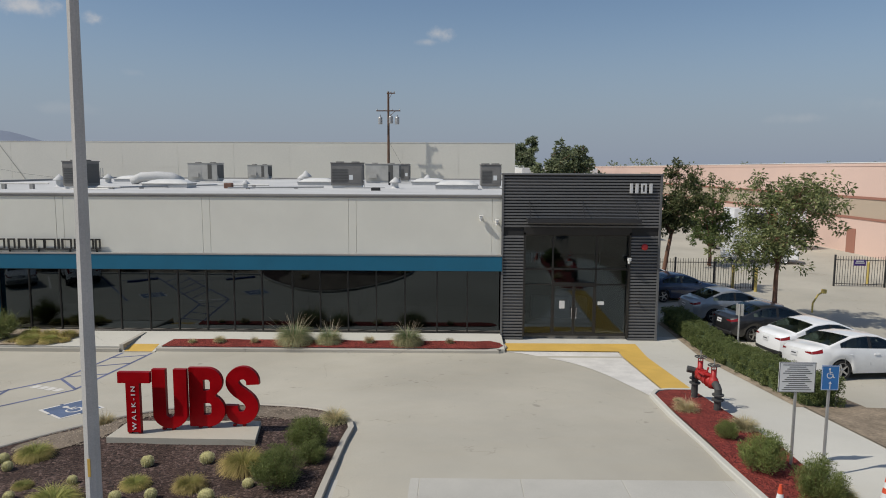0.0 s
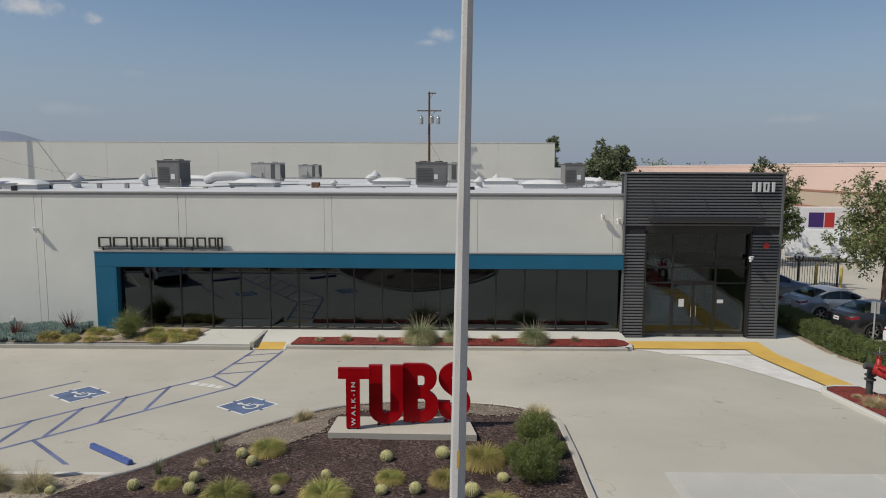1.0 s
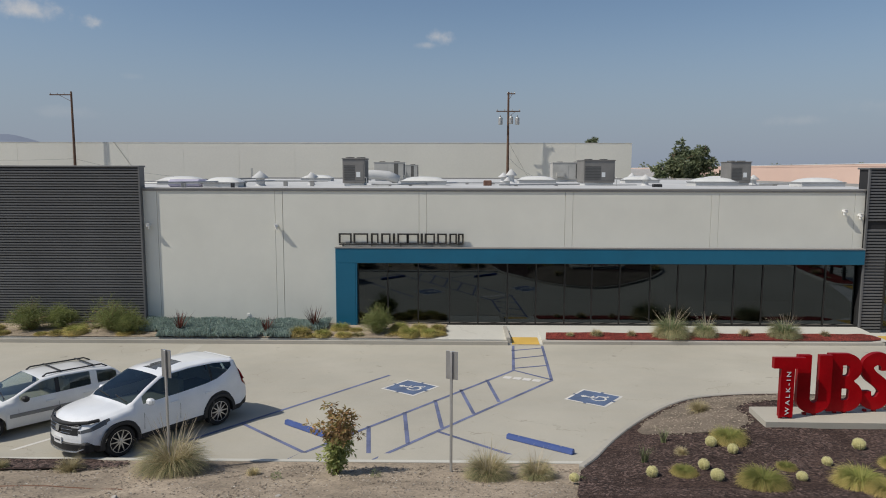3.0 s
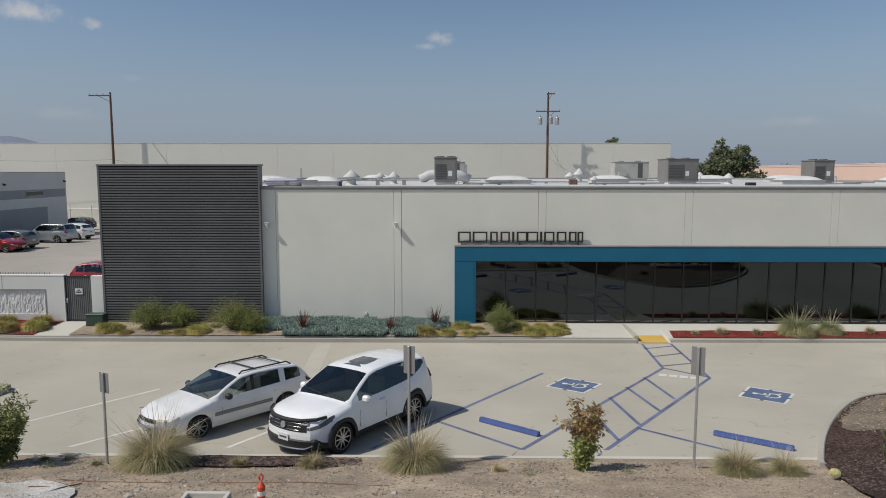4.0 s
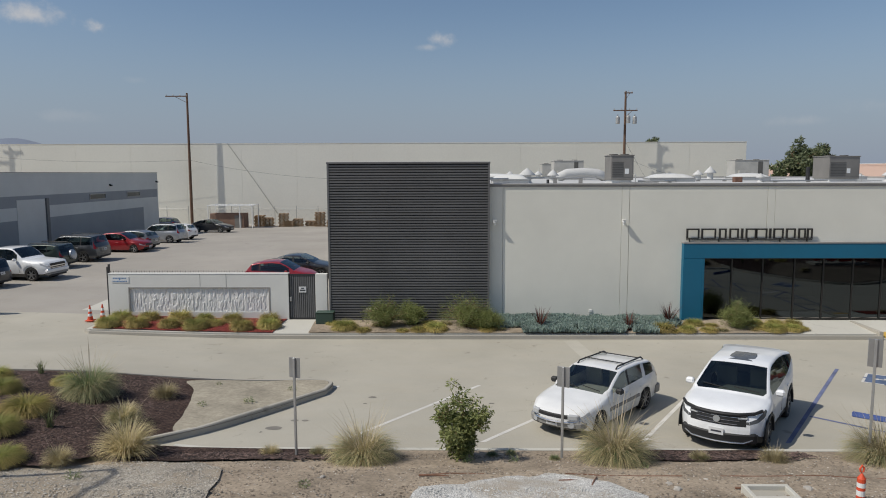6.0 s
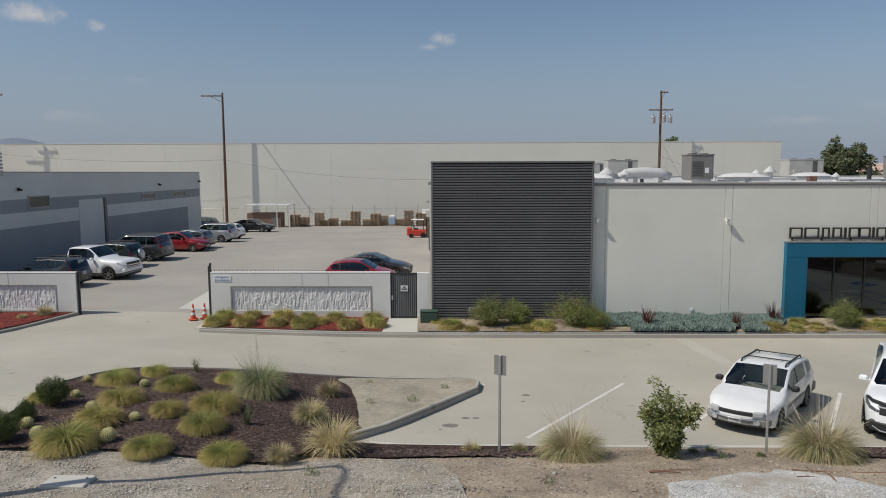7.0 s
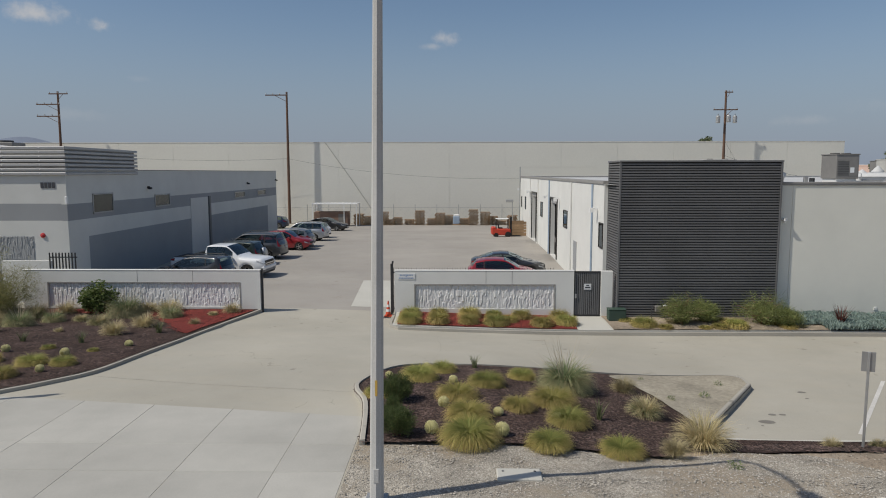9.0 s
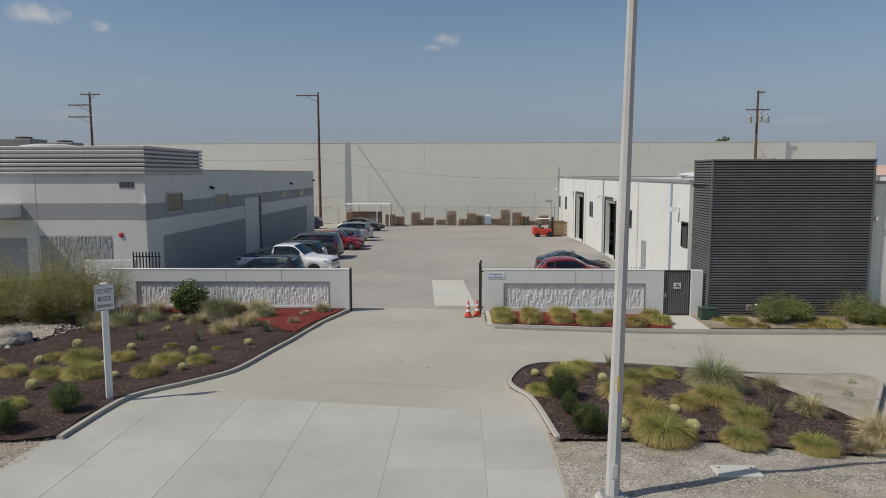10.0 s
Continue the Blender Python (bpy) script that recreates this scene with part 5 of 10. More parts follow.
def rough_panel(x0, x1, z0, z1, y):
    """Rough-cast relief of ragged upright ribs."""
    bm = bmesh.new()
    nx, nz = int((x1 - x0) / 0.022), int((z1 - z0) / 0.05)
    rows = []
    for j in range(nz + 1):
        r = []
        for i in range(nx + 1):
            x, z = x0 + (x1 - x0) * i / nx, z0 + (z1 - z0) * j / nz
            d = 0.005 + 0.030 * rib(x + 0.025 * noise.noise((x * 3.0, z * 7.0, y)), z) + 0.006 * noise.noise((x * 31.0, z * 8.0, 7))
            if i in (0, nx) or j in (0, nz):
                d = 0
            r.append(bm.verts.new((x, y - d, z)))
        rows.append(r)
    for a, b in zip(rows, rows[1:]):
        for i in range(nx):
            bm.faces.new((a[i], a[i + 1], b[i + 1], b[i]))
    return bm


def boundary_wall(x0, x1, p0, p1, z0, top, pz0, pz1, label, joints):
    wl = thing("boundary_wall", label, "wall", kind="structure")
    part("wall_body", boxes((x0, -0.02, z0 - 0.4, p0, 0.24, top), (p1, -0.02, z0 - 0.4, x1, 0.24, top), (p0, -0.02, pz1, p1, 0.24, top), (p0, -0.02, z0 - 0.4, p1, 0.24, pz0), (p0, 0.06, pz0, p1, 0.24, pz1)), WALLW, wl)
    part("rough_panel", rough_panel(p0, p1, pz0, pz1, 0.05), RIBM, wl, "rough-cast panel of ragged upright ribs")
    part("panel_frame", boxes((p0 - 0.05, -0.035, pz1, p1 + 0.05, -0.018, pz1 + 0.05), (p0 - 0.05, -0.035, pz0 - 0.05, p0, -0.018, pz1), (p1, -0.035, pz0 - 0.05, p1 + 0.05, -0.018, pz1)), CAP, wl)
    part("coping", boxes((x0 - 0.01, -0.035, top, x1 + 0.01, 0.255, top + 0.03), bevel=0.008), WALLW, wl)
    for x in joints:
        part("joint", boxes((x, -0.024, pz1 + 0.06, x + 0.02, -0.019, top)), CAP, wl)
    return wl


bw = boundary_wall(-26.0, -17.75, -25.05, -18.65, 0.0, 2.21, 0.45, 1.55, "white rendered boundary wall with a rough-cast panel", (-21.8, -20.6))
part("wall_sign", boxes((-25.85, -0.04, 1.82, -25.05, -0.022, 2.08)), SIGNW, bw, "small white sign with blue lines")
for z, n in ((2.0, 9), (1.935, 1), (1.86, 10)):
    for k in range(n):
        x = -25.45 + (k - n / 2) * 0.068
        part("print_bar", boxes((x, -0.046, z, x + 0.04, -0.041, z + 0.042)), INKBLUE, bw)
bw2 = boundary_wall(-43.4, -32.25, -42.2, -33.22, 0.1, 2.21, 0.52, 1.62, "white rendered boundary wall beside the driveway", (-38.0, -35.4))
part("wall_stub", boxes((-16.52, -0.02, -0.4, -15.98, 0.24, 2.21), bevel=0.01), WALLW, bw)
gate = thing("pedestrian_gate", "dark steel pedestrian gate with a small notice", "gate")
part("gate_frame", boxes((-17.75, 0.04, 0.05, -17.70, 0.10, 2.2), (-16.57, 0.04, 0.05, -16.52, 0.10, 2.2), (-17.70, 0.04, 2.13, -16.57, 0.10, 2.2), (-17.70, 0.04, 0.08, -16.57, 0.10, 0.18)), IRON, gate)
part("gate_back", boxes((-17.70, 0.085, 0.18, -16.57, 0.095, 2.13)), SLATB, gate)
for k in range(13):
    part("slat", boxes((-17.69 + k * 0.087, 0.06, 0.18, -17.69 + k * 0.087 + 0.062, 0.085, 2.13)), SLATM, gate)
part("notice", boxes((-17.28, 0.03, 1.35, -16.95, 0.045, 1.62)), SIGNW, gate, "white notice plate")
part("print_bar", boxes((-17.24, 0.024, 1.42, -16.99, 0.031, 1.48), (-17.18, 0.024, 1.52, -17.05, 0.031, 1.57)), INK, gate)
part("lock", boxes((-17.70, 0.0, 0.95, -17.62, 0.05, 1.15), bevel=0.01), GALV, gate)
# rolling gate behind the wall, pushed open: its pickets show over the top
rg = thing("rolling_gate", "black iron rolling gate standing open behind the wall", "gate")
for z in (0.35, 2.05):
    part("rail", boxes((-26.15, 0.42, z, -18.6, 0.47, z + 0.05)), IRON, rg)
pk = None
for k in range(63):
    m = Matrix.Translation((-26.1 + k * 0.12, 0.435, 0.2))
    if pk is None:
        o = part("picket", boxes((0, 0, 0, 0.018, 0.018, 2.1)), IRON, rg)
        pk = o.data
        o.matrix_local = m
    else:
        again("picket", pk, rg, m)
part("gate_post", boxes((-26.22, 0.28, 0.0, -26.10, 0.42, 2.5), (-26.16, 0.30, 2.5, -26.08, 0.40, 2.62), bevel=0.01), IRON, rg)
post2 = solid("gate_post", boxes((-32.22, 0.05, 0.0, -32.14, 0.16, 2.3), bevel=0.01), IRON, "black iron gate post at the end of the wall", "gate post")
iron = thing("iron_fence", "short black iron picket fence by the grey building", "fence")
part("rail", boxes((-43.3, 2.0, 2.55, -41.9, 2.04, 2.60), (-43.3, 2.0, 1.7, -41.9, 2.04, 1.75)), IRON, iron)
for k in range(9):
    part("picket", boxes((-43.3 + k * 0.16, 1.99, 0.0, -43.25 + k * 0.16, 2.04, 2.8)), IRON, iron)
part("wall_body", boxes((-45.9, 2.3, -0.2, -43.4, 2.5, 2.35)), WALLW, iron)

# ---- grey building beside the yard ----
BLINDM = surf("dim_pane", (0.05, 0.056, 0.052), 0.15, 0.15, 1.0, 20.0, 0.0, 0.05)
grey = thing("grey_building", "single-storey grey concrete building with painted bands", "building")
FX, FY = -43.72, 4.6
# side wall to the yard: bands of paint, each its own panel
for z0, z1, mat in ((4.18, 5.06, LBMID), (5.06, 6.84, LBLIGHT)):
    part("wall_band", boxes((FX - 0.3, FY, z0, FX, 46.8, z1)), mat, grey)
part("wall_band", boxes((FX - 0.3, FY, 0.0, FX, 6.6, 4.18), (FX - 0.3, 6.6, 3.2, FX, 46.8, 4.18), (FX - 0.3, 43.2, 0.0, FX, 46.8, 3.2)), LBLIGHT, grey)
part("wall_band", boxes((FX - 0.3, 6.6, -0.3, FX, 43.2, 3.2)), LBDARK, grey)
part("wall_band", boxes((FX - 14, FY, 5.10, FX - 0.3, FY + 0.3, 6.84), (FX - 14, FY, 0.0, FX - 0.3, FY + 0.3, 4.20)), LBLIGHT, grey)
part("wall_band", boxes((FX - 14, FY, 4.20, FX - 0.3, FY + 0.3, 5.10)), LBMID, grey)
part("wall_band", boxes((FX - 14, 46.8, -0.3, FX, 47.0, 6.84)), LBLIGHT, grey)
part("parapet_cap", boxes((FX - 0.35, FY - 0.04, 6.84, FX + 0.04, 47.0, 6.90), (FX - 14, FY - 0.04, 6.84, FX - 0.35, FY + 0.34, 6.90)), CAP, grey)
part("roof", boxes((FX - 14, FY + 0.3, 6.4, FX - 0.3, 46.8, 6.5)), ROOFM, grey)
part("joint", boxes((-49.6, FY - 0.006, 0.0, -49.57, FY - 0.002, 6.84)), LBMID, grey)
for y0, y1, z0, z1 in ((7.15, 9.5, 4.42, 5.55), (15.2, 17.7, 4.4, 5.25), (32.2, 35.2, 4.38, 4.93), (39.5, 42.5, 4.38, 4.93)):
    wn = part("window", boxes((FX + 0.005, y0, z0, FX + 0.05, y1, z0 + 0.07), (FX + 0.005, y0, z1 - 0.07, FX + 0.05, y1, z1), (FX + 0.005, y0, z0, FX + 0.05, y0 + 0.07, z1), (FX + 0.005, y1 - 0.07, z0, FX + 0.05, y1, z1)), LBSLAT, grey)
    part("pane", boxes((FX + 0.004, y0 + 0.07, z0 + 0.07, FX + 0.012, y1 - 0.07, z1 - 0.07)), BLINDM, wn, "dark greenish window pane")
part("roller_door", boxes((FX + 0.004, 21.5, 0.4, FX + 0.03, 25.2, 4.75)), LBLIGHT, grey, "pale roll-up loading door")
for k in range(15):
    part("door_rib", boxes((FX + 0.03, 21.5, 0.5 + k * 0.28, FX + 0.042, 25.2, 0.53 + k * 0.28)), LBLIGHT, grey)
# dark strip standing in for the shaded recess at the door's edge
part("downpipe", boxes((FX + 0.005, 25.25, 0.3, FX + 0.14, 25.6, 4.8)), SLATM, grey)
for y, z in ((14.2, 5.75), (36.0, 5.7), (46.5, 5.9)):
    part("wall_light", boxes((FX, y - 0.06, z - 0.08, FX + 0.16, y + 0.06, z + 0.08), (FX + 0.1, y - 0.12, z - 0.13, FX + 0.28, y + 0.12, z + 0.02), bevel=0.02), BLACK, grey)
part("wall_light", boxes((FX, FY - 0.2, 5.1, FX + 0.12, FY - 0.05, 5.5), bevel=0.02), WHITE, grey)
part("alarm_bell", lathe([(0.13, 0.0), (0.13, 0.05), (0.03, 0.09)], 14, axis="y"), INKRED, grey).matrix_local = pose(-45.1, FY, 3.42, 0, 0, 180)
for k in range(4):
    part("number_bar", boxes((-45.06 + k * 0.205, FY - 0.03, 5.92, -44.91 + k * 0.205, FY - 0.004, 6.22)), INK, grey, "dark bar in place of a house numeral")
part("stone_panel", rough_panel(-49.5, -45.6, 0.5, 3.38, FY - 0.004), LBMID, grey, "rough grey stone cladding panel")
part("canopy", boxes((-54, FY - 1.8, 4.42, -50.45, FY, 4.54), (-54, FY - 1.86, 4.40, -50.4, FY - 1.8, 5.07), (-50.45, FY - 1.8, 4.40, -50.4, FY, 5.07), bevel=0.01), LBLIGHT, grey)
part("entrance", boxes((-54, FY - 0.01, 0.1, -50.2, FY - 0.003, 3.25)), LBDARK, grey)
screen = part("roof_screen", boxes((-58, FY + 0.15, 6.9, FX - 0.1, FY + 0.2, 8.06), (FX - 0.1, FY + 0.15, 6.9, FX - 0.05, 12.6, 8.06)), LBMID, grey, "grey louvred roof screen")
for k in range(7):
    z = 6.60 + k * 0.225
    part("slat", boxes((-58, FY - 0.14, z, FX + 0.12, FY + 0.02, z + 0.15), bevel=0.02), LBSLAT, screen)
    part("slat", boxes((FX, FY + 0.022, z, FX + 0.12, 12.7, z + 0.15), bevel=0.02), LBSLAT, screen)
for x in (-55.0, -53.0, -51.0, -49.0, -47.0, -45.0):
    for k in range(7):
        part("bolt", boxes((x, FY - 0.152, 6.655 + k * 0.225, x + 0.05, FY - 0.138, 6.695 + k * 0.225)), WHITE, screen)
for x, y, sx, sy in ((-55.0, 12.5, 2.0, 1.8), (-55.2, 17.5, 1.9, 1.5)):
    un = thing("rooftop_unit", "low dark rooftop air handler on the grey building", "rooftop unit", pose(x, y, 6.5), "rooftop units")
    part("casing", boxes((-sx / 2, -sy / 2, 0, sx / 2, sy / 2, 2.35), bevel=0.04), ACTAN, un)
    part("fan_ring", lathe([(0.5, 2.35), (0.5, 2.5), (0.42, 2.5), (0.42, 2.36)], 16), ACDARK, un)
tarp = thing("roof_hatch", "white domed roof hatch on the grey building", "roof hatch", pose(-51.5, 9.5, 6.5))
part("dome", lathe([(1.75, 0), (1.75, 1.60), (1.6, 1.80), (0.9, 1.90), (0.1, 1.93)], 18), ROOFM, tarp)

# ---- long warehouse behind ----
ware = thing("warehouse", "long cream tilt-up concrete warehouse", "building")
WY, WTOP = 65.3, 10.83
wx = [29.78 - 7.72 * k for k in range(22)]
for a, b in zip(wx[1:], wx):
    for z0, z1 in ((-1.0, 1.6), (1.6, 5.1), (5.1, 7.35), (7.35, WTOP)):
        part("wall_panel", boxes((a + 0.012, WY, z0 + 0.006, b - 0.012, WY + 0.2, z1 - 0.006)), FARWALL, ware)
part("wall", boxes((wx[-1], WY + 0.03, -1.0, 29.74, WY + 0.4, WTOP - 0.02), (29.4, WY + 0.4, -1, 29.78, WY + 60, WTOP)), FARWALL, ware)
part("parapet_cap", boxes((wx[-1], WY - 0.03, WTOP, 29.82, WY + 0.4, WTOP + 0.08)), FARWALL, ware)
part("roof", boxes((wx[-1], WY + 0.4, WTOP - 0.6, 29.3, WY + 60, WTOP - 0.5)), ROOFM, ware)

# ---- salmon building on the neighbouring lot ----
pink = thing("salmon_building", "long salmon-painted warehouse with tan and brown bands", "building")
PX = 58.0
for z0, z1, mat in ((-0.5, 3.0, PINK), (3.0, 3.22, PINKBROWN), (3.22, 4.85, PINKTAN), (4.85, 5.07, PINKBROWN), (5.07, 7.75, PINK), (7.75, 8.05, PINK)):
    d = 0.06 if mat is PINKBROWN else (0.04 if z1 > 8 else 0.0)
    part("wall_band", boxes((PX - d, 12.0, z0, PX + 0.4, 190.0, z1)), mat, pink)
part("parapet_cap", boxes((PX - 0.08, 12, 8.05, PX + 0.4, 190, 8.12)), WHITE, pink)
part("roof", boxes((PX + 0.4, 12, 7.4, PX + 60, 190, 7.5)), ROOFM, pink)
part("end_wall", boxes((PX + 0.4, 12, -0.5, PX + 60, 12.3, 8.05)), PINK, pink)
part("louvre", boxes((PX - 0.07, 100, 5.6, PX - 0.01, 106, 6.8)), PINKTAN, pink)
# flat brown panel: a shaded patch of the wall put in as colour
part("loading_recess", boxes((PX - 0.05, 33.0, -0.4, PX - 0.01, 34.4, 2.1)), PINKBROWN, pink)
far = solid("far_building", boxes((36, 118, -0.5, 52, 150, 7.6), (30, 150, -0.5, 44, 170, 8.2), bevel=0.05), WHITE, "pale flat-roofed building in the distance", "building")

# hills on the horizon
bm = bmesh.new()
prev = None
for k in range(61):
    x = -2300 + k * 1400 / 60
    h = 93 * math.exp(-((x + 1190) / 270) ** 2) + 60 * math.exp(-((x + 1650) / 220) ** 2) + 5 * noise.noise((x * 0.01, 0, 0))
    cur = [bm.verts.new((x, 1750 - 200 * abs(k - 30) / 60, -2)), bm.verts.new((x, 1850 - 200 * abs(k - 30) / 60, max(0.0, h + 6)))]
    cur.append(bm.verts.new((x, 2350, -2)))
    if prev:
        bm.faces.new((prev[0], cur[0], cur[1], prev[1]))
        bm.faces.new((prev[1], cur[1], cur[2], prev[2]))
    prev = cur
tagged(part("backdrop", bm, HILL, smooth=True), "hazy blue hills on the horizon", "hills", kind="structure")

# ---- fixtures on the roof ----
def pack_unit(x, y, sx, sy, h, dark, turn=0):
    un = thing("rooftop_unit", "dark bronze packaged rooftop air conditioner" if dark else "pale grey packaged rooftop air conditioner with dark coil end", "rooftop unit", pose(x, y, 6.12, 0, 0, turn), "rooftop units")
    body = ACTAN if dark else ACGREY
    part("kerb_base", boxes((-sx / 2 + 0.08, -sy / 2 + 0.08, 0, sx / 2 - 0.08, sy / 2 - 0.08, 0.2)), ROOFM, un)
    part("casing", boxes((-sx / 2, -sy / 2, 0.2, sx / 2, sy / 2, h), bevel=0.02), body, un)
    part("top_cover", boxes((-sx / 2 - 0.04, -sy / 2 - 0.04, h, sx / 2 + 0.04, sy / 2 + 0.04, h + 0.06), bevel=0.015), body, un)
    coil = part("coil", boxes((sx / 2 - 0.004, -sy / 2 + 0.08, 0.35, sx / 2 + 0.012, sy / 2 - 0.08, h - 0.1)), ACDARK, un)
    if dark:
        for k in range(9):
            part("louvre", boxes((-sx / 2 + 0.08, -sy / 2 - 0.02, 0.4 + k * (h - 0.7) / 9, -sx / 2 + 0.55 * sx, -sy / 2 + 0.002, 0.44 + k * (h - 0.7) / 9)), ACDARK, un)
        part("access_panel", boxes((0.08, -sy / 2 - 0.012, 0.35, sx / 2 - 0.08, -sy / 2 - 0.002, h - 0.25), bevel=0.004), body, un)
        part("plate", boxes((0.15, -sy / 2 - 0.02, 0.55, 0.38, -sy / 2 - 0.012, 0.85)), SIGNW, un)
    else:
        part("coil", boxes((sx / 2 - 0.32 * sx, -sy / 2 - 0.012, 0.3, sx / 2 - 0.18 * sx, -sy / 2 - 0.002, h - 0.08)), ACDARK, un)
        part("access_panel", boxes((-sx / 2 + 0.1, -sy / 2 - 0.012, 0.3, -0.1, -sy / 2 - 0.002, h - 0.15), bevel=0.004), body, un)
        part("hood", boxes((-sx / 2 + 0.3, -sy / 2 - 0.22, 0.45, -sx / 2 + 1.0, -sy / 2, 0.8), bevel=0.01), body, un)
    for fx in (-sx / 4, sx / 4):
        part("fan_ring", lathe([(0.26, h + 0.06), (0.26, h + 0.12), (0.22, h + 0.12), (0.22, h + 0.07)], 14, centre=(fx, 0, 0)), ACDARK, un)
    part("conduit", tube([(sx / 2 + 0.1, -sy / 2 - 0.1, 0.0), (sx / 2 + 0.1, -sy / 2 - 0.1, 0.5), (sx / 2, -sy / 2 + 0.05, 0.55)], 0.025, 6), GALV, un)
    part("conduit", tube([(-0.2, -sy / 2 - 0.12, 0.06), (sx / 2 + 1.4, -sy / 2 - 0.14, 0.06)], 0.03, 6), GALV, un)


pack_unit(-0.5, 10.2, 1.3, 1.7, 1.58, True)
pack_unit(14.5, 14.5, 2.0, 1.8, 1.58, True, 4)
pack_unit(23.7, 14.9, 1.3, 1.7, 1.50, True)
pack_unit(-0.3, 30.3, 2.55, 1.8, 1.62, False)
pack_unit(0.35, 45.0, 2.2, 1.8, 1.52, False)
pack_unit(15.25, 29.9, 2.9, 1.8, 1.62, False)
pack_unit(16.7, 35.0, 1.1, 1.6, 1.58, True)


def skylight(x, y, sx, sy, h=0.26):
    sk = thing("skylight", "white domed acrylic skylight on a roof kerb", "skylight", pose(x, y, 6.13), "skylights")
    part("kerb_base", boxes((-sx / 2, -sy / 2, 0, sx / 2, sy / 2, 0.22), bevel=0.01), ROOFM, sk)
    part("frame", boxes((-sx / 2 - 0.05, -sy / 2 - 0.05, 0.22, sx / 2 + 0.05, sy / 2 + 0.05, 0.29), bevel=0.01), GALV, sk)
    bm = bmesh.new()
    n = 8
    rows = [[bm.verts.new(((i / n - 0.5) * sx, (j / n - 0.5) * sy, 0.29 + h * (max(0.0, 1 - abs(2 * i / n - 1) ** 2.6) * max(0.0, 1 - abs(2 * j / n - 1) ** 2.6)) ** 0.6)) for i in range(n + 1)] for j in range(n + 1)]
    for a, b in zip(rows, rows[1:]):
        for i in range(n):
            bm.faces.new((a[i], a[i + 1], b[i + 1], b[i]))
    part("dome", bm, DOME, sk, smooth=True)


DOME = surf("acrylic_dome", (0.70, 0.695, 0.66), 0.35, 0.08, 1.0, 20.0, 0.0, 0.03)
for x, y, sx, sy in ((3.4, 13.3, 2.8, 1.6), (11.4, 20.6, 2.7, 1.6), (21.5, 13.0, 2.6, 1.6), (-7.2, 6.9, 1.9, 1.5), (19.5, 22.5, 2.6, 1.6), (-6.6, 30.0, 2.6, 1.6), (26.8, 26.0, 2.6, 1.6), (-11.5, 12.0, 2.6, 1.6), (27.5, 12.0, 2.6, 1.6)):
    skylight(x, y, sx, sy)
TARPM = surf("lilac_tarp", (0.42, 0.40, 0.50), 0.7, 0.1, 1.5, 20.0, 0.2, 0.06)
tp = thing("covered_skylight", "skylight covered by a lilac-grey tarpaulin", "skylight", pose(-9.3, 7.2, 6.13))
part("cover", boxes((-0.9, -0.7, 0, 0.9, 0.7, 0.42), bevel=0.12), TARPM, tp)
part("strap", boxes((-0.92, -0.72, 0.18, 0.92, 0.72, 0.22)), GALV, tp)
hump = thing("white_duct", "white coated duct hump across the roof", "duct", pose(-0.6, 21.0, 6.13))
part("duct", tube([(-1.9, 0, 0.2), (-1.2, 0, 0.55), (0, 0, 0.62), (1.0, 0, 0.55), (1.8, 0, 0.2)], 0.35, 12), ROOFM, hump, smooth=True)


def roof_vent(x, y, h, r, cone=True):
    v = thing("roof_vent", "white roof vent with a conical cap", "roof vent", pose(x, y, 6.12), "roof vents")
    part("stack", lathe([(r * 1.5, 0), (r * 1.1, 0.08), (r, 0.12), (r, h * 0.55)], 12), ROOFM, v)
    part("cap", lathe([(r * 1.9, h * 0.52), (r * 1.9, h * 0.57), (r * 0.9, h * 0.82), (0.03, h)], 14), ROOFM, v, smooth=True)


for x, y, h, r in ((-5.97, 9.5, 0.90, 0.26), (-5.8, 24.0, 0.75, 0.22), (-3.87, 13.8, 0.82, 0.2), (9.82, 23.8, 1.08, 0.24), (9.3, 25.0, 0.8, 0.22), (17.6, 14.0, 0.72, 0.20), (8.6, 12.0, 0.55, 0.14), (19.3, 24, 0.8, 0.2), (26.0, 17.5, 0.7, 0.2), (-2.5, 33, 0.8, 0.22)):
    roof_vent(x, y, h, r)
for k, pts in enumerate((((-15.5, 3.6, 6.42), (-9.5, 3.6, 6.42), (-5.0, 9.0, 6.45), (-2.0, 9.4, 6.45)), ((0.5, 9.6, 6.25), (2.0, 9.6, 6.25), (5.5, 16.0, 6.25), (9.0, 16.0, 6.25)), ((8.0, 10.5, 6.22), (13.2, 13.0, 6.22)), ((24.8, 13.8, 6.25), (29.8, 13.8, 6.25)))):
    gp = thing("roof_pipe", "grey gas pipe run across the roof on blocks", "pipe", group="roof pipes")
    part("pipe", tube(pts, 0.05, 6), GALV, gp)
    for p, q in zip(pts, pts[1:]):
        for s in (0.2, 0.7):
            x, y = p[0] + (q[0] - p[0]) * s, p[1] + (q[1] - p[1]) * s
            part("block", boxes((x - 0.1, y - 0.1, 6.1, x + 0.1, y + 0.1, p[2] - 0.03)), CAP, gp)
RUSTY = surf("rusty_scrap", (0.16, 0.085, 0.06), 0.9, 0.3, 3.0, 30.0, 0.2)
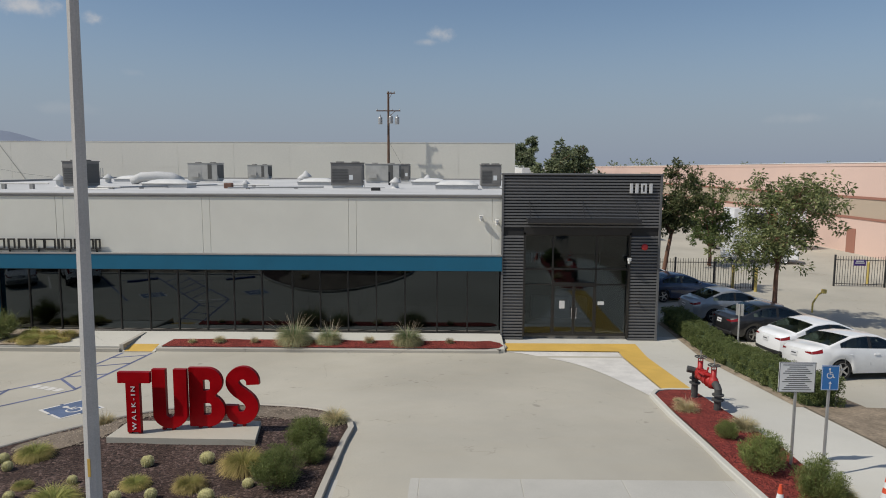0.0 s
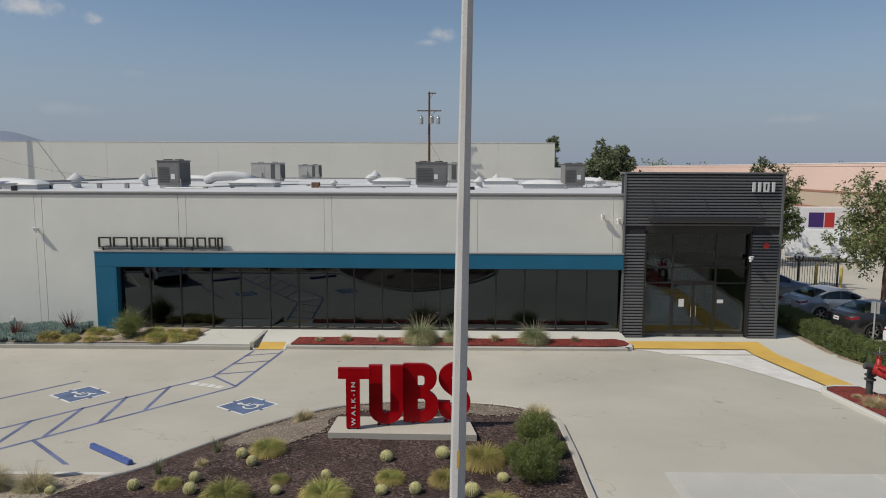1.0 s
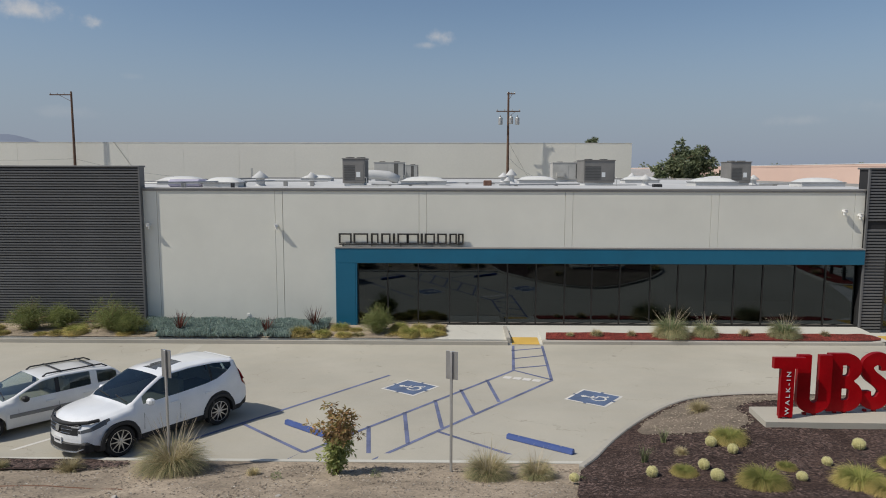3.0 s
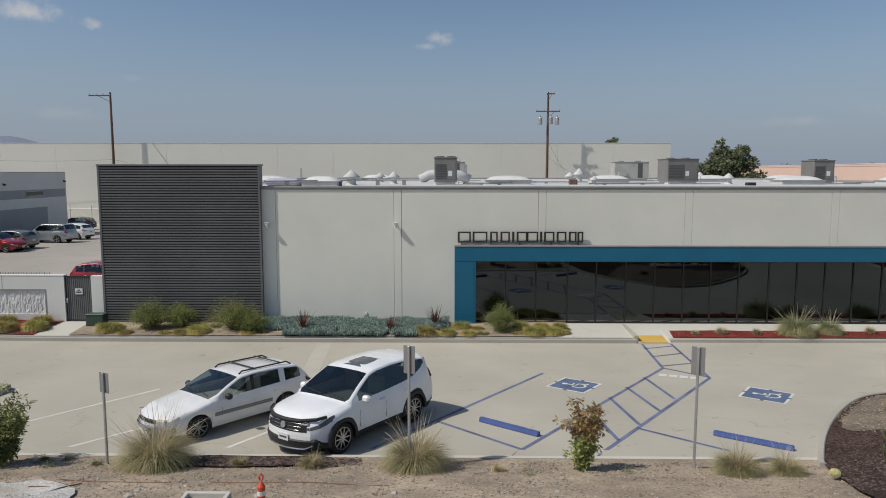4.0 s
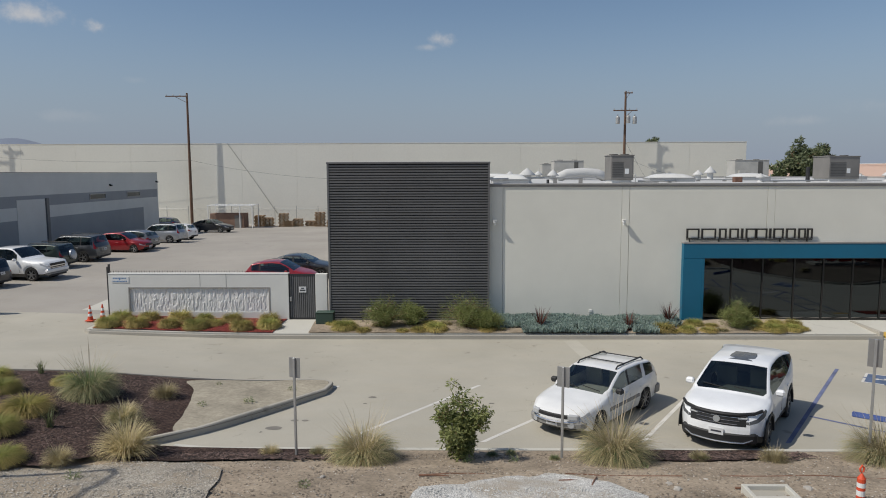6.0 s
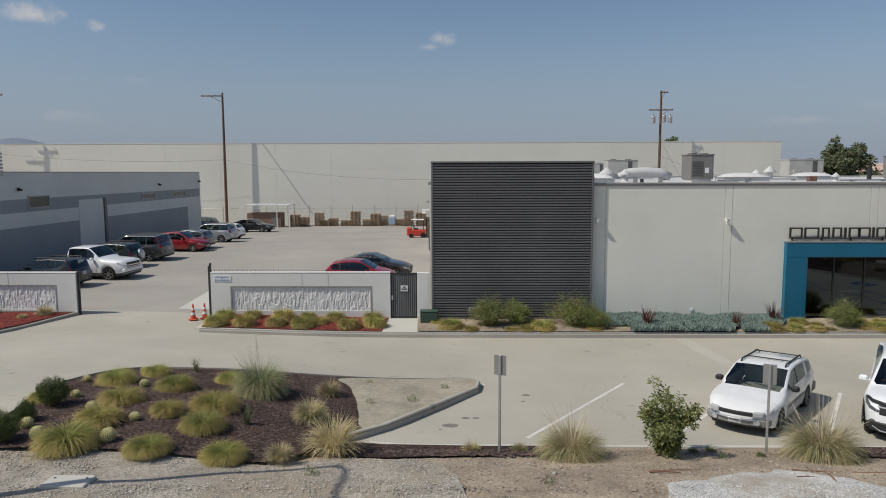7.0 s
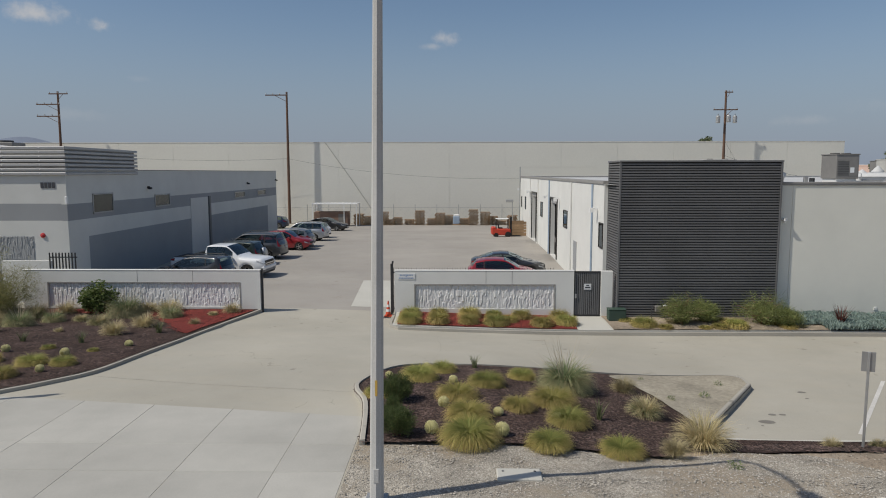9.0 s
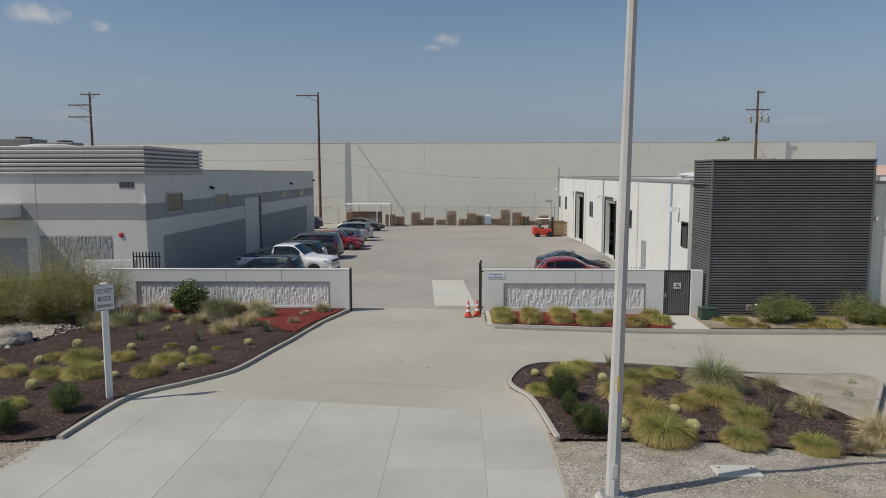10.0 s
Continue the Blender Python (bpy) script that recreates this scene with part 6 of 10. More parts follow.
for x, y, sx, sz, mat in ((7.4, 12.5, 0.5, 0.34, RUSTY), (16.9, 9.0, 0.5, 0.2, BLACK), (-5.6, 3.2, 0.08, 0.3, BLACK), (16.5, 22.0, 0.12, 1.0, BLACK)):
    solid("roof_junk", boxes((x - sx / 2, y - 0.2, 6.1, x + sx / 2, y + 0.2, 6.12 + sz), bevel=0.04 if sx > 0.2 else 0.0), mat, "small dark scrap lying on the white roof", "debris")

# ---- vehicles ----
def car_shell(spec):
    """Grid of a car body: stations from nose (x = 0) to tail, rows from the sill over the roof. Returns x places and, by station, the half section."""
    L, W = spec["L"], spec["W"]
    wheels, wr = spec["axles"], spec["wheel"] * 1.13
    xs = set(np.linspace(0.0, L, 44).round(3).tolist())
    for a in wheels:
        xs |= {round(a + wr * math.cos(radians(k)), 3) for k in range(0, 181, 15)}
    for k in spec["marks"]:
        xs.add(k)
    xs = sorted(x for x in xs if 0 <= x <= L)
    rows = []
    for x in xs:
        top = lerp(spec["top"], x)
        belt = min(lerp(spec["belt"], x), top - 0.03)
        hw = W / 2 * lerp(spec["plan"], x)
        sill = lerp(spec["sill"], x)
        for a in wheels:
            if abs(x - a) < wr:
                sill = max(sill, spec["wheel"] + math.sqrt(max(0.0, wr * wr - (x - a) ** 2)) * 0.98)
        sill = min(sill, belt - 0.05)
        gh = top - belt
        crown = min(0.05, gh * 0.3 + 0.012)
        rail_z = top - crown
        tum = spec.get("tumble", 0.30)
        w_belt = hw * 0.955
        rail_w = w_belt - max(0.0, rail_z - belt) * tum
        if gh < 0.12:
            rail_w = hw * 0.86
        mid = sill + (belt - sill) * 0.55
        flare = 0.022 * W * max(math.exp(-((x - a) / (wr * 1.05)) ** 4) for a in wheels)
        clad = sill + min(0.14, (belt - sill) * 0.3)
        def edge(f):
            return (w_belt + (rail_w - w_belt) * f, belt + (rail_z - belt) * f)
        gap = min(0.25, 0.035 / max(rail_z - belt, 0.05))
        rows.append([(hw * 0.93 + flare, sill), (hw * 0.975 + flare, clad), (hw + flare * 0.5, mid), (hw * 0.99, belt - (belt - mid) * 0.35), edge(0.0), edge(gap), edge(1 - gap), edge(1.0),
                     (rail_w * 0.92, rail_z + crown * 0.5), (rail_w * 0.5, top - 0.006), (0.0, top)])
    return xs, rows


def grid_faces(xs, rows, pick, sides=(1, -1), out=0.0):
    """Faces of the shell for which pick(x middle, row) holds, as a bmesh."""
    bm = bmesh.new()
    memo = {}

    def vert(i, j, s):
        key = (i, j, s if rows[i][j][0] > 1e-6 else 0)
        if key not in memo:
            y, z = rows[i][j]
            memo[key] = bm.verts.new((xs[i], s * (y + (out if j < 7 else 0)), z + (out if j >= 7 else 0)))
        return memo[key]
    for s in sides:
        for i in range(len(xs) - 1):
            for j in range(10):
                if pick((xs[i] + xs[i + 1]) / 2, j):
                    q = [vert(i, j, s), vert(i + 1, j, s), vert(i + 1, j + 1, s), vert(i, j + 1, s)]
                    q = [v for k, v in enumerate(q) if v not in q[:k]]
                    if len(q) > 2:
                        try:
                            bm.faces.new(q if s > 0 else q[::-1])
                        except ValueError:
                            pass
    bmesh.ops.recalc_face_normals(bm, faces=bm.faces)
    return bm


def wheel_of(parent, x, y, r, wd, spokes, rim_mat):
    wh = part("wheel", lathe([(r * 0.62, -wd / 2), (r * 0.93, -wd / 2), (r, -wd * 0.36), (r, wd * 0.36), (r * 0.93, wd / 2), (r * 0.70, wd / 2), (r * 0.66, wd * 0.3), (r * 0.62, -wd / 2)], 24, axis="y", caps=False), RUBBER, parent, smooth=False)
    wh.matrix_local = pose(x, y, r, 0, 0, 0 if y > 0 else 180)
    part("rim", lathe([(r * 0.70, wd * 0.46), (r * 0.70, wd * 0.50), (r * 0.66, wd * 0.46), (r * 0.63, wd * 0.05), (r * 0.02, wd * 0.02)], 24, axis="y", caps=False), BLACK if spokes else rim_mat, wh)
    bm = bmesh.new()
    for k in range(spokes):
        a = 2 * math.pi * k / spokes
        d, n = Vector((math.cos(a), 0, math.sin(a))), Vector((-math.sin(a), 0, math.cos(a)))
        for half in ((0.02, 0.035),):
            wi, wo = (0.10, 0.075) if spokes < 8 else (0.045, 0.022)
            pts = [d * r * 0.10 + n * r * wi, d * r * 0.66 + n * r * wo, d * r * 0.66 - n * r * wo, d * r * 0.10 - n * r * wi]
            lo = [bm.verts.new(p + Vector((0, wd * 0.36, 0))) for p in pts]
            hi = [bm.verts.new(p + Vector((0, wd * 0.47, 0))) for p in pts]
            bm.faces.new(hi)
            for i in range(4):
                bm.faces.new((lo[i], lo[(i + 1) % 4], hi[(i + 1) % 4], hi[i]))
    lathe([(r * 0.13, wd * 0.30), (r * 0.13, wd * 0.50), (r * 0.08, wd * 0.52)], 12, bm, axis="y")
    if spokes:
        lathe([(r * 0.71, wd * 0.44), (r * 0.71, wd * 0.505), (r * 0.68, wd * 0.505), (r * 0.68, wd * 0.44)], 24, bm, axis="y", caps=False)
        part("spokes", bm, rim_mat, wh)
    else:
        bm.free()
    return wh


def round_ends(top, spec, front=0.30, rear=0.18):
    """Sweeps both ends of a finished car back towards its corners and rounds them from sill to bonnet."""
    L, W = spec["L"], spec["W"]
    c = L / 2
    for ob in top.children_recursive:
        if ob.type != "MESH" or ob.name.startswith(("wheel", "rim", "spokes", "seat", "cabin")):
            continue
        m = Matrix.Identity(4)
        q = ob
        while q is not top:
            m = q.matrix_basis @ m
            q = q.parent
        back = m.inverted()
        pts = [m @ v.co for v in ob.data.vertices]
        if not pts or (min(p.x for p in pts) > -c + 0.9 and max(p.x for p in pts) < c - 0.6):
            continue
        bm = bmesh.new()
        bm.from_mesh(ob.data)
        if len(bm.faces) < 80:
            for k in range(-5, 6):
                bmesh.ops.bisect_plane(bm, geom=list(bm.verts) + list(bm.edges) + list(bm.faces), plane_co=back @ Vector((0, k * 0.15, 0)), plane_no=Vector((0, 1, 0)))
        for v in bm.verts:
            p = m @ v.co
            for sgn, k, run in ((-1, front, 0.9), (1, rear, 0.6)):
                w = max(0.0, 1 - (c + 0.05 - sgn * p.x) / run)
                if w > 0:
                    w = min(w, 1.0) ** 1.3
                    p.x -= sgn * w * (k * (abs(p.y) / (W / 2)) ** 2.2 + 0.30 * (p.z - 0.55) ** 2)
            v.co = back @ p
        bm.to_mesh(ob.data)
        bm.free()
        ob.data.update()


def car(name, label, spec, m, paint, detail=1, spokes=5, rim=None, clad=None, group="parked cars"):
    """A car with its nose along -x of its own frame, centred, standing on z = 0."""
    L, W = spec["L"], spec["W"]
    top = thing(name, label, "car" if name != "pickup_truck" else "pickup", m, group)
    xs, rows = car_shell(spec)
    c = L / 2
    (w0, w1), (r0, r1) = spec["screen"], spec["back"]
    spans = spec["glass"]

    def is_side(x, j):
        return j == 5 and any(a < x < b for a, b in spans)

    def is_screen(x, j):
        return j >= 8 and w0 < x < w1

    def is_back(x, j):
        return j >= 8 and r0 < x < r1

    def is_pillar(x, j):
        return j == 5 and spans[0][0] < x < spans[-1][1] and not is_side(x, j) and not any(a < x < b for a, b in spec.get("body_gap", ()))

    body = part("body", grid_faces(xs, rows, lambda x, j: not (is_pillar(x, j) or is_side(x, j) or is_screen(x, j) or is_back(x, j) or (clad and j == 0))), paint, top, smooth=True)
    for i in (0, -1):
        b = bmesh.new()
        lines = [[b.verts.new((xs[i], y * (2 * k / 12 - 1), z)) for k in range(13)] for y, z in rows[i]]
        for lo, hi in zip(lines, lines[1:]):
            for k in range(12):
                b.faces.new((lo[k], lo[k + 1], hi[k + 1], hi[k]))
        bmesh.ops.remove_doubles(b, verts=b.verts, dist=0.0005)
        bmesh.ops.dissolve_degenerate(b, edges=b.edges, dist=0.0005)
        part("front_end" if i == 0 else "rear_end", b, paint, body).matrix_local = Matrix.Translation((0, 0, 0))
    for s in (1, -1):
        part("pillar_trim", grid_faces(xs, rows, is_pillar, (s,)), BLACK, body)
    if clad:
        part("lower_cladding", grid_faces(xs, rows, lambda x, j: j == 0, out=0.006), clad, body)
    for nm, pick in (("windscreen", is_screen), ("rear_window", is_back)):
        part(nm, grid_faces(xs, rows, pick), spec.get("glass_mat") or CARGLASS, body, smooth=True)
    for a, b in spans:
        for s in (1, -1):
            g = grid_faces(xs, rows, lambda x, j: j == 5 and a < x < b, (s,))
            part("side_window", g, spec.get("glass_mat") or CARGLASS, body, smooth=True)
    body.matrix_local = Matrix.Translation((-c, 0, 0))
    # dark cabin and floor inside
    cab0, cab1 = spans[0][0] + 0.1, spans[-1][1] - 0.1
    belt_z = lerp(spec["belt"], (cab0 + cab1) / 2)
    ins = part("cabin", boxes((spec["axles"][0] - 0.3, -W * 0.36, 0.22, spec["axles"][1] + 0.45, W * 0.36, belt_z - 0.18)), CABIN, body)
    if detail > 0:
        sx = w1 + 0.55
        for s in (1, -1):
            part("seat", boxes((sx, s * W * 0.21 - 0.24, belt_z - 0.3, sx + 0.16, s * W * 0.21 + 0.24, belt_z + 0.28), (sx + 0.02, s * W * 0.21 - 0.12, belt_z + 0.30, sx + 0.12, s * W * 0.21 + 0.12, belt_z + 0.46), bevel=0.03), SEATM, ins)
    for a in spec["axles"]:
        for s in (1, -1):
            wheel_of(top, a - c, s * (W / 2 - 0.13), spec["wheel"], 0.23, spokes, rim or ALLOY)
        if clad and detail > 1:
            for s in (1, -1):
                wr, bm = spec["wheel"] * 1.13, bmesh.new()
                ring = []
                for k in range(19):
                    q = radians(-8 + 196 * k / 18)
                    ring.append([bm.verts.new((a - c + r * math.cos(q), s * (W / 2 + d), spec["wheel"] + r * math.sin(q) * 0.98)) for r, d in ((wr - 0.02, -0.10), (wr - 0.015, 0.030), (wr + 0.06, 0.026), (wr + 0.085, 0.0))])
                for p, q in zip(ring, ring[1:]):
                    for k in range(3):
                        bm.faces.new((p[k], q[k], q[k + 1], p[k + 1]))
                bmesh.ops.recalc_face_normals(bm, faces=bm.faces)
                part("wheel_arch", bm, clad, top, "black plastic wheel arch trim")
        part("wheel_well", boxes((a - c - spec["wheel"] * 0.95, -W * 0.44, spec["wheel"] * 0.9, a - c + spec["wheel"] * 0.95, W * 0.44, spec["wheel"] * 1.75)), BLACK, top)
    # lamps, plates, mirrors, bumpers
    nz, hz = spec["nose"], spec["lamp"]
    tall = spec.get("tall_tail")
    for s in (1, -1):
        def lamp(name, end, reach, bands, inward, material):
            """Wrap-round lamp: a band of the flank near one end, and a patch on the end face."""
            lo_x, hi_x = (0.0, reach) if end == 0 else (L - reach, L)
            bm = grid_faces(xs, rows, lambda x, j: j in bands and lo_x <= x <= hi_x, (s,), 0.005)
            r = rows[0] if end == 0 else rows[-1]
            ex = -0.006 if end == 0 else L + 0.006
            p, q = r[bands[0]], r[bands[-1] + 1]
            bm.faces.new([bm.verts.new(v) for v in ((ex, s * p[0], p[1]), (ex, s * q[0], q[1]), (ex, s * (q[0] - inward), q[1] - 0.02), (ex, s * (p[0] - inward), p[1] + 0.03))])
            part(name, bm, material, top).matrix_local = Matrix.Translation((-c, 0, 0))
        lamp("headlamp", 0, spec.get("lamp_reach", 0.34), (3,), 0.26, spec.get("lamp_mat") or LAMPCLR)
        lamp("tail_lamp", 1, 0.24 if tall else 0.30, (3, 4, 5) if tall else (3,), 0.12 if tall else 0.24, LAMPRED)
        mx = spec["mirror"] - c
        mz = lerp(spec["belt"], spec["mirror"]) + 0.08
        part("door_mirror", boxes((mx - 0.07, s * (W / 2 + 0.09) - 0.10, mz - 0.07, mx + 0.08, s * (W / 2 + 0.09) + 0.10, mz + 0.08), bevel=0.04), spec.get("mirror_mat") or paint, top)
        for hx in spec["handles"]:
            part("door_handle", boxes((hx - c - 0.10, s * (W / 2 + 0.0) - 0.018, belt_z - 0.17, hx - c + 0.10, s * (W / 2) + 0.018, belt_z - 0.13), bevel=0.01), paint, top)
        for dx in spec["doors"]:
            part("door_gap", boxes((dx - c - 0.003, s * W / 2 * 0.99 - 0.010, 0.48, dx - c + 0.003, s * W / 2 * 0.99 + 0.0055, belt_z - 0.22)), CLADGREY, top)
    gw, gh_ = spec.get("grille", (W * 0.28, 0.08))
    part("grille", boxes((-c - 0.012, -gw, nz - gh_, -c + 0.10, gw, nz + gh_), bevel=0.02), BLACK, top)
    part("lower_grille", boxes((-c - 0.02, -W * 0.36, 0.27, -c + 0.12, W * 0.36, 0.42), bevel=0.03), BLACK, top)
    part("rear_bumper", boxes((c - 0.12, -W * 0.40, 0.30, c + 0.02, W * 0.40, 0.44), bevel=0.03), clad or BLACK, top)
    for x0, x1, z in ((-c - 0.035, -c - 0.018, spec["plate_f"]), (c + 0.008, c + 0.024, spec["plate_r"])):
        pl = part("number_plate", boxes((x0, -0.155, z - 0.075, x1, 0.155, z + 0.075)), PLATE, top, "white number plate with a plain bar")
        sx = x0 - 0.003 if x0 < 0 else x1
        part("plate_bar", boxes((sx, -0.11, z - 0.018, sx + 0.003, 0.11, z + 0.018)), INK, pl)
    if name == "suv":
        for s in (1, -1):
            rz = lerp(spec["top"], L * 0.62)
            part("roof_rail", tube([(L * 0.42 - c, s * W * 0.34, rz - 0.03), (L * 0.46 - c, s * W * 0.34, rz + 0.04), (L * 0.84 - c, s * W * 0.34, rz + 0.03), (L * 0.88 - c, s * W * 0.34, rz - 0.06)], 0.02, 5), BLACK, top)
    return top


SEDAN = dict(L=4.75, W=1.84, wheel=0.325, axles=(0.95, 3.72), marks=(1.32, 1.35, 2.15, 2.18, 3.55, 3.6, 4.25),
             top=((0, 0.62), (0.12, 0.72), (0.5, 0.83), (1.25, 0.97), (1.45, 1.02), (1.9, 1.25), (2.35, 1.42), (2.8, 1.45), (3.3, 1.40), (3.75, 1.25), (4.2, 1.08), (4.6, 1.05), (4.75, 0.95)),
             belt=((0, 0.60), (0.5, 0.78), (1.3, 0.92), (2.5, 0.95), (3.8, 1.0), (4.4, 1.0), (4.75, 0.9)), plan=((0, 0.72), (0.15, 0.86), (0.5, 0.96), (1.0, 1.0), (3.9, 1.0), (4.4, 0.95), (4.65, 0.86), (4.75, 0.78)),
             sill=((0, 0.30), (0.3, 0.20), (4.4, 0.22), (4.75, 0.36)), screen=(1.42, 2.28), back=(3.35, 4.12), glass=((1.62, 2.68), (2.75, 3.78)), nose=0.58, lamp=0.66, tail=0.90, mirror=1.78, handles=(2.5, 3.45), doors=(1.62, 2.72, 3.62), plate_f=0.42, plate_r=0.78)
CROSS = dict(L=4.62, W=1.86, wheel=0.36, axles=(0.92, 3.58), marks=(1.12, 1.2, 2.1, 3.55, 4.0, 4.3, 4.52), tumble=0.22,
             top=((0, 0.80), (0.05, 0.90), (0.25, 0.985), (0.7, 1.05), (1.1, 1.09), (1.2, 1.13), (1.65, 1.40), (2.05, 1.60), (2.3, 1.655), (2.9, 1.69), (3.6, 1.68), (4.15, 1.63), (4.32, 1.59), (4.43, 1.34), (4.54, 1.10), (4.62, 0.95)),
             belt=((0, 0.76), (0.4, 0.93), (1.2, 1.02), (2.5, 1.07), (3.2, 1.12), (3.55, 1.18), (3.85, 1.31), (4.0, 1.43), (4.2, 1.36), (4.4, 1.1), (4.62, 0.9)), plan=((0, 0.72), (0.1, 0.86), (0.35, 0.96), (0.9, 1.0), (3.9, 1.0), (4.35, 0.965), (4.55, 0.91), (4.62, 0.86)),
             sill=((0, 0.34), (0.3, 0.24), (4.3, 0.26), (4.62, 0.40)), screen=(1.16, 2.06), back=(4.3, 4.53), glass=((1.50, 2.42), (2.47, 3.38), (3.44, 4.0)), nose=0.80, lamp=0.86, tail=1.06, tall_tail=True, mirror=1.60, handles=(2.3, 3.25), doors=(1.5, 2.45, 3.41), plate_f=0.55, plate_r=0.85)
WAGON = dict(L=4.42, W=1.72, wheel=0.31, axles=(0.88, 3.40), marks=(1.2, 2.0, 3.9), tumble=0.26,
             top=((0, 0.62), (0.1, 0.72), (0.4, 0.82), (1.15, 0.95), (1.3, 0.99), (1.7, 1.22), (2.1, 1.41), (2.5, 1.45), (3.2, 1.44), (3.82, 1.375), (4.12, 1.14), (4.30, 0.98), (4.42, 0.86)),
             belt=((0, 0.58), (0.4, 0.76), (1.2, 0.89), (2.5, 0.92), (3.6, 0.96), (4.1, 0.97), (4.42, 0.8)), plan=((0, 0.74), (0.12, 0.87), (0.4, 0.96), (0.9, 1.0), (3.7, 1.0), (4.2, 0.95), (4.42, 0.84)),
             sill=((0, 0.30), (0.3, 0.20), (4.1, 0.22), (4.42, 0.36)), screen=(1.22, 2.08), back=(3.84, 4.14), body_gap=((3.22, 3.42),), glass=((1.55, 2.38), (2.45, 3.22), (3.42, 3.93)), nose=0.60, lamp=0.66, tail=0.88, mirror=1.62, handles=(2.22, 3.1), doors=(1.5, 2.42, 3.28), plate_f=0.42, plate_r=0.74)
SUV = dict(CROSS, L=4.95, W=1.95, top=((0, 0.85), (0.06, 1.0), (0.4, 1.08), (1.2, 1.16), (1.35, 1.2), (1.75, 1.55), (2.1, 1.76), (2.5, 1.80), (3.8, 1.80), (4.6, 1.76), (4.82, 1.35), (4.95, 1.05)),
           belt=((0, 0.8), (0.4, 1.0), (1.3, 1.1), (3.0, 1.14), (4.5, 1.16), (4.95, 1.0)), plan=((0, 0.8), (0.12, 0.9), (0.4, 0.98), (0.9, 1.0), (4.4, 1.0), (4.8, 0.96), (4.95, 0.92)), sill=((0, 0.4), (0.3, 0.28), (4.6, 0.30), (4.95, 0.42)),
           axles=(0.95, 3.85), screen=(1.4, 2.12), back=(4.62, 4.84), glass=((1.65, 2.6), (2.68, 3.62), (3.72, 4.58)), doors=(1.6, 2.64, 3.68), handles=(2.45, 3.45), mirror=1.75, lamp=0.95, nose=0.9, tail=1.15)
HATCH = dict(WAGON, L=4.25, top=((0, 0.66), (0.1, 0.78), (0.4, 0.88), (1.05, 1.0), (1.2, 1.05), (1.65, 1.32), (2.0, 1.48), (2.5, 1.52), (3.2, 1.48), (3.75, 1.36), (4.0, 1.15), (4.25, 0.9)),
             plan=((0, 0.74), (0.12, 0.87), (0.4, 0.96), (0.9, 1.0), (3.6, 1.0), (4.05, 0.95), (4.25, 0.86)), W=1.78, axles=(0.85, 3.42), sill=((0, 0.3), (0.3, 0.2), (4.0, 0.22), (4.25, 0.36)), back=(3.72, 4.02), glass=((1.5, 2.35), (2.42, 3.2), (3.28, 3.72)))

PWHITE, PPEARL = carpaint("paint_white", (0.84, 0.85, 0.855)), carpaint("paint_offwhite", (0.80, 0.80, 0.785))
PSILVER, PBLACK = carpaint("paint_silver", (0.38, 0.40, 0.43), 0.5), carpaint("paint_black", (0.02, 0.02, 0.022))
PGREEN = carpaint("paint_dark_green", (0.03, 0.042, 0.035), 0.3)
PMID = carpaint("paint_mid_grey", (0.17, 0.175, 0.185), 0.4)
PNAVY, PRED = carpaint("paint_navy", (0.02, 0.038, 0.09), 0.3), carpaint("paint_red", (0.30, 0.012, 0.018), 0.2)
PGREY = carpaint("paint_grey", (0.075, 0.08, 0.087), 0.4)


def stand(x, y, heading):
    """Pose on the ground, nose towards heading (degrees from +x), tilted with the slope."""
    h = radians(heading)
    f = Vector((math.cos(h), math.sin(h), 0))
    s = Vector((-f.y, f.x, 0))
    z = level(x, y)
    f.z = (level(x + f.x * 1.3, y + f.y * 1.3) - level(x - f.x * 1.3, y - f.y * 1.3)) / 2.6
    s.z = (level(x + s.x * 0.8, y + s.y * 0.8) - level(x - s.x * 0.8, y - s.y * 0.8)) / 1.6
    f.normalize()
    up = f.cross(s).normalized()
    s = up.cross(f)
    r = Matrix((-f, -s, up)).transposed().to_4x4()
    return Matrix.Translation((x, y, z + 0.004)) @ r


RIMGREY = surf("grey_wheel", (0.34, 0.34, 0.345), 0.45, 0.08, 3.0, 50.0, 0.0, 0.04, metal=0.5, local=True)
DIM = surf("smoked_lamp", (0.10, 0.105, 0.11), 0.15, 0.2, 6.0, 50.0, 0.0, 0.05, local=True)
CROSSW = dict(CROSS, lamp_mat=DIM, lamp_reach=0.62, grille=(0.60, 0.125), nose=0.765, plate_f=0.50, tumble=0.38)
suv1 = car("crossover", "white crossover SUV with black cladding, parked nose to the street", CROSSW, stand(-2.68, -13.25, 235.8) @ Matrix.Scale(1.06, 4), PWHITE, 2, 10, ALLOY, BLACK, "cars in the front lot")
c = CROSS["L"] / 2
bm = bmesh.new()
roof_z = lambda x: lerp(CROSSW["top"], x) + 0.006
rows = [[bm.verts.new((x - c, y, roof_z(x) - 0.02 * (y / 0.42) ** 2 + d)) for y in (-0.5, -0.25, 0.0, 0.25, 0.5)] for x, d in ((2.22, -0.02), (2.23, 0.0), (2.45, 0.0), (2.7, 0.0), (2.95, 0.0), (2.96, -0.02))]
for a, b in zip(rows, rows[1:]):
    for k in range(4):
        bm.faces.new((a[k], b[k], b[k + 1], a[k + 1]))
part("sunroof", bm, DIM, suv1, "dark glass sunroof")
part("rear_spoiler", boxes((4.16 - c, -0.56, 1.570, 4.50 - c, 0.56, 1.598), bevel=0.012), PWHITE, suv1)
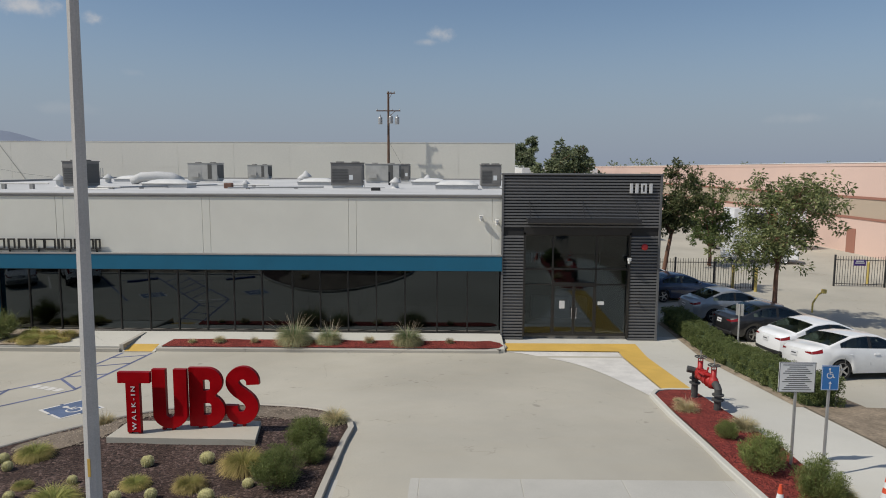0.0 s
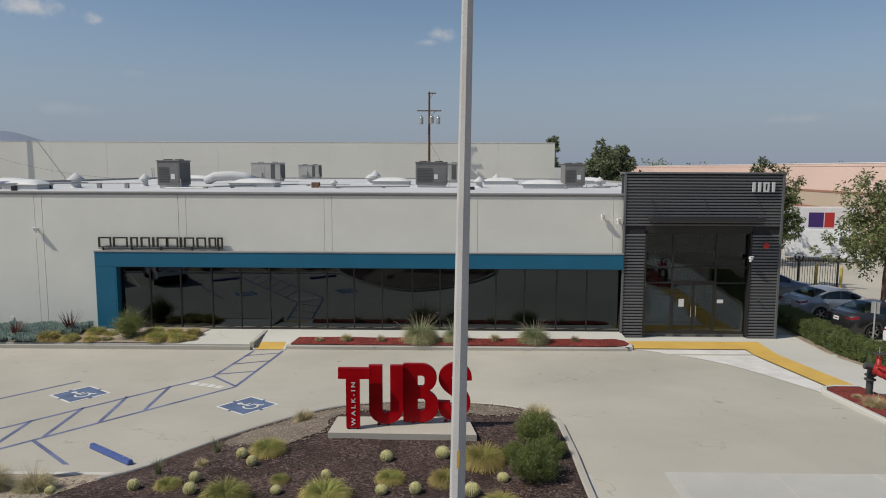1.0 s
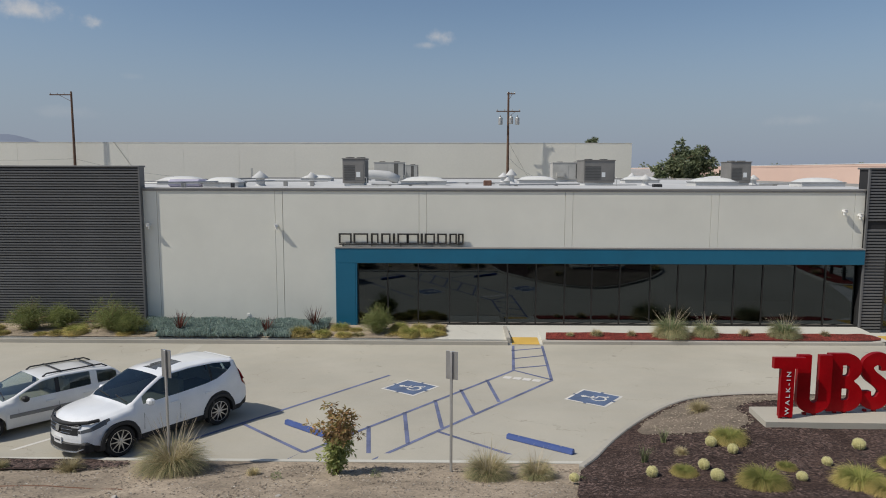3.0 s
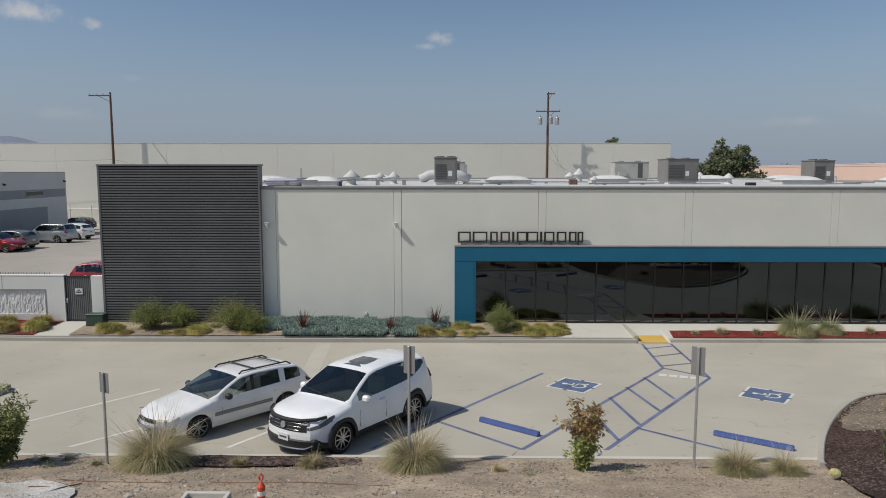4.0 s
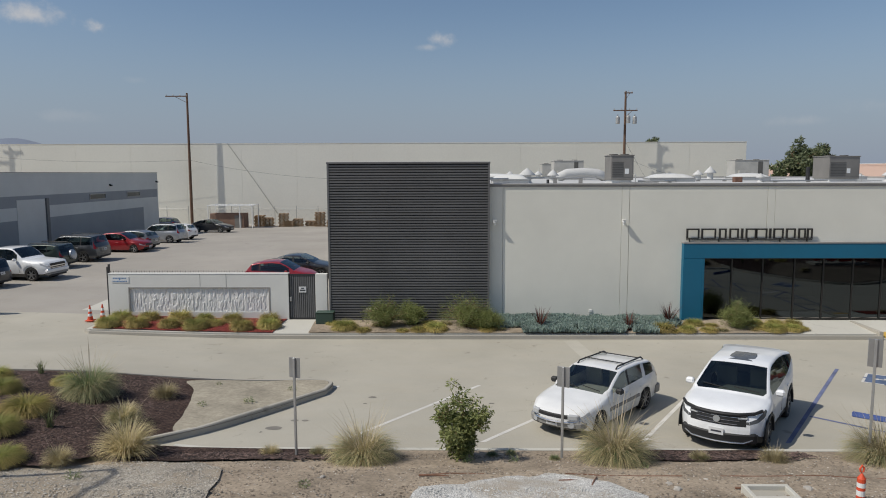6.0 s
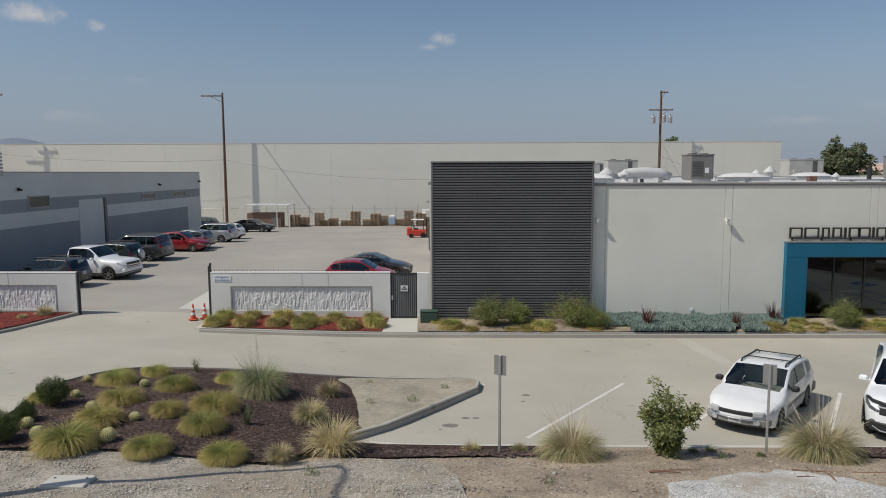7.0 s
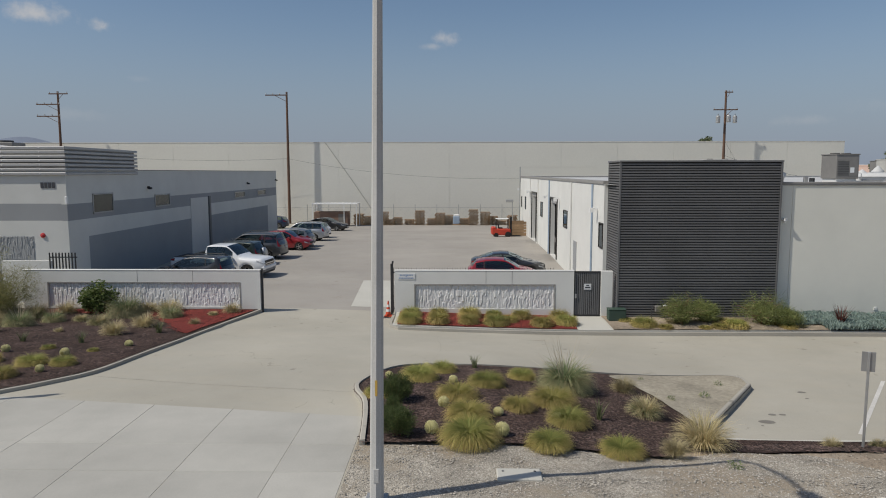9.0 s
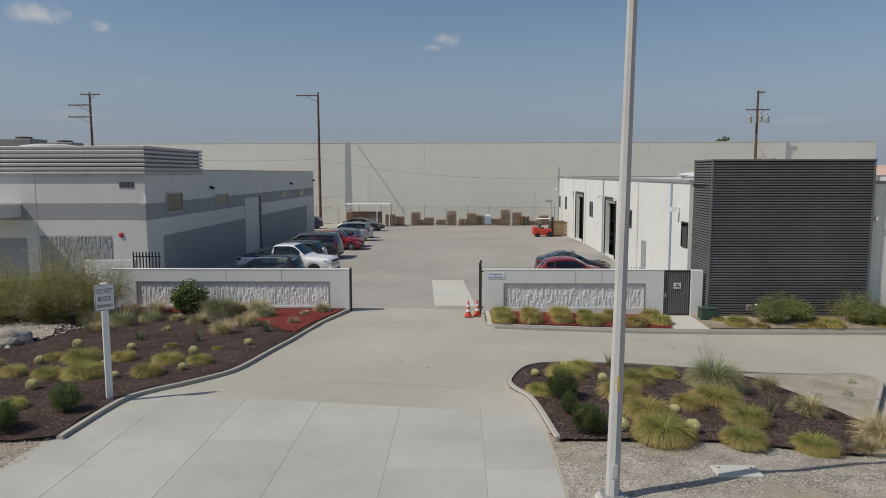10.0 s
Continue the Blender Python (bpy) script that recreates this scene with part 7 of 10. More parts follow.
part("hood_deflector", tube([(-c + 0.30, -0.84, 0.955), (-c + 0.07, -0.74, 0.93), (-c - 0.005, -0.45, 0.905), (-c - 0.02, 0.0, 0.90), (-c - 0.005, 0.45, 0.905), (-c + 0.07, 0.74, 0.93), (-c + 0.30, 0.84, 0.955)], 0.038, 8), BLACK, suv1, "dark plastic bonnet deflector")
for z, wd in ((0.84, 0.48), (0.765, 0.46), (0.69, 0.42)):
    part("grille_bar", boxes((-c - 0.022, -wd, z - 0.006, -c - 0.010, wd, z + 0.006), bevel=0.003), CHROME, suv1)
part("badge", lathe([(0.075, 0.0), (0.075, 0.012), (0.05, 0.018)], 16, axis="x", centre=(-c - 0.040, 0.0, 0.775)), GALV, suv1, "plain chrome emblem")
part("front_bumper", boxes((-c - 0.03, -0.80, 0.25, -c + 0.22, 0.80, 0.50), bevel=0.05), BLACK, suv1, "black lower bumper")
part("skid_plate", tube([(-c - 0.02, -0.72, 0.36), (-c - 0.04, -0.56, 0.285), (-c - 0.045, 0.0, 0.275), (-c - 0.04, 0.56, 0.285), (-c - 0.02, 0.72, 0.36)], 0.018, 6), ALLOY, suv1)
part("rear_bumper_guard", boxes((c - 0.2, -0.78, 0.32, c + 0.03, 0.78, 0.62), bevel=0.05), BLACK, suv1)
for s in (1, -1):
    part("lamp_lens", boxes((-c - 0.016, s * 0.52 - 0.10, 0.80, -c + 0.10, s * 0.52 + 0.10, 0.855), bevel=0.015), LAMPCLR, suv1, "clear headlamp lens")
    part("rear_side_lamp", tube([(4.40 - c, s * 0.70, 1.36), (4.50 - c, s * 0.76, 1.18), (4.56 - c, s * 0.80, 1.02)], [0.03, 0.05, 0.04], 6), LAMPRED, suv1, "red tail lamp up the rear pillar")
    part("roof_edge_strip", tube([(2.05 - c, s * 0.63, 1.55), (2.4 - c, s * 0.62, 1.615), (3.2 - c, s * 0.62, 1.60), (3.9 - c, s * 0.62, 1.515)], 0.012, 5), BLACK, suv1)
    part("wiper", tube([(1.22 - c, s * 0.35 - 0.3, 1.155), (1.30 - c, s * 0.35 + 0.28, 1.20)], 0.012, 5), BLACK, suv1)
part("antenna_fin", boxes((3.66 - c, -0.015, 1.575, 3.80 - c, 0.015, 1.625), bevel=0.008), PWHITE, suv1)
round_ends(suv1, CROSSW, 0.34, 0.14)

WAGONW = dict(WAGON, glass_mat=CARGLASS2, mirror_mat=BLACK, grille=(0.42, 0.055), nose=0.585)
wag = car("station_wagon", "older white station wagon with grey side strips and roof rails", WAGONW, stand(-6.26, -12.44, 231.0) @ Matrix.Diagonal((1.08, 1.02, 0.965, 1)), PPEARL, 2, 8, RIMGREY, None, "cars in the front lot")
c = WAGON["L"] / 2
for s in (1, -1):
    part("roof_rail", tube([(2.15 - c, s * 0.56, 1.40), (2.25 - c, s * 0.56, 1.47), (3.6 - c, s * 0.56, 1.46), (3.75 - c, s * 0.55, 1.37)], 0.022, 6), BLACK, wag)
    part("side_strip", boxes((1.3 - c, s * 0.862 - 0.012, 0.50, 2.95 - c, s * 0.862 + 0.012, 0.60), bevel=0.008), CLADGREY, wag)
    part("fog_lamp", lathe([(0.075, 0), (0.075, 0.03), (0.03, 0.04)], 14, axis="x", centre=(-c - 0.06, s * 0.50, 0.40)), LAMPCLR, wag)
    part("head_lamp_unit", boxes((-c - 0.025, s * 0.52 - 0.13, 0.52, -c + 0.14, s * 0.52 + 0.13, 0.66), bevel=0.03), LAMPCLR, wag)
    part("lamp_rim", boxes((-c - 0.029, s * 0.52 - 0.14, 0.508, -c + 0.1, s * 0.52 + 0.14, 0.522), bevel=0.004), CHROME, wag)
    part("rear_corner", boxes((4.0 - c, s * 0.745 - 0.10, 0.30, c - 0.02, s * 0.745 + 0.06, 0.58), bevel=0.04), CLADGREY, wag, "grey plastic rear bumper corner")
    part("wiper", tube([(1.28 - c, s * 0.3 - 0.28, 1.0), (1.36 - c, s * 0.3 + 0.25, 1.05)], 0.012, 5), BLACK, wag)
for x in (2.55, 3.35):
    part("cross_bar", boxes((x - c, -0.58, 1.475, x + 0.05 - c, 0.58, 1.50), bevel=0.008), BLACK, wag)
part("bumper_bar", tube([(-c + 0.05, -0.70, 0.50), (-c - 0.06, -0.45, 0.47), (-c - 0.075, 0.0, 0.465), (-c - 0.06, 0.45, 0.47), (-c + 0.05, 0.70, 0.50)], 0.022, 6), CHROME, wag, "bright bumper bar")
part("bumper_cover", boxes((-c - 0.03, -0.76, 0.26, -c + 0.25, 0.76, 0.50), bevel=0.06), CLADGREY, wag)
part("rear_bumper_cover", boxes((c - 0.15, -0.72, 0.28, c + 0.03, 0.72, 0.60), bevel=0.05), CLADGREY, wag)

round_ends(wag, WAGONW, 0.30, 0.12)

# neighbouring lot, tails to the hedge
for nm, lb, sp, x, y, a, pt in (("sedan", "silver-grey four-door sedan parked with its tail to the hedge", SEDAN, 35.55, 4.7, 8, PSILVER), ("sedan", "black four-door sedan half hidden by the hedge", SEDAN, 35.9, 0.9, 8, PBLACK),
                                ("sedan", "white four-door sedan parked between a black and a white car", SEDAN, 36.45, -2.4, 10, PWHITE), ("sedan", "white four-door sedan with alloy wheels near the hedge's end", SEDAN, 35.9, -5.9, 10, PPEARL),
                                ("sedan", "dark blue four-door sedan beside the clad entrance block", SEDAN, 34.6, 10.0, 10, PNAVY), ("sedan", "small white car behind the dark blue sedan", HATCH, 33.6, 12.6, 14, PWHITE)):
    round_ends(car(nm, lb, sp, stand(x, y, a) @ Matrix.Scale(1.09, 4), pt, 1, 5, None, None, "cars on the neighbouring lot"), sp)

# yard, noses to the middle
pick = dict(SUV, L=5.85, W=2.0, wheel=0.40, axles=(1.0, 4.55), marks=(1.5, 3.7, 3.72), top=((0, 0.95), (0.06, 1.12), (0.5, 1.2), (1.4, 1.26), (1.55, 1.3), (1.95, 1.65), (2.25, 1.88), (2.6, 1.93), (3.4, 1.92), (3.62, 1.86), (3.70, 1.22), (3.75, 1.18), (5.8, 1.18), (5.85, 1.1)),
            belt=((0, 0.9), (0.4, 1.08), (1.5, 1.18), (3.7, 1.2), (3.75, 1.14), (5.85, 1.06)), plan=((0, 0.86), (0.15, 0.94), (0.5, 1.0), (5.6, 1.0), (5.85, 0.96)), sill=((0, 0.5), (0.3, 0.42), (5.6, 0.45), (5.85, 0.55)),
            screen=(1.6, 2.28), back=(3.6, 3.70), glass=((1.85, 2.7), (2.78, 3.5)), doors=(1.75, 2.74, 3.6), handles=(2.55, 3.4), mirror=1.95, grille=(0.62, 0.17), lamp=1.0, nose=0.86, tail=1.0, plate_f=0.6, plate_r=0.7)
truck = car("pickup_truck", "white crew-cab pickup with an open dark bed", pick, stand(-37.95, 11.8, -8) @ Matrix.Scale(1.05, 4), PWHITE, 1, 6, None, None, "cars in the yard")
c = 5.85 / 2
part("chrome_bar", boxes((-c - 0.03, -0.6, 0.84, -c - 0.01, 0.6, 0.90), (-c - 0.03, -0.6, 0.74, -c - 0.01, 0.6, 0.78)), CHROME, truck)
part("front_bumper", boxes((-c - 0.05, -0.92, 0.50, -c + 0.2, 0.92, 0.72), bevel=0.05), PWHITE, truck)
part("bumper_valance", boxes((-c - 0.02, -0.85, 0.36, -c + 0.2, 0.85, 0.498), bevel=0.03), CLADGREY, truck)
part("bed_liner", boxes((3.85 - c, -0.78, 1.175, 5.72 - c, 0.78, 1.195)), BLACK, truck)
for nm, lb, sp, x, y, a, pt, k in (("suv", "black SUV parked beside the pickup", CROSS, -38.5, 8.4, 172, PBLACK, 1.0), ("suv", "dark green SUV with roof rails and a rear spare wheel", CROSS, -38.8, 16.1, 174, PGREEN, 1.0),
                                   ("suv", "grey SUV with a roof rack in the yard", SUV, -38.35, 19.25, 176, PGREY, 1.05), ("hatchback", "red hatchback parked nose out in the yard", HATCH, -37.15, 24.8, -5, PRED, 1.04),
                                   ("hatchback", "grey hatchback parked in the yard", HATCH, -37.5, 26.9, 173, PMID, 1.05), ("suv", "silver SUV with roof rails parked in the yard", SUV, -37.6, 32.9, 175, PSILVER, 0.96),
                                   ("hatchback", "white car behind the silver SUV", HATCH, -38.0, 37.0, 175, PWHITE, 1.05), ("sedan", "black sedan near the shed at the back", SEDAN, -38.3, 48.9, -12, PBLACK, 1.05),
                                   ("hatchback", "dark blue car near the far corner of the grey building", HATCH, -46.2, 53.3, 176, PNAVY, 1.05), ("hatchback", "red hatchback parked behind the boundary wall", HATCH, -20.4, 9.5, -3, PRED, 1.0),
                                   ("sedan", "black sedan parked beyond the red hatchback", SEDAN, -19.9, 12.6, -3, PBLACK, 1.0)):
    cr = car(nm, lb, sp, stand(x, y, a) @ Matrix.Scale(k, 4), pt, 0, 5, None, None, "cars in the yard")
    if "spare" in lb:
        part("spare_wheel", lathe([(0.33, 0.0), (0.34, 0.06), (0.33, 0.17), (0.26, 0.20), (0.05, 0.20)], 20, axis="x", centre=(sp["L"] / 2 - 0.02, 0.12, 0.92)), PSILVER, cr, "pale cover of the spare wheel")
    round_ends(cr, sp)

# delivery vehicles on the neighbouring lot
van = thing("delivery_van", "white high-roof delivery van", "van", stand(46.6, 26.9, -22), "delivery vehicles")
prof = [(-2.9, 0.35), (2.9, 0.35), (2.95, 1.2), (2.85, 2.55), (2.6, 2.7), (-1.2, 2.7), (-1.5, 2.55), (-2.1, 1.5), (-2.85, 1.2), (-2.95, 0.8)]
bm = bmesh.new()
a = [bm.verts.new((x, -0.98, z)) for x, z in prof]
b = [bm.verts.new((x, 0.98, z)) for x, z in prof]
bm.faces.new(a)
bm.faces.new(b[::-1])
for i in range(len(prof)):
    j = (i + 1) % len(prof)
    bm.faces.new((a[j], a[i], b[i], b[j]))
bmesh.ops.bevel(bm, geom=list(bm.edges), offset=0.06, segments=2, affect="EDGES")
part("body", bm, PWHITE, van)
for s in (1, -1):
    part("side_window", boxes((-1.85, s * 0.98 - 0.01, 1.45, -1.0, s * 0.98 + 0.01, 2.1), bevel=0.004), CARGLASS, van)
    for x in (-1.9, 1.8):
        wheel_of(van, x, s * 0.86, 0.36, 0.24, 0, ALLOY)
bm = bmesh.new()
bm.faces.new([bm.verts.new(p) for p in ((-2.09, -0.85, 1.57), (-2.09, 0.85, 1.57), (-1.55, 0.8, 2.47), (-1.55, -0.8, 2.47))])
part("windscreen", bm, CARGLASS, van)
bx = thing("box_truck", "white box truck with a purple and red block mark", "truck", stand(50.0, 36.5, 180), "delivery vehicles")
part("cargo_box", boxes((-2.2, -1.25, 0.95, 4.6, 1.25, 3.95), bevel=0.03), PWHITE, bx)
part("cab", boxes((-4.2, -1.1, 0.5, -2.25, 1.1, 2.5), bevel=0.15), PWHITE, bx)
part("windscreen", boxes((-4.23, -0.95, 1.5, -4.19, 0.95, 2.25)), CARGLASS, bx)
part("chassis", boxes((-4.0, -0.9, 0.45, 4.6, 0.9, 0.9)), BLACK, bx)
for s in (1, -1):
    for x0, x1, mt in ((-0.5, 0.9, INKPURPLE), (1.0, 1.9, INKRED)):
        part("mark_block", boxes((x0, s * 1.26 - 0.01, 2.1, x1, s * 1.26 + 0.01, 3.5)), mt, bx)
    for x in (-3.4, 2.6):
        wheel_of(bx, x, s * 1.0, 0.42, 0.28, 0, ALLOY)
trl = thing("box_truck", "white cargo trailer with purple bars behind the trees", "truck", stand(36.8, 44.0, 178), "delivery vehicles")
part("cargo_box", boxes((-3.5, -1.25, 1.0, 4.5, 1.25, 3.9), bevel=0.03), PWHITE, trl)
part("chassis", boxes((-3.6, -1.0, 0.5, 4.4, 1.0, 0.95)), BLACK, trl)
for k in range(3):
    part("mark_bar", boxes((-2.6 + k * 0.9, 1.25, 2.3, -2.0 + k * 0.9, 1.262, 2.7)), INKPURPLE, trl)
    part("mark_bar", boxes((-2.6 + k * 0.9, -1.262, 2.3, -2.0 + k * 0.9, -1.25, 2.7)), INKPURPLE, trl)
for s in (1, -1):
    for x in (-2.4, 3.2):
        wheel_of(trl, x, s * 1.0, 0.45, 0.28, 0, ALLOY)

# ---- street furniture, poles, signs ----
def lamp_post(x, y, label):
    z = level(x, y)
    lp = thing("street_lamp", label, "street lamp", pose(x, y, z, 0.2, 0.78, 0), "street lamps")
    part("footing", lathe([(0.30, -0.5), (0.30, 0.06), (0.26, 0.09)], 16), CONC_L, lp)
    part("base_plate", boxes((-0.19, -0.19, 0.09, 0.19, 0.19, 0.13), bevel=0.01), GALV, lp)
    part("pole", tube([(0, 0, 0.1), (0, 0, 3.0), (0, 0, 6.0), (0, 0, 9.2)], [0.122, 0.108, 0.092, 0.076], 8), POLEM, lp, "octagonal tapered speckled concrete pole")
    part("hand_hole", boxes((-0.05, -0.125, 0.45, 0.05, -0.10, 0.70), bevel=0.008), POLEM, lp)
    part("label_strip", boxes((-0.02, -0.116, 1.98, 0.02, -0.100, 2.25)), YELLOW, lp, "small yellow pole label")
    part("arm", tube([(0, 0, 9.1), (0.05, -0.4, 9.45), (0.1, -1.2, 9.65), (0.15, -2.2, 9.7)], 0.045, 8), POLEM, lp)
    part("luminaire", boxes((-0.02, -2.9, 9.63, 0.32, -2.15, 9.77), bevel=0.04), GALV, lp)


lamp_post(16.015, -20.755, "tall speckled concrete street lamp beside the island bed")
lamp_post(-24.485, -20.155, "tall speckled concrete street lamp beside the gravel strip")


def sign_post(x, y, top, face, w, h, mat_front, back=True, label="", group="parking signs", lift=0.0, plate_z=None, m_back=None):
    z = level(x, y)
    sp = thing("parking_sign", label, "sign", pose(x, y, z, 0, 0, face), group)
    H = top - z
    part("post", boxes((-0.028, -0.02, -0.2, 0.028, 0.02, H), bevel=0.006), GALV, sp, "galvanised sign post")
    pl = part("sign_plate", boxes((-w / 2, -0.034, H - h - lift, w / 2, -0.022, H - lift), bevel=0.004), mat_front, sp)
    part("sign_back", boxes((-w / 2, -0.0218, H - h - lift, w / 2, -0.0205, H - lift)), SIGNBACK, sp, "bare aluminium back of the sign")
    return sp, H


for x, y, top, turn in ((5.2, -16.25, 3.15, 155), (-1.05, -16.2, 3.14, 155), (-7.8, -16.15, 2.5, 155), (-13.77, -16.05, 2.67, 160)):
    sp, H = sign_post(x, y, top, turn, 0.28, 0.62 if top > 3 else 0.46, INKBLUE if top > 3 else SIGNW, label="grey metal parking sign seen from its bare back", group="parking signs")
# tow-away notice and wheelchair direction sign
sp, H = sign_post(28.6, -15.9, 3.37, 0, 0.78, 0.66, SIGNW, label="large white parking notice on a steel post", group="signs by the walk")
part("sign_border", boxes((-0.385, -0.038, H - 0.655, 0.385, -0.0345, H - 0.642), (-0.385, -0.038, H - 0.018, 0.385, -0.0345, H - 0.005), (-0.385, -0.038, H - 0.642, -0.372, -0.0345, H - 0.018), (0.372, -0.038, H - 0.642, 0.385, -0.0345, H - 0.018)), INK, sp)
for k in range(13):
    wd = 0.31 - 0.045 * ((k * 7) % 4)
    part("print_bar", boxes((-wd, -0.038, H - 0.066 - k * 0.045, wd, -0.0345, H - 0.052 - k * 0.045)), VALVEIRON, sp)
sp, H = sign_post(29.05, -16.35, 3.43, 0, 0.36, 0.52, INKBLUE, label="blue wheelchair direction sign on a steel post", group="signs by the walk")
bm = bmesh.new()
chair_mark(bm, pose(-0.15, -0.0365, H - 0.31, 90) @ Matrix.Diagonal((0.29, 0.29, 1, 1)))
part("wheelchair_figure", bm, SIGNW, sp)
bm = boxes((-0.008, -0.038, H - 0.49, 0.008, -0.0345, H - 0.37))
bm.faces.new([bm.verts.new(p) for p in ((-0.035, -0.0365, H - 0.38), (0.035, -0.0365, H - 0.38), (0.0, -0.0365, H - 0.33))])
part("arrow", bm, SIGNW, sp)
part("sign_border", boxes((-0.175, -0.037, H - 0.515, 0.175, -0.0345, H - 0.507), (-0.175, -0.037, H - 0.013, 0.175, -0.0345, H - 0.005), (-0.175, -0.037, H - 0.507, -0.167, -0.0345, H - 0.013), (0.167, -0.037, H - 0.507, 0.175, -0.0345, H - 0.013)), SIGNW, sp)
sp, H = sign_post(32.4, -3.8, 2.25, 130, 0.31, 0.46, SIGNW, label="parking sign on a post inside the hedge line", group="signs by the walk")
# driveway sign
z = level(-35.84, -15.12)
dn = thing("driveway_sign", "white board asking drivers to keep the driveway clear", "sign", pose(-35.84, -15.12, z, 0, 0, 36))
part("post", boxes((-0.075, -0.05, -0.3, 0.075, 0.05, 3.0), bevel=0.008), WHITE, dn, "white square timber post")
part("board", boxes((-0.225, -0.075, 2.32, 0.225, -0.055, 2.96), bevel=0.004), SIGNW, dn)
part("board_border", boxes((-0.22, -0.079, 2.325, 0.22, -0.0755, 2.337), (-0.22, -0.079, 2.943, 0.22, -0.0755, 2.955), (-0.22, -0.079, 2.337, -0.208, -0.0755, 2.943), (0.208, -0.079, 2.337, 0.22, -0.0755, 2.943)), INK, dn)
for text, zz, hh, wd in (("DO NOT", 2.75, 0.12, 0.34), ("BLOCK", 2.56, 0.12, 0.30), ("DRIVEWAY", 2.40, 0.08, 0.36)):
    me = words(text, hh, 0.004, 0.006)
    k = wd / max(v.co.x for v in me.vertices)
    for v in me.vertices:
        v.co.x = v.co.x * k - wd / 2
    letter_parts(me, dn, Matrix.Translation((0, -0.079, zz)), INK)

# wheel stops
for x, y, a in ((7.42, -14.1, -36), (1.40, -13.15, -39)):
    ws = thing("wheel_stop", "blue-painted concrete wheel stop", "wheel stop", stand(x, y, a), "wheel stops")
    bm = bmesh.new()
    prof = ((-0.08, 0), (0.08, 0), (0.055, 0.125), (-0.055, 0.125))
    lo, hi = ([bm.verts.new((sx, yy, zz)) for yy, zz in prof] for sx in (-0.94, 0.94))
    bm.faces.new(lo)
    bm.faces.new(hi[::-1])
    for i in range(4):
        bm.faces.new((lo[(i + 1) % 4], lo[i], hi[i], hi[(i + 1) % 4]))
    bmesh.ops.bevel(bm, geom=list(bm.edges), offset=0.015, segments=2, affect="EDGES")
    part("stop_body", bm, BLUESTOP, ws)
    for sx in (-0.6, 0.6):
        part("anchor", lathe([(0.02, 0.12), (0.02, 0.13)], 8, centre=(sx, 0, 0)), GALV, ws)


def cone(x, y, h=0.72):
    slim = h < 0.7
    cn = thing("traffic_cone", "slim orange delineator cone with white bands" if slim else "orange traffic cone with white bands", "traffic cone", pose(x, y, level(x, y) + 0.04), "traffic cones")
    hb = 0.09 if slim else 0.18
    part("base", boxes((-hb, -hb, 0, hb, hb, 0.04), bevel=0.01), ORANGE, cn)
    r = lambda t: 0.055 - 0.015 * t if slim else 0.135 - 0.11 * t
    if slim:
        r = lambda t: 0.068 if t < 0.84 else 0.068 - 0.042 * (t - 0.84) / 0.1
        part("grab_loop", tube([(-0.02, 0, h), (-0.035, 0, h + 0.06), (0.0, 0, h + 0.12), (0.035, 0, h + 0.07), (0.02, 0, h)], 0.016, 6), ORANGE, cn)
    for t0, t1, mt, nm in ((0.05, 0.40, ORANGE, "body"), (0.40, 0.54, SIGNW, "band"), (0.54, 0.62, ORANGE, "body"), (0.62, 0.74, SIGNW, "band"), (0.74, 0.84, ORANGE, "body"), (0.84, 0.94, ORANGE, "neck"), (0.94, 1.0, ORANGE, "tip")) if slim else ((0.05, 0.30, ORANGE, "body"), (0.30, 0.46, SIGNW, "band"), (0.46, 0.60, ORANGE, "body"), (0.60, 0.76, SIGNW, "band"), (0.76, 1.0, ORANGE, "body")):
        part(nm, lathe([(r(t0), h * t0), (r(t1), h * t1)], 16), mt, cn)


for x, y, h in ((-26.72, -0.4, 0.72), (-26.3, -0.1, 0.72), (-3.33, -19.75, 0.68), (29.50, -17.75, 0.70), (27.25, -18.25, 0.70)):
    cone(x, y, h)
# valve boxes in the ground
vb = thing("valve_box", "pale concrete utility box lid in the gravel", "utility box", pose(-21.93, -19.1, level(-21.93, -19.1) + 0.0))
part("lid", boxes((-0.42, -0.24, 0, 0.42, 0.24, 0.13), bevel=0.02), CONC_L, vb)
for dx in (-0.3, 0.3):
    part("lid_bolt", lathe([(0.025, 0.13), (0.025, 0.137)], 8, centre=(dx, 0.1, 0)), INK, vb)
vb = thing("valve_box", "open pale concrete utility box in the earth strip", "utility box", pose(-4.55, -19.15, level(-4.55, -19.15) - 0.03))
part("box_wall", boxes((-0.42, -0.28, -0.1, 0.42, -0.2, 0.14), (-0.42, 0.2, -0.1, 0.42, 0.28, 0.14), (-0.42, -0.2, -0.1, -0.34, 0.2, 0.14), (0.34, -0.2, -0.1, 0.42, 0.2, 0.14), bevel=0.01), CONC_L, vb)
part("inner_lid", boxes((-0.34, -0.2, 0.0, 0.34, 0.2, 0.05)), CONC_K, vb)
gb = thing("utility_cabinet", "dark green utility cabinet beside the gate", "cabinet", pose(-15.95, -0.75, 0.1) @ Matrix.Scale(0.78, 4))
part("cabinet_body", boxes((-0.5, -0.3, 0, 0.5, 0.3, 0.62), bevel=0.03), surf("utility_green", (0.035, 0.065, 0.05), 0.5), gb)
part("lid", boxes((-0.52, -0.32, 0.62, 0.52, 0.32, 0.68), bevel=0.02), surf("utility_green_lid", (0.045, 0.08, 0.06), 0.5), gb)
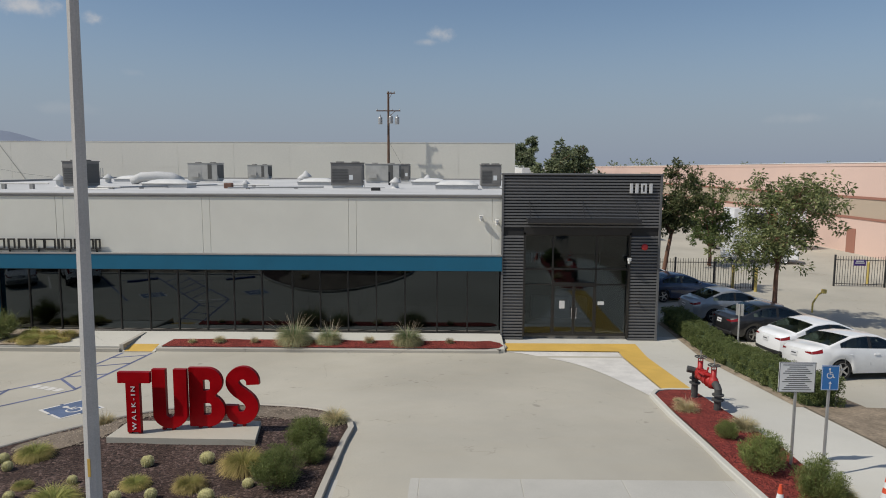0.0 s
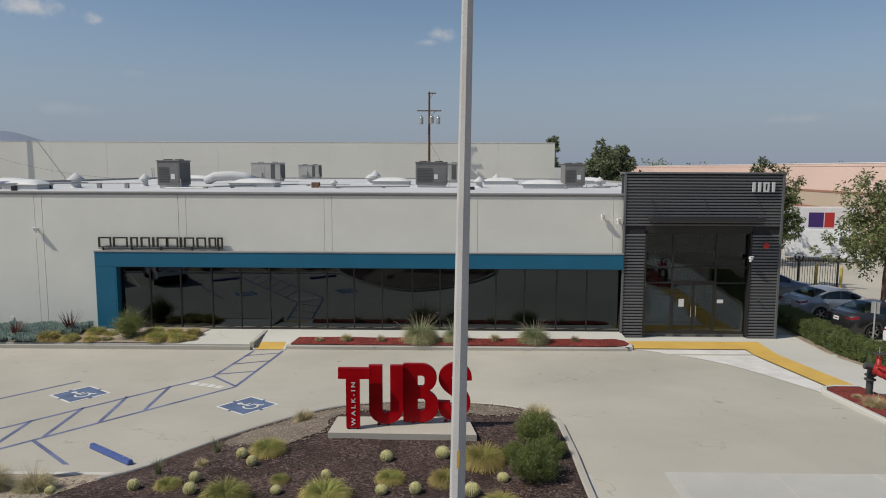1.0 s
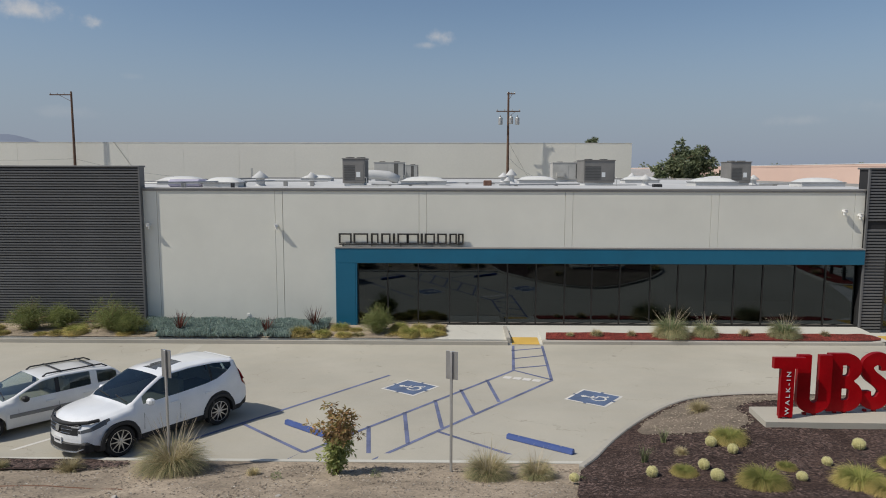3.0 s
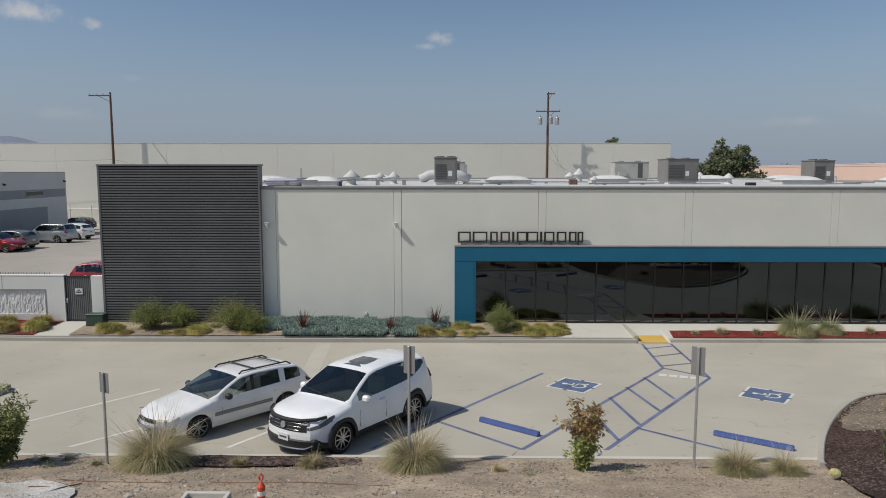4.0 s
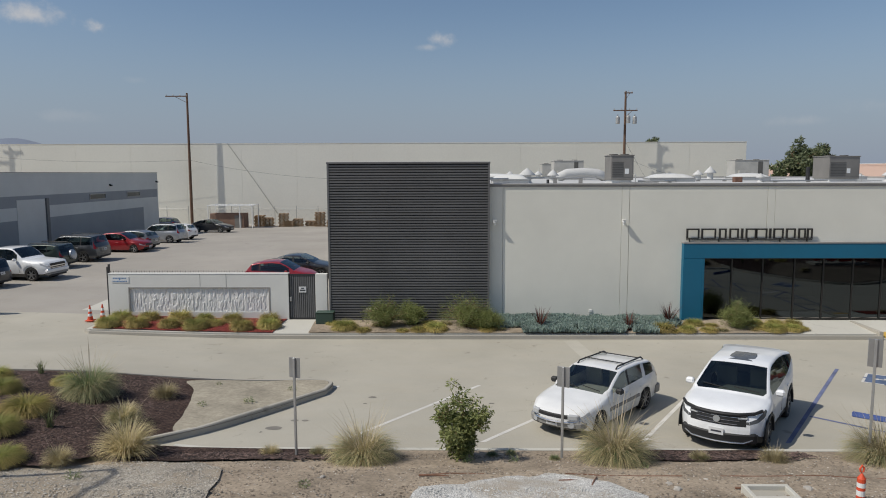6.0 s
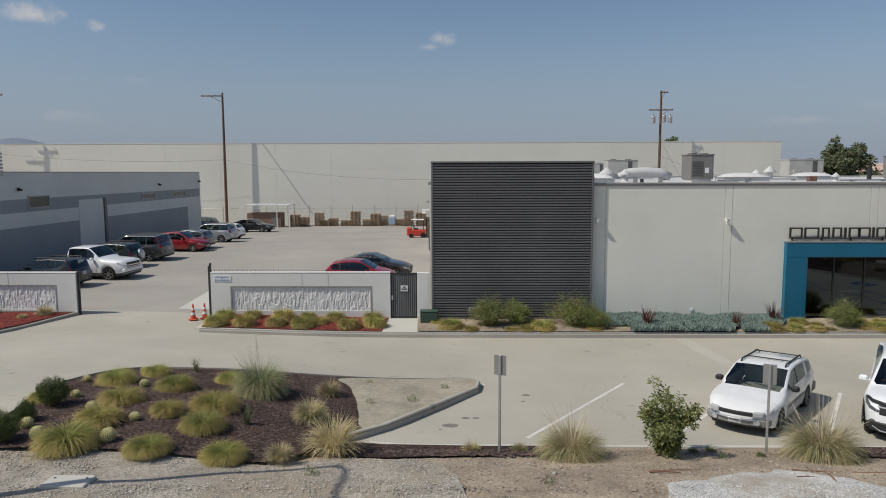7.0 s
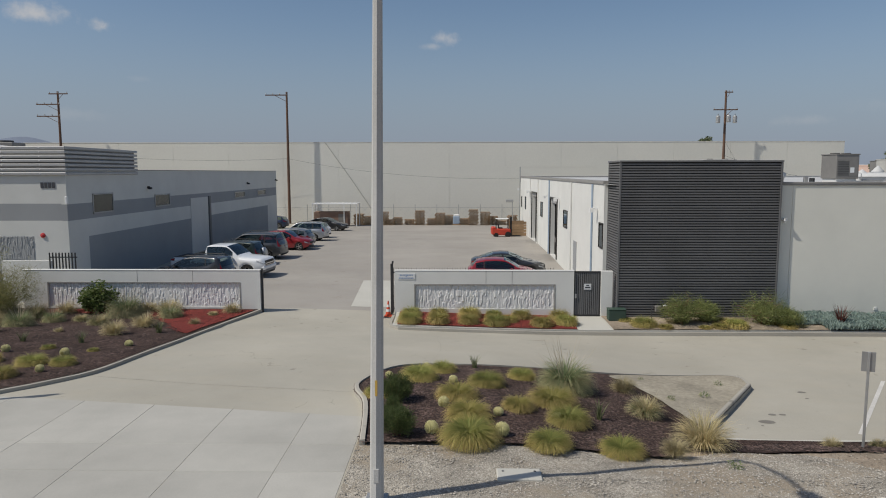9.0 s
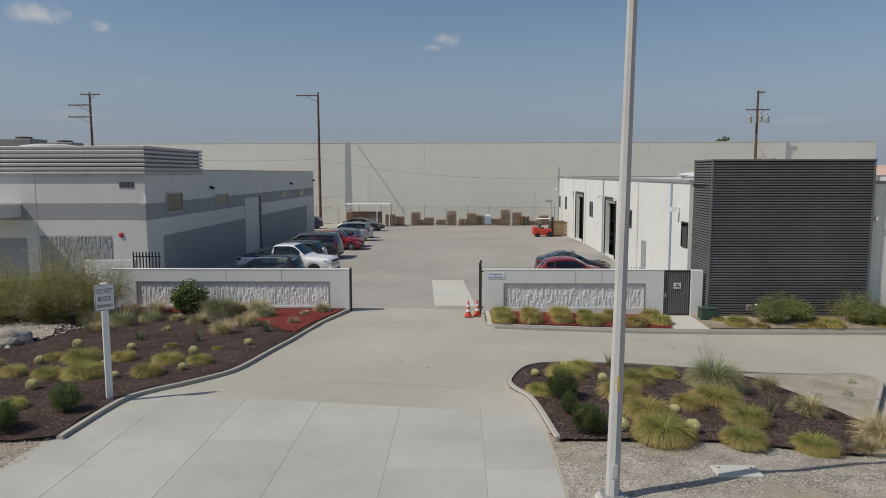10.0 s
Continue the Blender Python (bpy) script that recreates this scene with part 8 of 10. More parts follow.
gm = thing("gas_meter", "small gas meter and pipework against the dark cladding", "meter", pose(-13.95, -0.5, 0.1) @ Matrix.Scale(0.72, 4))
part("pipe", tube([(-0.5, 0, 0), (-0.5, 0, 0.75), (0.3, 0, 0.75), (0.3, 0, 0)], 0.03, 8), VALVEIRON, gm)
part("meter_body", boxes((-0.3, -0.12, 0.45, 0.1, 0.12, 0.85), bevel=0.04), ACTAN, gm)
part("regulator", lathe([(0.12, 0), (0.14, 0.05), (0.05, 0.1)], 12, centre=(0.35, 0, 0.8)), WHITE, gm)

# ---- fire valve assembly ----
va = thing("fire_valve_assembly", "red and black fire backflow valve assembly with hand wheels", "valve", pose(28.6, -10.85, level(28.6, -10.85) + 0.08) @ Matrix.Scale(0.85, 4))
ax = Vector((0.06, -0.95, 0))
for s in (-1, 1):
    px, py = ax.x * s, ax.y * s * 0.95
    part("riser", tube([(px, py, -0.1), (px, py, 0.62)], 0.115, 12), VALVEIRON, va, "black iron riser pipe")
    for zz in (0.60, 0.44):
        part("flange", lathe([(0.19, zz), (0.19, zz + 0.04)], 14, centre=(px, py, 0)), VALVEIRON, va)
    part("elbow", tube([(px, py, 0.60), (px, py, 0.78), (px * 0.88, py * 0.88, 0.88), (px * 0.72, py * 0.72, 0.9)], 0.12, 12), VALVEIRON, va)
    gx_, gy_ = px * 0.58, py * 0.58
    part("gate_valve", lathe([(0.17, 0.74), (0.18, 0.95), (0.14, 1.05), (0.09, 1.12), (0.07, 1.35)], 12, centre=(gx_, gy_, 0)), VALVERED, va, "red gate valve body", smooth=True)
    part("yoke", boxes((gx_ - 0.09, gy_ - 0.02, 1.1, gx_ - 0.065, gy_ + 0.02, 1.45), (gx_ + 0.065, gy_ - 0.02, 1.1, gx_ + 0.09, gy_ + 0.02, 1.45), (gx_ - 0.09, gy_ - 0.025, 1.43, gx_ + 0.09, gy_ + 0.025, 1.47)), VALVERED, va)
    part("stem", tube([(gx_, gy_, 1.2), (gx_, gy_, 1.72)], 0.016, 6), GALV, va)
    hw = part("hand_wheel", bmesh.new(), VALVEIRON, va)
    bm = bmesh.new()
    tube([(gx_ + 0.19 * math.cos(k * math.pi / 9), gy_ + 0.19 * math.sin(k * math.pi / 9), 1.50) for k in range(19)], 0.018, 6, bm)
    for k in range(3):
        a = k * math.pi / 3
        tube([(gx_ + 0.19 * math.cos(a), gy_ + 0.19 * math.sin(a), 1.50), (gx_ - 0.19 * math.cos(a), gy_ - 0.19 * math.sin(a), 1.50)], 0.012, 5, bm)
    bm.to_mesh(hw.data)
    bm.free()
part("check_valve", tube([(ax.x * 0.6, ax.y * 0.55, 0.88), (ax.x * 0.25, ax.y * 0.25, 0.9), (-ax.x * 0.25, -ax.y * 0.25, 0.9), (-ax.x * 0.6, -ax.y * 0.55, 0.88)], [0.13, 0.20, 0.20, 0.13], 14), VALVERED, va, "bright red check valve barrel", smooth=True)
for k in (-0.3, 0.0, 0.3):
    part("clamp", lathe([(0.215, -0.03), (0.215, 0.03)], 14, axis="y", centre=(0, k, 0.9)), VALVERED, va)
part("bypass", tube([(0.0, -0.35, 1.08), (-0.22, -0.35, 1.12), (-0.3, 0.0, 1.14), (-0.22, 0.35, 1.12), (0.0, 0.35, 1.08)], 0.035, 8), VALVERED, va)
part("test_cock", tube([(0, 0, 1.1), (0.05, 0, 1.28)], 0.03, 6), VALVERED, va)
part("side_outlet", tube([(-0.02, 0.62, 0.95), (-0.42, 0.7, 1.02)], [0.10, 0.12], 10), VALVEIRON, va)

# ---- letters on the island bed ----
PADZ = 0.93
pad = thing("sign_plinth", "pale concrete plinth in the bark mulch", "plinth", pose(0, 0, 0))
part("plinth_body", prism([(12.92, -14.36), (16.55, -14.42), (16.35, -13.18), (12.98, -13.25)], 0.55, PADZ), CONC, pad)
word = thing("letter_sign", "free-standing red sheet-metal letters with white lettering on the first", "sign")


def outline_letter(name, faces_pts, x, y, depth, material):
    """Letter from flat outlines (x, z), given thickness along y; face and sides are parts."""
    front = bmesh.new()
    rim = bmesh.new()
    for loop in faces_pts:
        f = [front.verts.new((x + px, y, PADZ + 0.05 + pz)) for px, pz in loop]
        front.faces.new(f)
        fb = [front.verts.new((x + px, y + depth, PADZ + 0.05 + pz)) for px, pz in loop]
        front.faces.new(fb[::-1])
    bmesh.ops.remove_doubles(front, verts=front.verts, dist=0.0005)
    bmesh.ops.recalc_face_normals(front, faces=front.faces)
    edges = [e for e in front.edges if e.is_boundary]
    for e in edges:
        a, b = (v.co for v in e.verts)
        if abs(a.y - y) < 1e-4:
            q = [rim.verts.new(p) for p in (a, b, b + Vector((0, depth, 0)), a + Vector((0, depth, 0)))]
            rim.faces.new(q)
    bmesh.ops.remove_doubles(rim, verts=rim.verts, dist=0.0005)
    bmesh.ops.recalc_face_normals(rim, faces=rim.faces)
    ob = part("letter", front, material, word, "red letter " + name)
    part("letter_return", rim, REDSIDE, ob, "darker red letter side")
    for fx in (0.24, 0.48):
        part("foot", boxes((x + fx - 0.04, y + 0.03, PADZ, x + fx + 0.04, y + depth - 0.03, PADZ + 0.06)), REDSIDE, ob)
    return ob


def ribbon(points, widths):
    """Quads along a thick curved stroke."""
    out = []
    L, R = [], []
    for i, p in enumerate(points):
        a, b = points[max(i - 1, 0)], points[min(i + 1, len(points) - 1)]
        d = Vector((b[0] - a[0], b[1] - a[1])).normalized()
        w = widths[i] / 2
        L.append((p[0] - d.y * w, p[1] + d.x * w))
        R.append((p[0] + d.y * w, p[1] - d.x * w))
    for i in range(len(points) - 1):
        out.append([L[i], R[i], R[i + 1], L[i + 1]])
    return out


def arc(cx, cz, rx, rz, a0, a1, n):
    return [(cx + rx * math.cos(radians(a0 + (a1 - a0) * k / n)), cz + rz * math.sin(radians(a0 + (a1 - a0) * k / n))) for k in range(n + 1)]


def filled_letter(name, outer, holes, x, y, depth):
    """Letter from an outline with holes."""
    bm = bmesh.new()
    for loop in [outer] + holes:
        vs = [bm.verts.new((x + px, y, PADZ + 0.05 + pz)) for px, pz in loop]
        for i in range(len(vs)):
            bm.edges.new((vs[i], vs[(i + 1) % len(vs)]))
    bmesh.ops.triangle_fill(bm, use_beauty=True, edges=list(bm.edges))
    faces = [[(v.co.x - x, v.co.z - PADZ - 0.05) for v in f.verts] for f in bm.faces]
    bm.free()
    return outline_letter(name, faces, x, y, depth, RED)


def rounded(x0, z0, x1, z1, r, right_only=True):
    """Upright slot with its right side rounded."""
    return [(x0, z0)] + arc(x1 - r, z0 + r, r, r, -90, 0, 5) + arc(x1 - r, z1 - r, r, r, 0, 90, 5) + [(x0, z1)]


LH = 1.50
T = [[(0.0, LH - 0.27), (0.19, LH - 0.27), (0.52, LH - 0.27), (0.78, LH - 0.27), (0.78, LH), (0.0, LH)], [(0.19, 0), (0.52, 0), (0.52, LH - 0.27), (0.19, LH - 0.27)]]
outline_letter("T", T, 13.15, -14.14, 0.13, RED)
filled_letter("U", [(0, LH), (0, 0.36)] + arc(0.425, 0.37, 0.425, 0.37, 180, 360, 18)[1:] + [(0.85, LH), (0.53, LH), (0.53, 0.40)] + arc(0.43, 0.38, 0.10, 0.10, 0, -180, 8)[1:] + [(0.33, LH)], [], 13.875, -13.88, 0.13)
filled_letter("B", [(0, 0)] + arc(0.48, 0.41, 0.41, 0.41, -90, 62, 14) + arc(0.46, 1.13, 0.38, 0.37, -58, 90, 14) + [(0, LH)],
              [rounded(0.36, 0.30, 0.55, 0.60, 0.07), rounded(0.36, 0.92, 0.53, 1.20, 0.07)], 14.72, -13.72, 0.13)
# the S: a heavy stroke offset to both sides of its centre line
mid_s = smooth_line([(0.735, 1.04), (0.71, 1.20), (0.58, 1.325), (0.40, 1.325), (0.25, 1.22), (0.22, 1.06), (0.32, 0.90), (0.50, 0.76), (0.655, 0.61), (0.70, 0.44), (0.60, 0.24), (0.42, 0.175), (0.26, 0.24), (0.19, 0.40), (0.185, 0.50)], 4)
outline_letter("S", ribbon(mid_s, [0.325] * len(mid_s)), 15.55, -13.60, 0.13, RED)
me = words("WALK-IN", 0.105, 0.006, 0.012, 1.55)
k = 1.1 / max(v.co.x for v in me.vertices)
for v in me.vertices:
    x_, z_ = v.co.x * k, v.co.z
    v.co = Vector((-z_, v.co.y, x_))
letter_parts(me, word, Matrix.Translation((13.15 + 0.42, -14.148, PADZ + 0.10)), SIGNW)

# ---- utility poles ----
def utility_pole(x, y, top, label, arms, cans=(), arm_side=0):
    up = thing("utility_pole", label, "utility pole", pose(x, y, -0.4), "utility poles")
    part("pole", tube([(0, 0, 0), (0, 0, top * 0.5), (0, 0, top + 0.4)], [0.21, 0.18, 0.13], 10), WOOD, up, "brown timber pole")
    for z, x0, x1 in arms:
        arm = part("crossarm", boxes((x0, -0.14, z + 0.4, x1, -0.02, z + 0.54)), WOOD, up)
        n = max(2, int((x1 - x0) / 0.9))
        for k in range(n + 1):
            part("insulator", lathe([(0.05, 0), (0.07, 0.06), (0.04, 0.14), (0.06, 0.2)], 8, centre=(x0 + 0.1 + (x1 - x0 - 0.2) * k / n, -0.08, z + 0.54)), GALV, arm)
        part("brace", tube([(0, -0.1, z - 0.4), ((x0 if abs(x0) > abs(x1) else x1) * 0.55, -0.1, z + 0.42)], 0.03, 5), WOOD, up)
    for cx, z in cans:
        can = part("transformer", lathe([(0.26, z), (0.28, z + 0.05), (0.28, z + 0.85), (0.22, z + 0.95), (0.05, z + 1.0)], 14, centre=(cx, -0.3, 0.4)), GALV, up, "grey pole-mounted transformer")
        part("bushing", lathe([(0.04, z + 1.0), (0.06, z + 1.1), (0.03, z + 1.25)], 8, centre=(cx, -0.3, 0.4)), ACTAN, can)
    return up


utility_pole(-46.4, 63.9, 17.6, "timber utility pole with one short arm", ((17.1, -2.9, 0.1),))
utility_pole(12.65, 63.3, 17.5, "timber utility pole carrying three transformers", ((14.9, -1.6, 1.6), (17.2, -0.2, 0.9)), ((-1.05, 13.2), (0.35, 13.3), (1.2, 13.2)))
utility_pole(-77.5, 63.2, 17.7, "timber utility pole with stacked crossarms", ((17.3, -1.2, 1.4), (15.9, -3.0, 0.2), (14.3, -3.0, 0.2)))
for a, b, sag in (((-46.4, 63.9, 8.6), (-16.0, 46.0, 6.0), 0.8), ((-77.5, 63.2, 9.5), (-46.4, 63.9, 8.6), 0.6), ((12.65, 63.3, 9.0), (14.5, 46.5, 6.3), 0.3), ((12.65, 63.3, 11.0), (15.5, 63.0, 6.0), 0.0)):
    a, b = Vector(a), Vector(b)
    pts = [a.lerp(b, t / 12) - Vector((0, 0, sag * 4 * (t / 12) * (1 - t / 12))) for t in range(13)]
    solid("power_cable", tube(pts, 0.013, 5), IRON, "thin dark overhead cable slung from a utility pole", "cable", "overhead cables")

# added rod that draws the guy wire's shadow on the warehouse wall
solid("stay_rod", tube([(-41.6, 65.26, 10.9), (-38.2, 65.26, 6.1), (-34.9, 65.26, 1.2)], 0.06, 6), CONC_L, "grey sloping rod added against the warehouse wall as a guy wire's shadow", "stay rod")

# ---- back of the yard ----
fence = thing("chain_link_fence", "low chain-link fence along the warehouse", "fence")
for k in range(20):
    part("post", tube([(-62 + k * 3.0, 64.3, -0.6), (-62 + k * 3.0, 64.3, 2.3)], 0.04, 6), GALV, fence)
for z in (0.0, 2.2):
    part("rail", tube([(-62, 64.3, z - 0.3 if z else -0.3), (-5, 64.3, z - 0.3 if z else -0.3)], 0.025, 5), GALV, fence)
wires = bmesh.new()
for k in range(58):
    x = -62 + k
    for d in (2.4, -2.4):
        tube([(x, 64.3, -0.4), (x + d, 64.3, 1.9)], 0.006, 3, wires, False)
tagged(part("wire_mesh", wires, GALV, fence), kind="stuff")


def board_mesh(name, x, y, z):
    """A plain timber, to be shared by many pieces."""
    bm = boxes((-x / 2, -y / 2, 0, x / 2, y / 2, z))
    me = bpy.data.meshes.new(name)
    bm.to_mesh(me)
    bm.free()
    me.materials.append(PALLET)
    return me


PALLET_BOARDS = (board_mesh("deck_board", 1.2, 0.11, 0.022), board_mesh("bottom_board", 1.2, 0.10, 0.022), board_mesh("bearer", 0.08, 1.0, 0.088))


def pallet_stack(x, y, n, lean=0.0, label="stack of timber pallets against the fence"):
    """Each pallet is its deck, three bearers and a bottom deck; alike pieces share meshes."""
    z = level(x, y)
    ps = thing("pallet_stack", label, "pallet stack", pose(x, y, z, 0, 0, lean), "pallet stacks")
    for k in range(n):
        dx = 0.09 * math.sin(k * 2.1 + x)
        bottom = again("pallet", PALLET_BOARDS[1], ps, Matrix.Translation((dx, -0.47, k * 0.15)))
        for j in range(1, 3):
            again("bottom_board", PALLET_BOARDS[1], bottom, Matrix.Translation((0, j * 0.45, 0)))
        for j in range(3):
            again("bearer", PALLET_BOARDS[2], bottom, Matrix.Translation((-0.56 + j * 0.56, 0.47, 0.022)))
        for j in range(6):
            again("deck_board", PALLET_BOARDS[0], bottom, Matrix.Translation((0, 0.02 + j * 0.18, 0.11)))


for x, n in ((-36.5, 10), (-35.2, 8), (-29.6, 5), (-24.3, 9), (-22.2, 6), (-17.2, 4), (-33.0, 12), (-31.2, 7), (-28.2, 13), (-25.5, 11), (-21.0, 14), (-18.4, 8), (-32.2, 5), (-26.6, 6), (-19.4, 12), (-15.8, 9)):
    pallet_stack(x, 61.6 + 0.5 * math.sin(x), n, 6 * math.sin(x * 3))
crate = thing("wrapped_load", "blue and white wrapped pallet load", "load", pose(-23.3, 61.5, level(-23.3, 61.5)))
part("wrap", boxes((-0.45, -0.45, 0.15, 0.45, 0.45, 1.2), bevel=0.08), PALEBLUE, crate)
part("top_sheet", boxes((-0.35, -0.40, 1.15, 0.42, 0.40, 1.42), bevel=0.08), WHITE, crate)
part("base", boxes((-0.6, -0.5, 0, 0.6, 0.5, 0.14)), PALLET, crate)
# low sheet shelter with a brick store
BRICK = surf("brick_store", (0.21, 0.135, 0.10), 0.9, 0.15, 1.0, 10.0, 0.2, 0.12)
sz = level(-38.5, 59.5)
sh = thing("storage_shelter", "low brick store under a white sheet-metal roof", "shelter", pose(-39.0, 59.0, sz))
part("brick_wall", boxes((-2.8, -1.0, 0, 1.6, 1.0, 1.9), bevel=0.02), BRICK, sh)
part("door", boxes((0.4, -1.03, 0.05, 1.3, -1.005, 1.65)), ACTAN, sh)
part("roof_sheet", boxes((-3.0, -1.5, 2.9, 2.9, 1.6, 3.0), bevel=0.01), WHITE, sh)
for x, y in ((-2.9, -1.4), (2.8, -1.4), (2.8, 1.5), (-2.9, 1.5), (1.2, -1.4)):
    part("post", boxes((x - 0.05, y - 0.05, 0, x + 0.05, y + 0.05, 2.9)), WHITE, sh)
for k in range(12):
    part("roof_rib", boxes((-2.9 + k * 0.5, -1.5, 3.0, -2.84 + k * 0.5, 1.6, 3.04)), WHITE, sh)

# forklift
FORKRED = surf("forklift_red", (0.50, 0.05, 0.025), 0.5)
fz = level(-18.6, 40.0)
fk = thing("forklift", "red forklift truck with a raised mast, parked in the yard", "forklift", pose(-18.4, 38.6, fz, 0, 0, 4) @ Matrix.Scale(0.85, 4))
part("chassis", boxes((-1.3, -0.55, 0.25, 0.7, 0.55, 1.0), bevel=0.08), FORKRED, fk)
part("counterweight", boxes((-1.55, -0.55, 0.3, -1.0, 0.55, 1.25), bevel=0.12), FORKRED, fk)
part("seat", boxes((-0.7, -0.25, 1.0, -0.2, 0.25, 1.15), (-0.75, -0.25, 1.1, -0.62, 0.25, 1.55), bevel=0.04), BLACK, fk)
part("overhead_guard", boxes((-1.0, -0.5, 2.15, 0.5, 0.5, 2.22), bevel=0.02), WHITE, fk)
for x, y in ((-0.95, -0.45), (-0.95, 0.45), (0.45, -0.45), (0.45, 0.45)):
    part("guard_post", tube([(x, y, 0.95), (x * 0.95, y, 2.15)], 0.035, 6), BLACK, fk)
for y in (-0.32, 0.32):
    part("mast_rail", boxes((0.75, y - 0.06, 0.1, 0.88, y + 0.06, 2.4)), BLACK, fk)
    part("fork", boxes((0.9, y - 0.06, 0.12, 2.0, y + 0.06, 0.17)), BLACK, fk)
    for x, r in ((0.4, 0.34), (-1.0, 0.27)):
        part("wheel", lathe([(r * 0.4, -0.12), (r, -0.1), (r, 0.1), (r * 0.4, 0.12)], 16, axis="y", centre=(x, y * 1.5, r)), RUBBER, fk)
part("carriage", boxes((0.88, -0.5, 0.3, 0.93, 0.5, 0.42), (0.88, -0.5, 0.8, 0.93, 0.5, 0.9)), BLACK, fk)
box_w = thing("crate", "open timber crate beside the forklift", "crate", pose(-16.9, 40.4, fz, 0, 0, 8))
for k in range(5):
    part("board", boxes((-0.8, -0.6, 0.1 + k * 0.28, 0.8, -0.57, 0.34 + k * 0.28)), PALLET, box_w)
part("back", boxes((-0.8, 0.5, 0.1, 0.8, 0.54, 1.5)), PALLET, box_w)
part("base", boxes((-0.8, -0.6, 0.0, 0.8, 0.54, 0.1)), PALLET, box_w)
st = thing("portable_light", "grey pole light beside the forklift", "light stand", pose(-17.2, 43.4, fz))
part("post", tube([(0, 0, 0), (0, 0, 3.6)], 0.06, 6), GALV, st)
part("head", boxes((-0.7, -0.1, 3.3, 0.1, 0.1, 3.6), bevel=0.04), GALV, st)
part("base", boxes((-0.4, -0.4, 0, 0.4, 0.4, 0.08)), GALV, st)

# ---- neighbouring lot: railings, gate, bollards ----
def railing(x0, y0, x1, y1, h, gap, label, group="iron railings"):
    fn = thing("iron_railing", label, "railing", pose(0, 0, 0), group)
    L = math.hypot(x1 - x0, y1 - y0)
    d = Vector(((x1 - x0) / L, (y1 - y0) / L, 0))
    at = lambda s: Vector((x0, y0, 0)) + d * s
    zz = level((x0 + x1) / 2, (y0 + y1) / 2)
    for z in (0.18, h - 0.25):
        part("rail", tube([at(0) + Vector((0, 0, zz + z)), at(L) + Vector((0, 0, zz + z))], 0.022, 4), IRON, fn)
    me = None
    for k in range(int(L / gap) + 1):
        m = Matrix.Translation(at(k * gap) + Vector((0, 0, zz)))
        if me is None:
            o = part("bar", boxes((-0.011, -0.011, 0.06, 0.011, 0.011, h)), IRON, fn)
            me = o.data
            o.matrix_local = m
        else:
            again("bar", me, fn, m)
    s = 0.0
    while s <= L + 0.01:
        p = at(s)
        part("post", boxes((p.x - 0.05, p.y - 0.05, zz, p.x + 0.05, p.y + 0.05, zz + h + 0.08), bevel=0.008), IRON, fn)
        s += L / max(1, round(L / 2.4))
    return fn


railing(30.4, 13.2, 40.3, 13.2, 2.0, 0.16, "black iron railing between the lots")
g2 = railing(46.3, 14.9, 49.3, 14.4, 2.0, 0.16, "open black iron vehicle gate leaf with a purple notice")
part("notice", boxes((47.3, 14.55, 1.25, 48.1, 14.57, 1.65)), INKPURPLE, g2)
part("print_bar", boxes((47.4, 14.54, 1.40, 48.0, 14.548, 1.46), (47.45, 14.54, 1.52, 47.95, 14.548, 1.58)), SIGNW, g2)
railing(49.9, 14.4, 57.5, 14.4, 2.0, 0.16, "black iron railing beside the salmon building")
pn = thing("wall_notice", "white notice hung on the iron railing", "notice", pose(51.0, 14.34, 1.0))
part("plate", boxes((-0.6, -0.01, 0, 0.6, 0.01, 0.75), bevel=0.004), SIGNW, pn)
for k in range(4):
    part("print_bar", boxes((-0.45, -0.014, 0.14 + k * 0.15, 0.45, -0.0105, 0.19 + k * 0.15)), INKRED, pn)
for x, y in ((40.2, 12.6), (39.3, 13.9), (49.55, 13.9), (48.9, 15.6)):
    bl = thing("bollard", "yellow steel bollard beside the gate", "bollard", pose(x, y, level(x, y)), "bollards")
    part("tube", lathe([(0.09, 0), (0.09, 1.45), (0.06, 1.52), (0.01, 1.54)], 12), surf("bollard_yellow", (0.55, 0.42, 0.12), 0.6) if "bollard_yellow" not in bpy.data.materials else bpy.data.materials["bollard_yellow"], bl)
op = thing("gate_intercom", "yellow swan-neck gate intercom post", "intercom post", pose(40.5, 6.3, level(40.5, 6.3)))
part("post", tube([(0, 0, 0), (0, 0, 0.5), (0.25, 0, 0.95), (0.55, 0, 1.15)], 0.05, 8), bpy.data.materials["bollard_yellow"], op)
part("panel", boxes((0.45, -0.1, 1.04, 0.66, 0.1, 1.26), bevel=0.02), bpy.data.materials["bollard_yellow"], op)

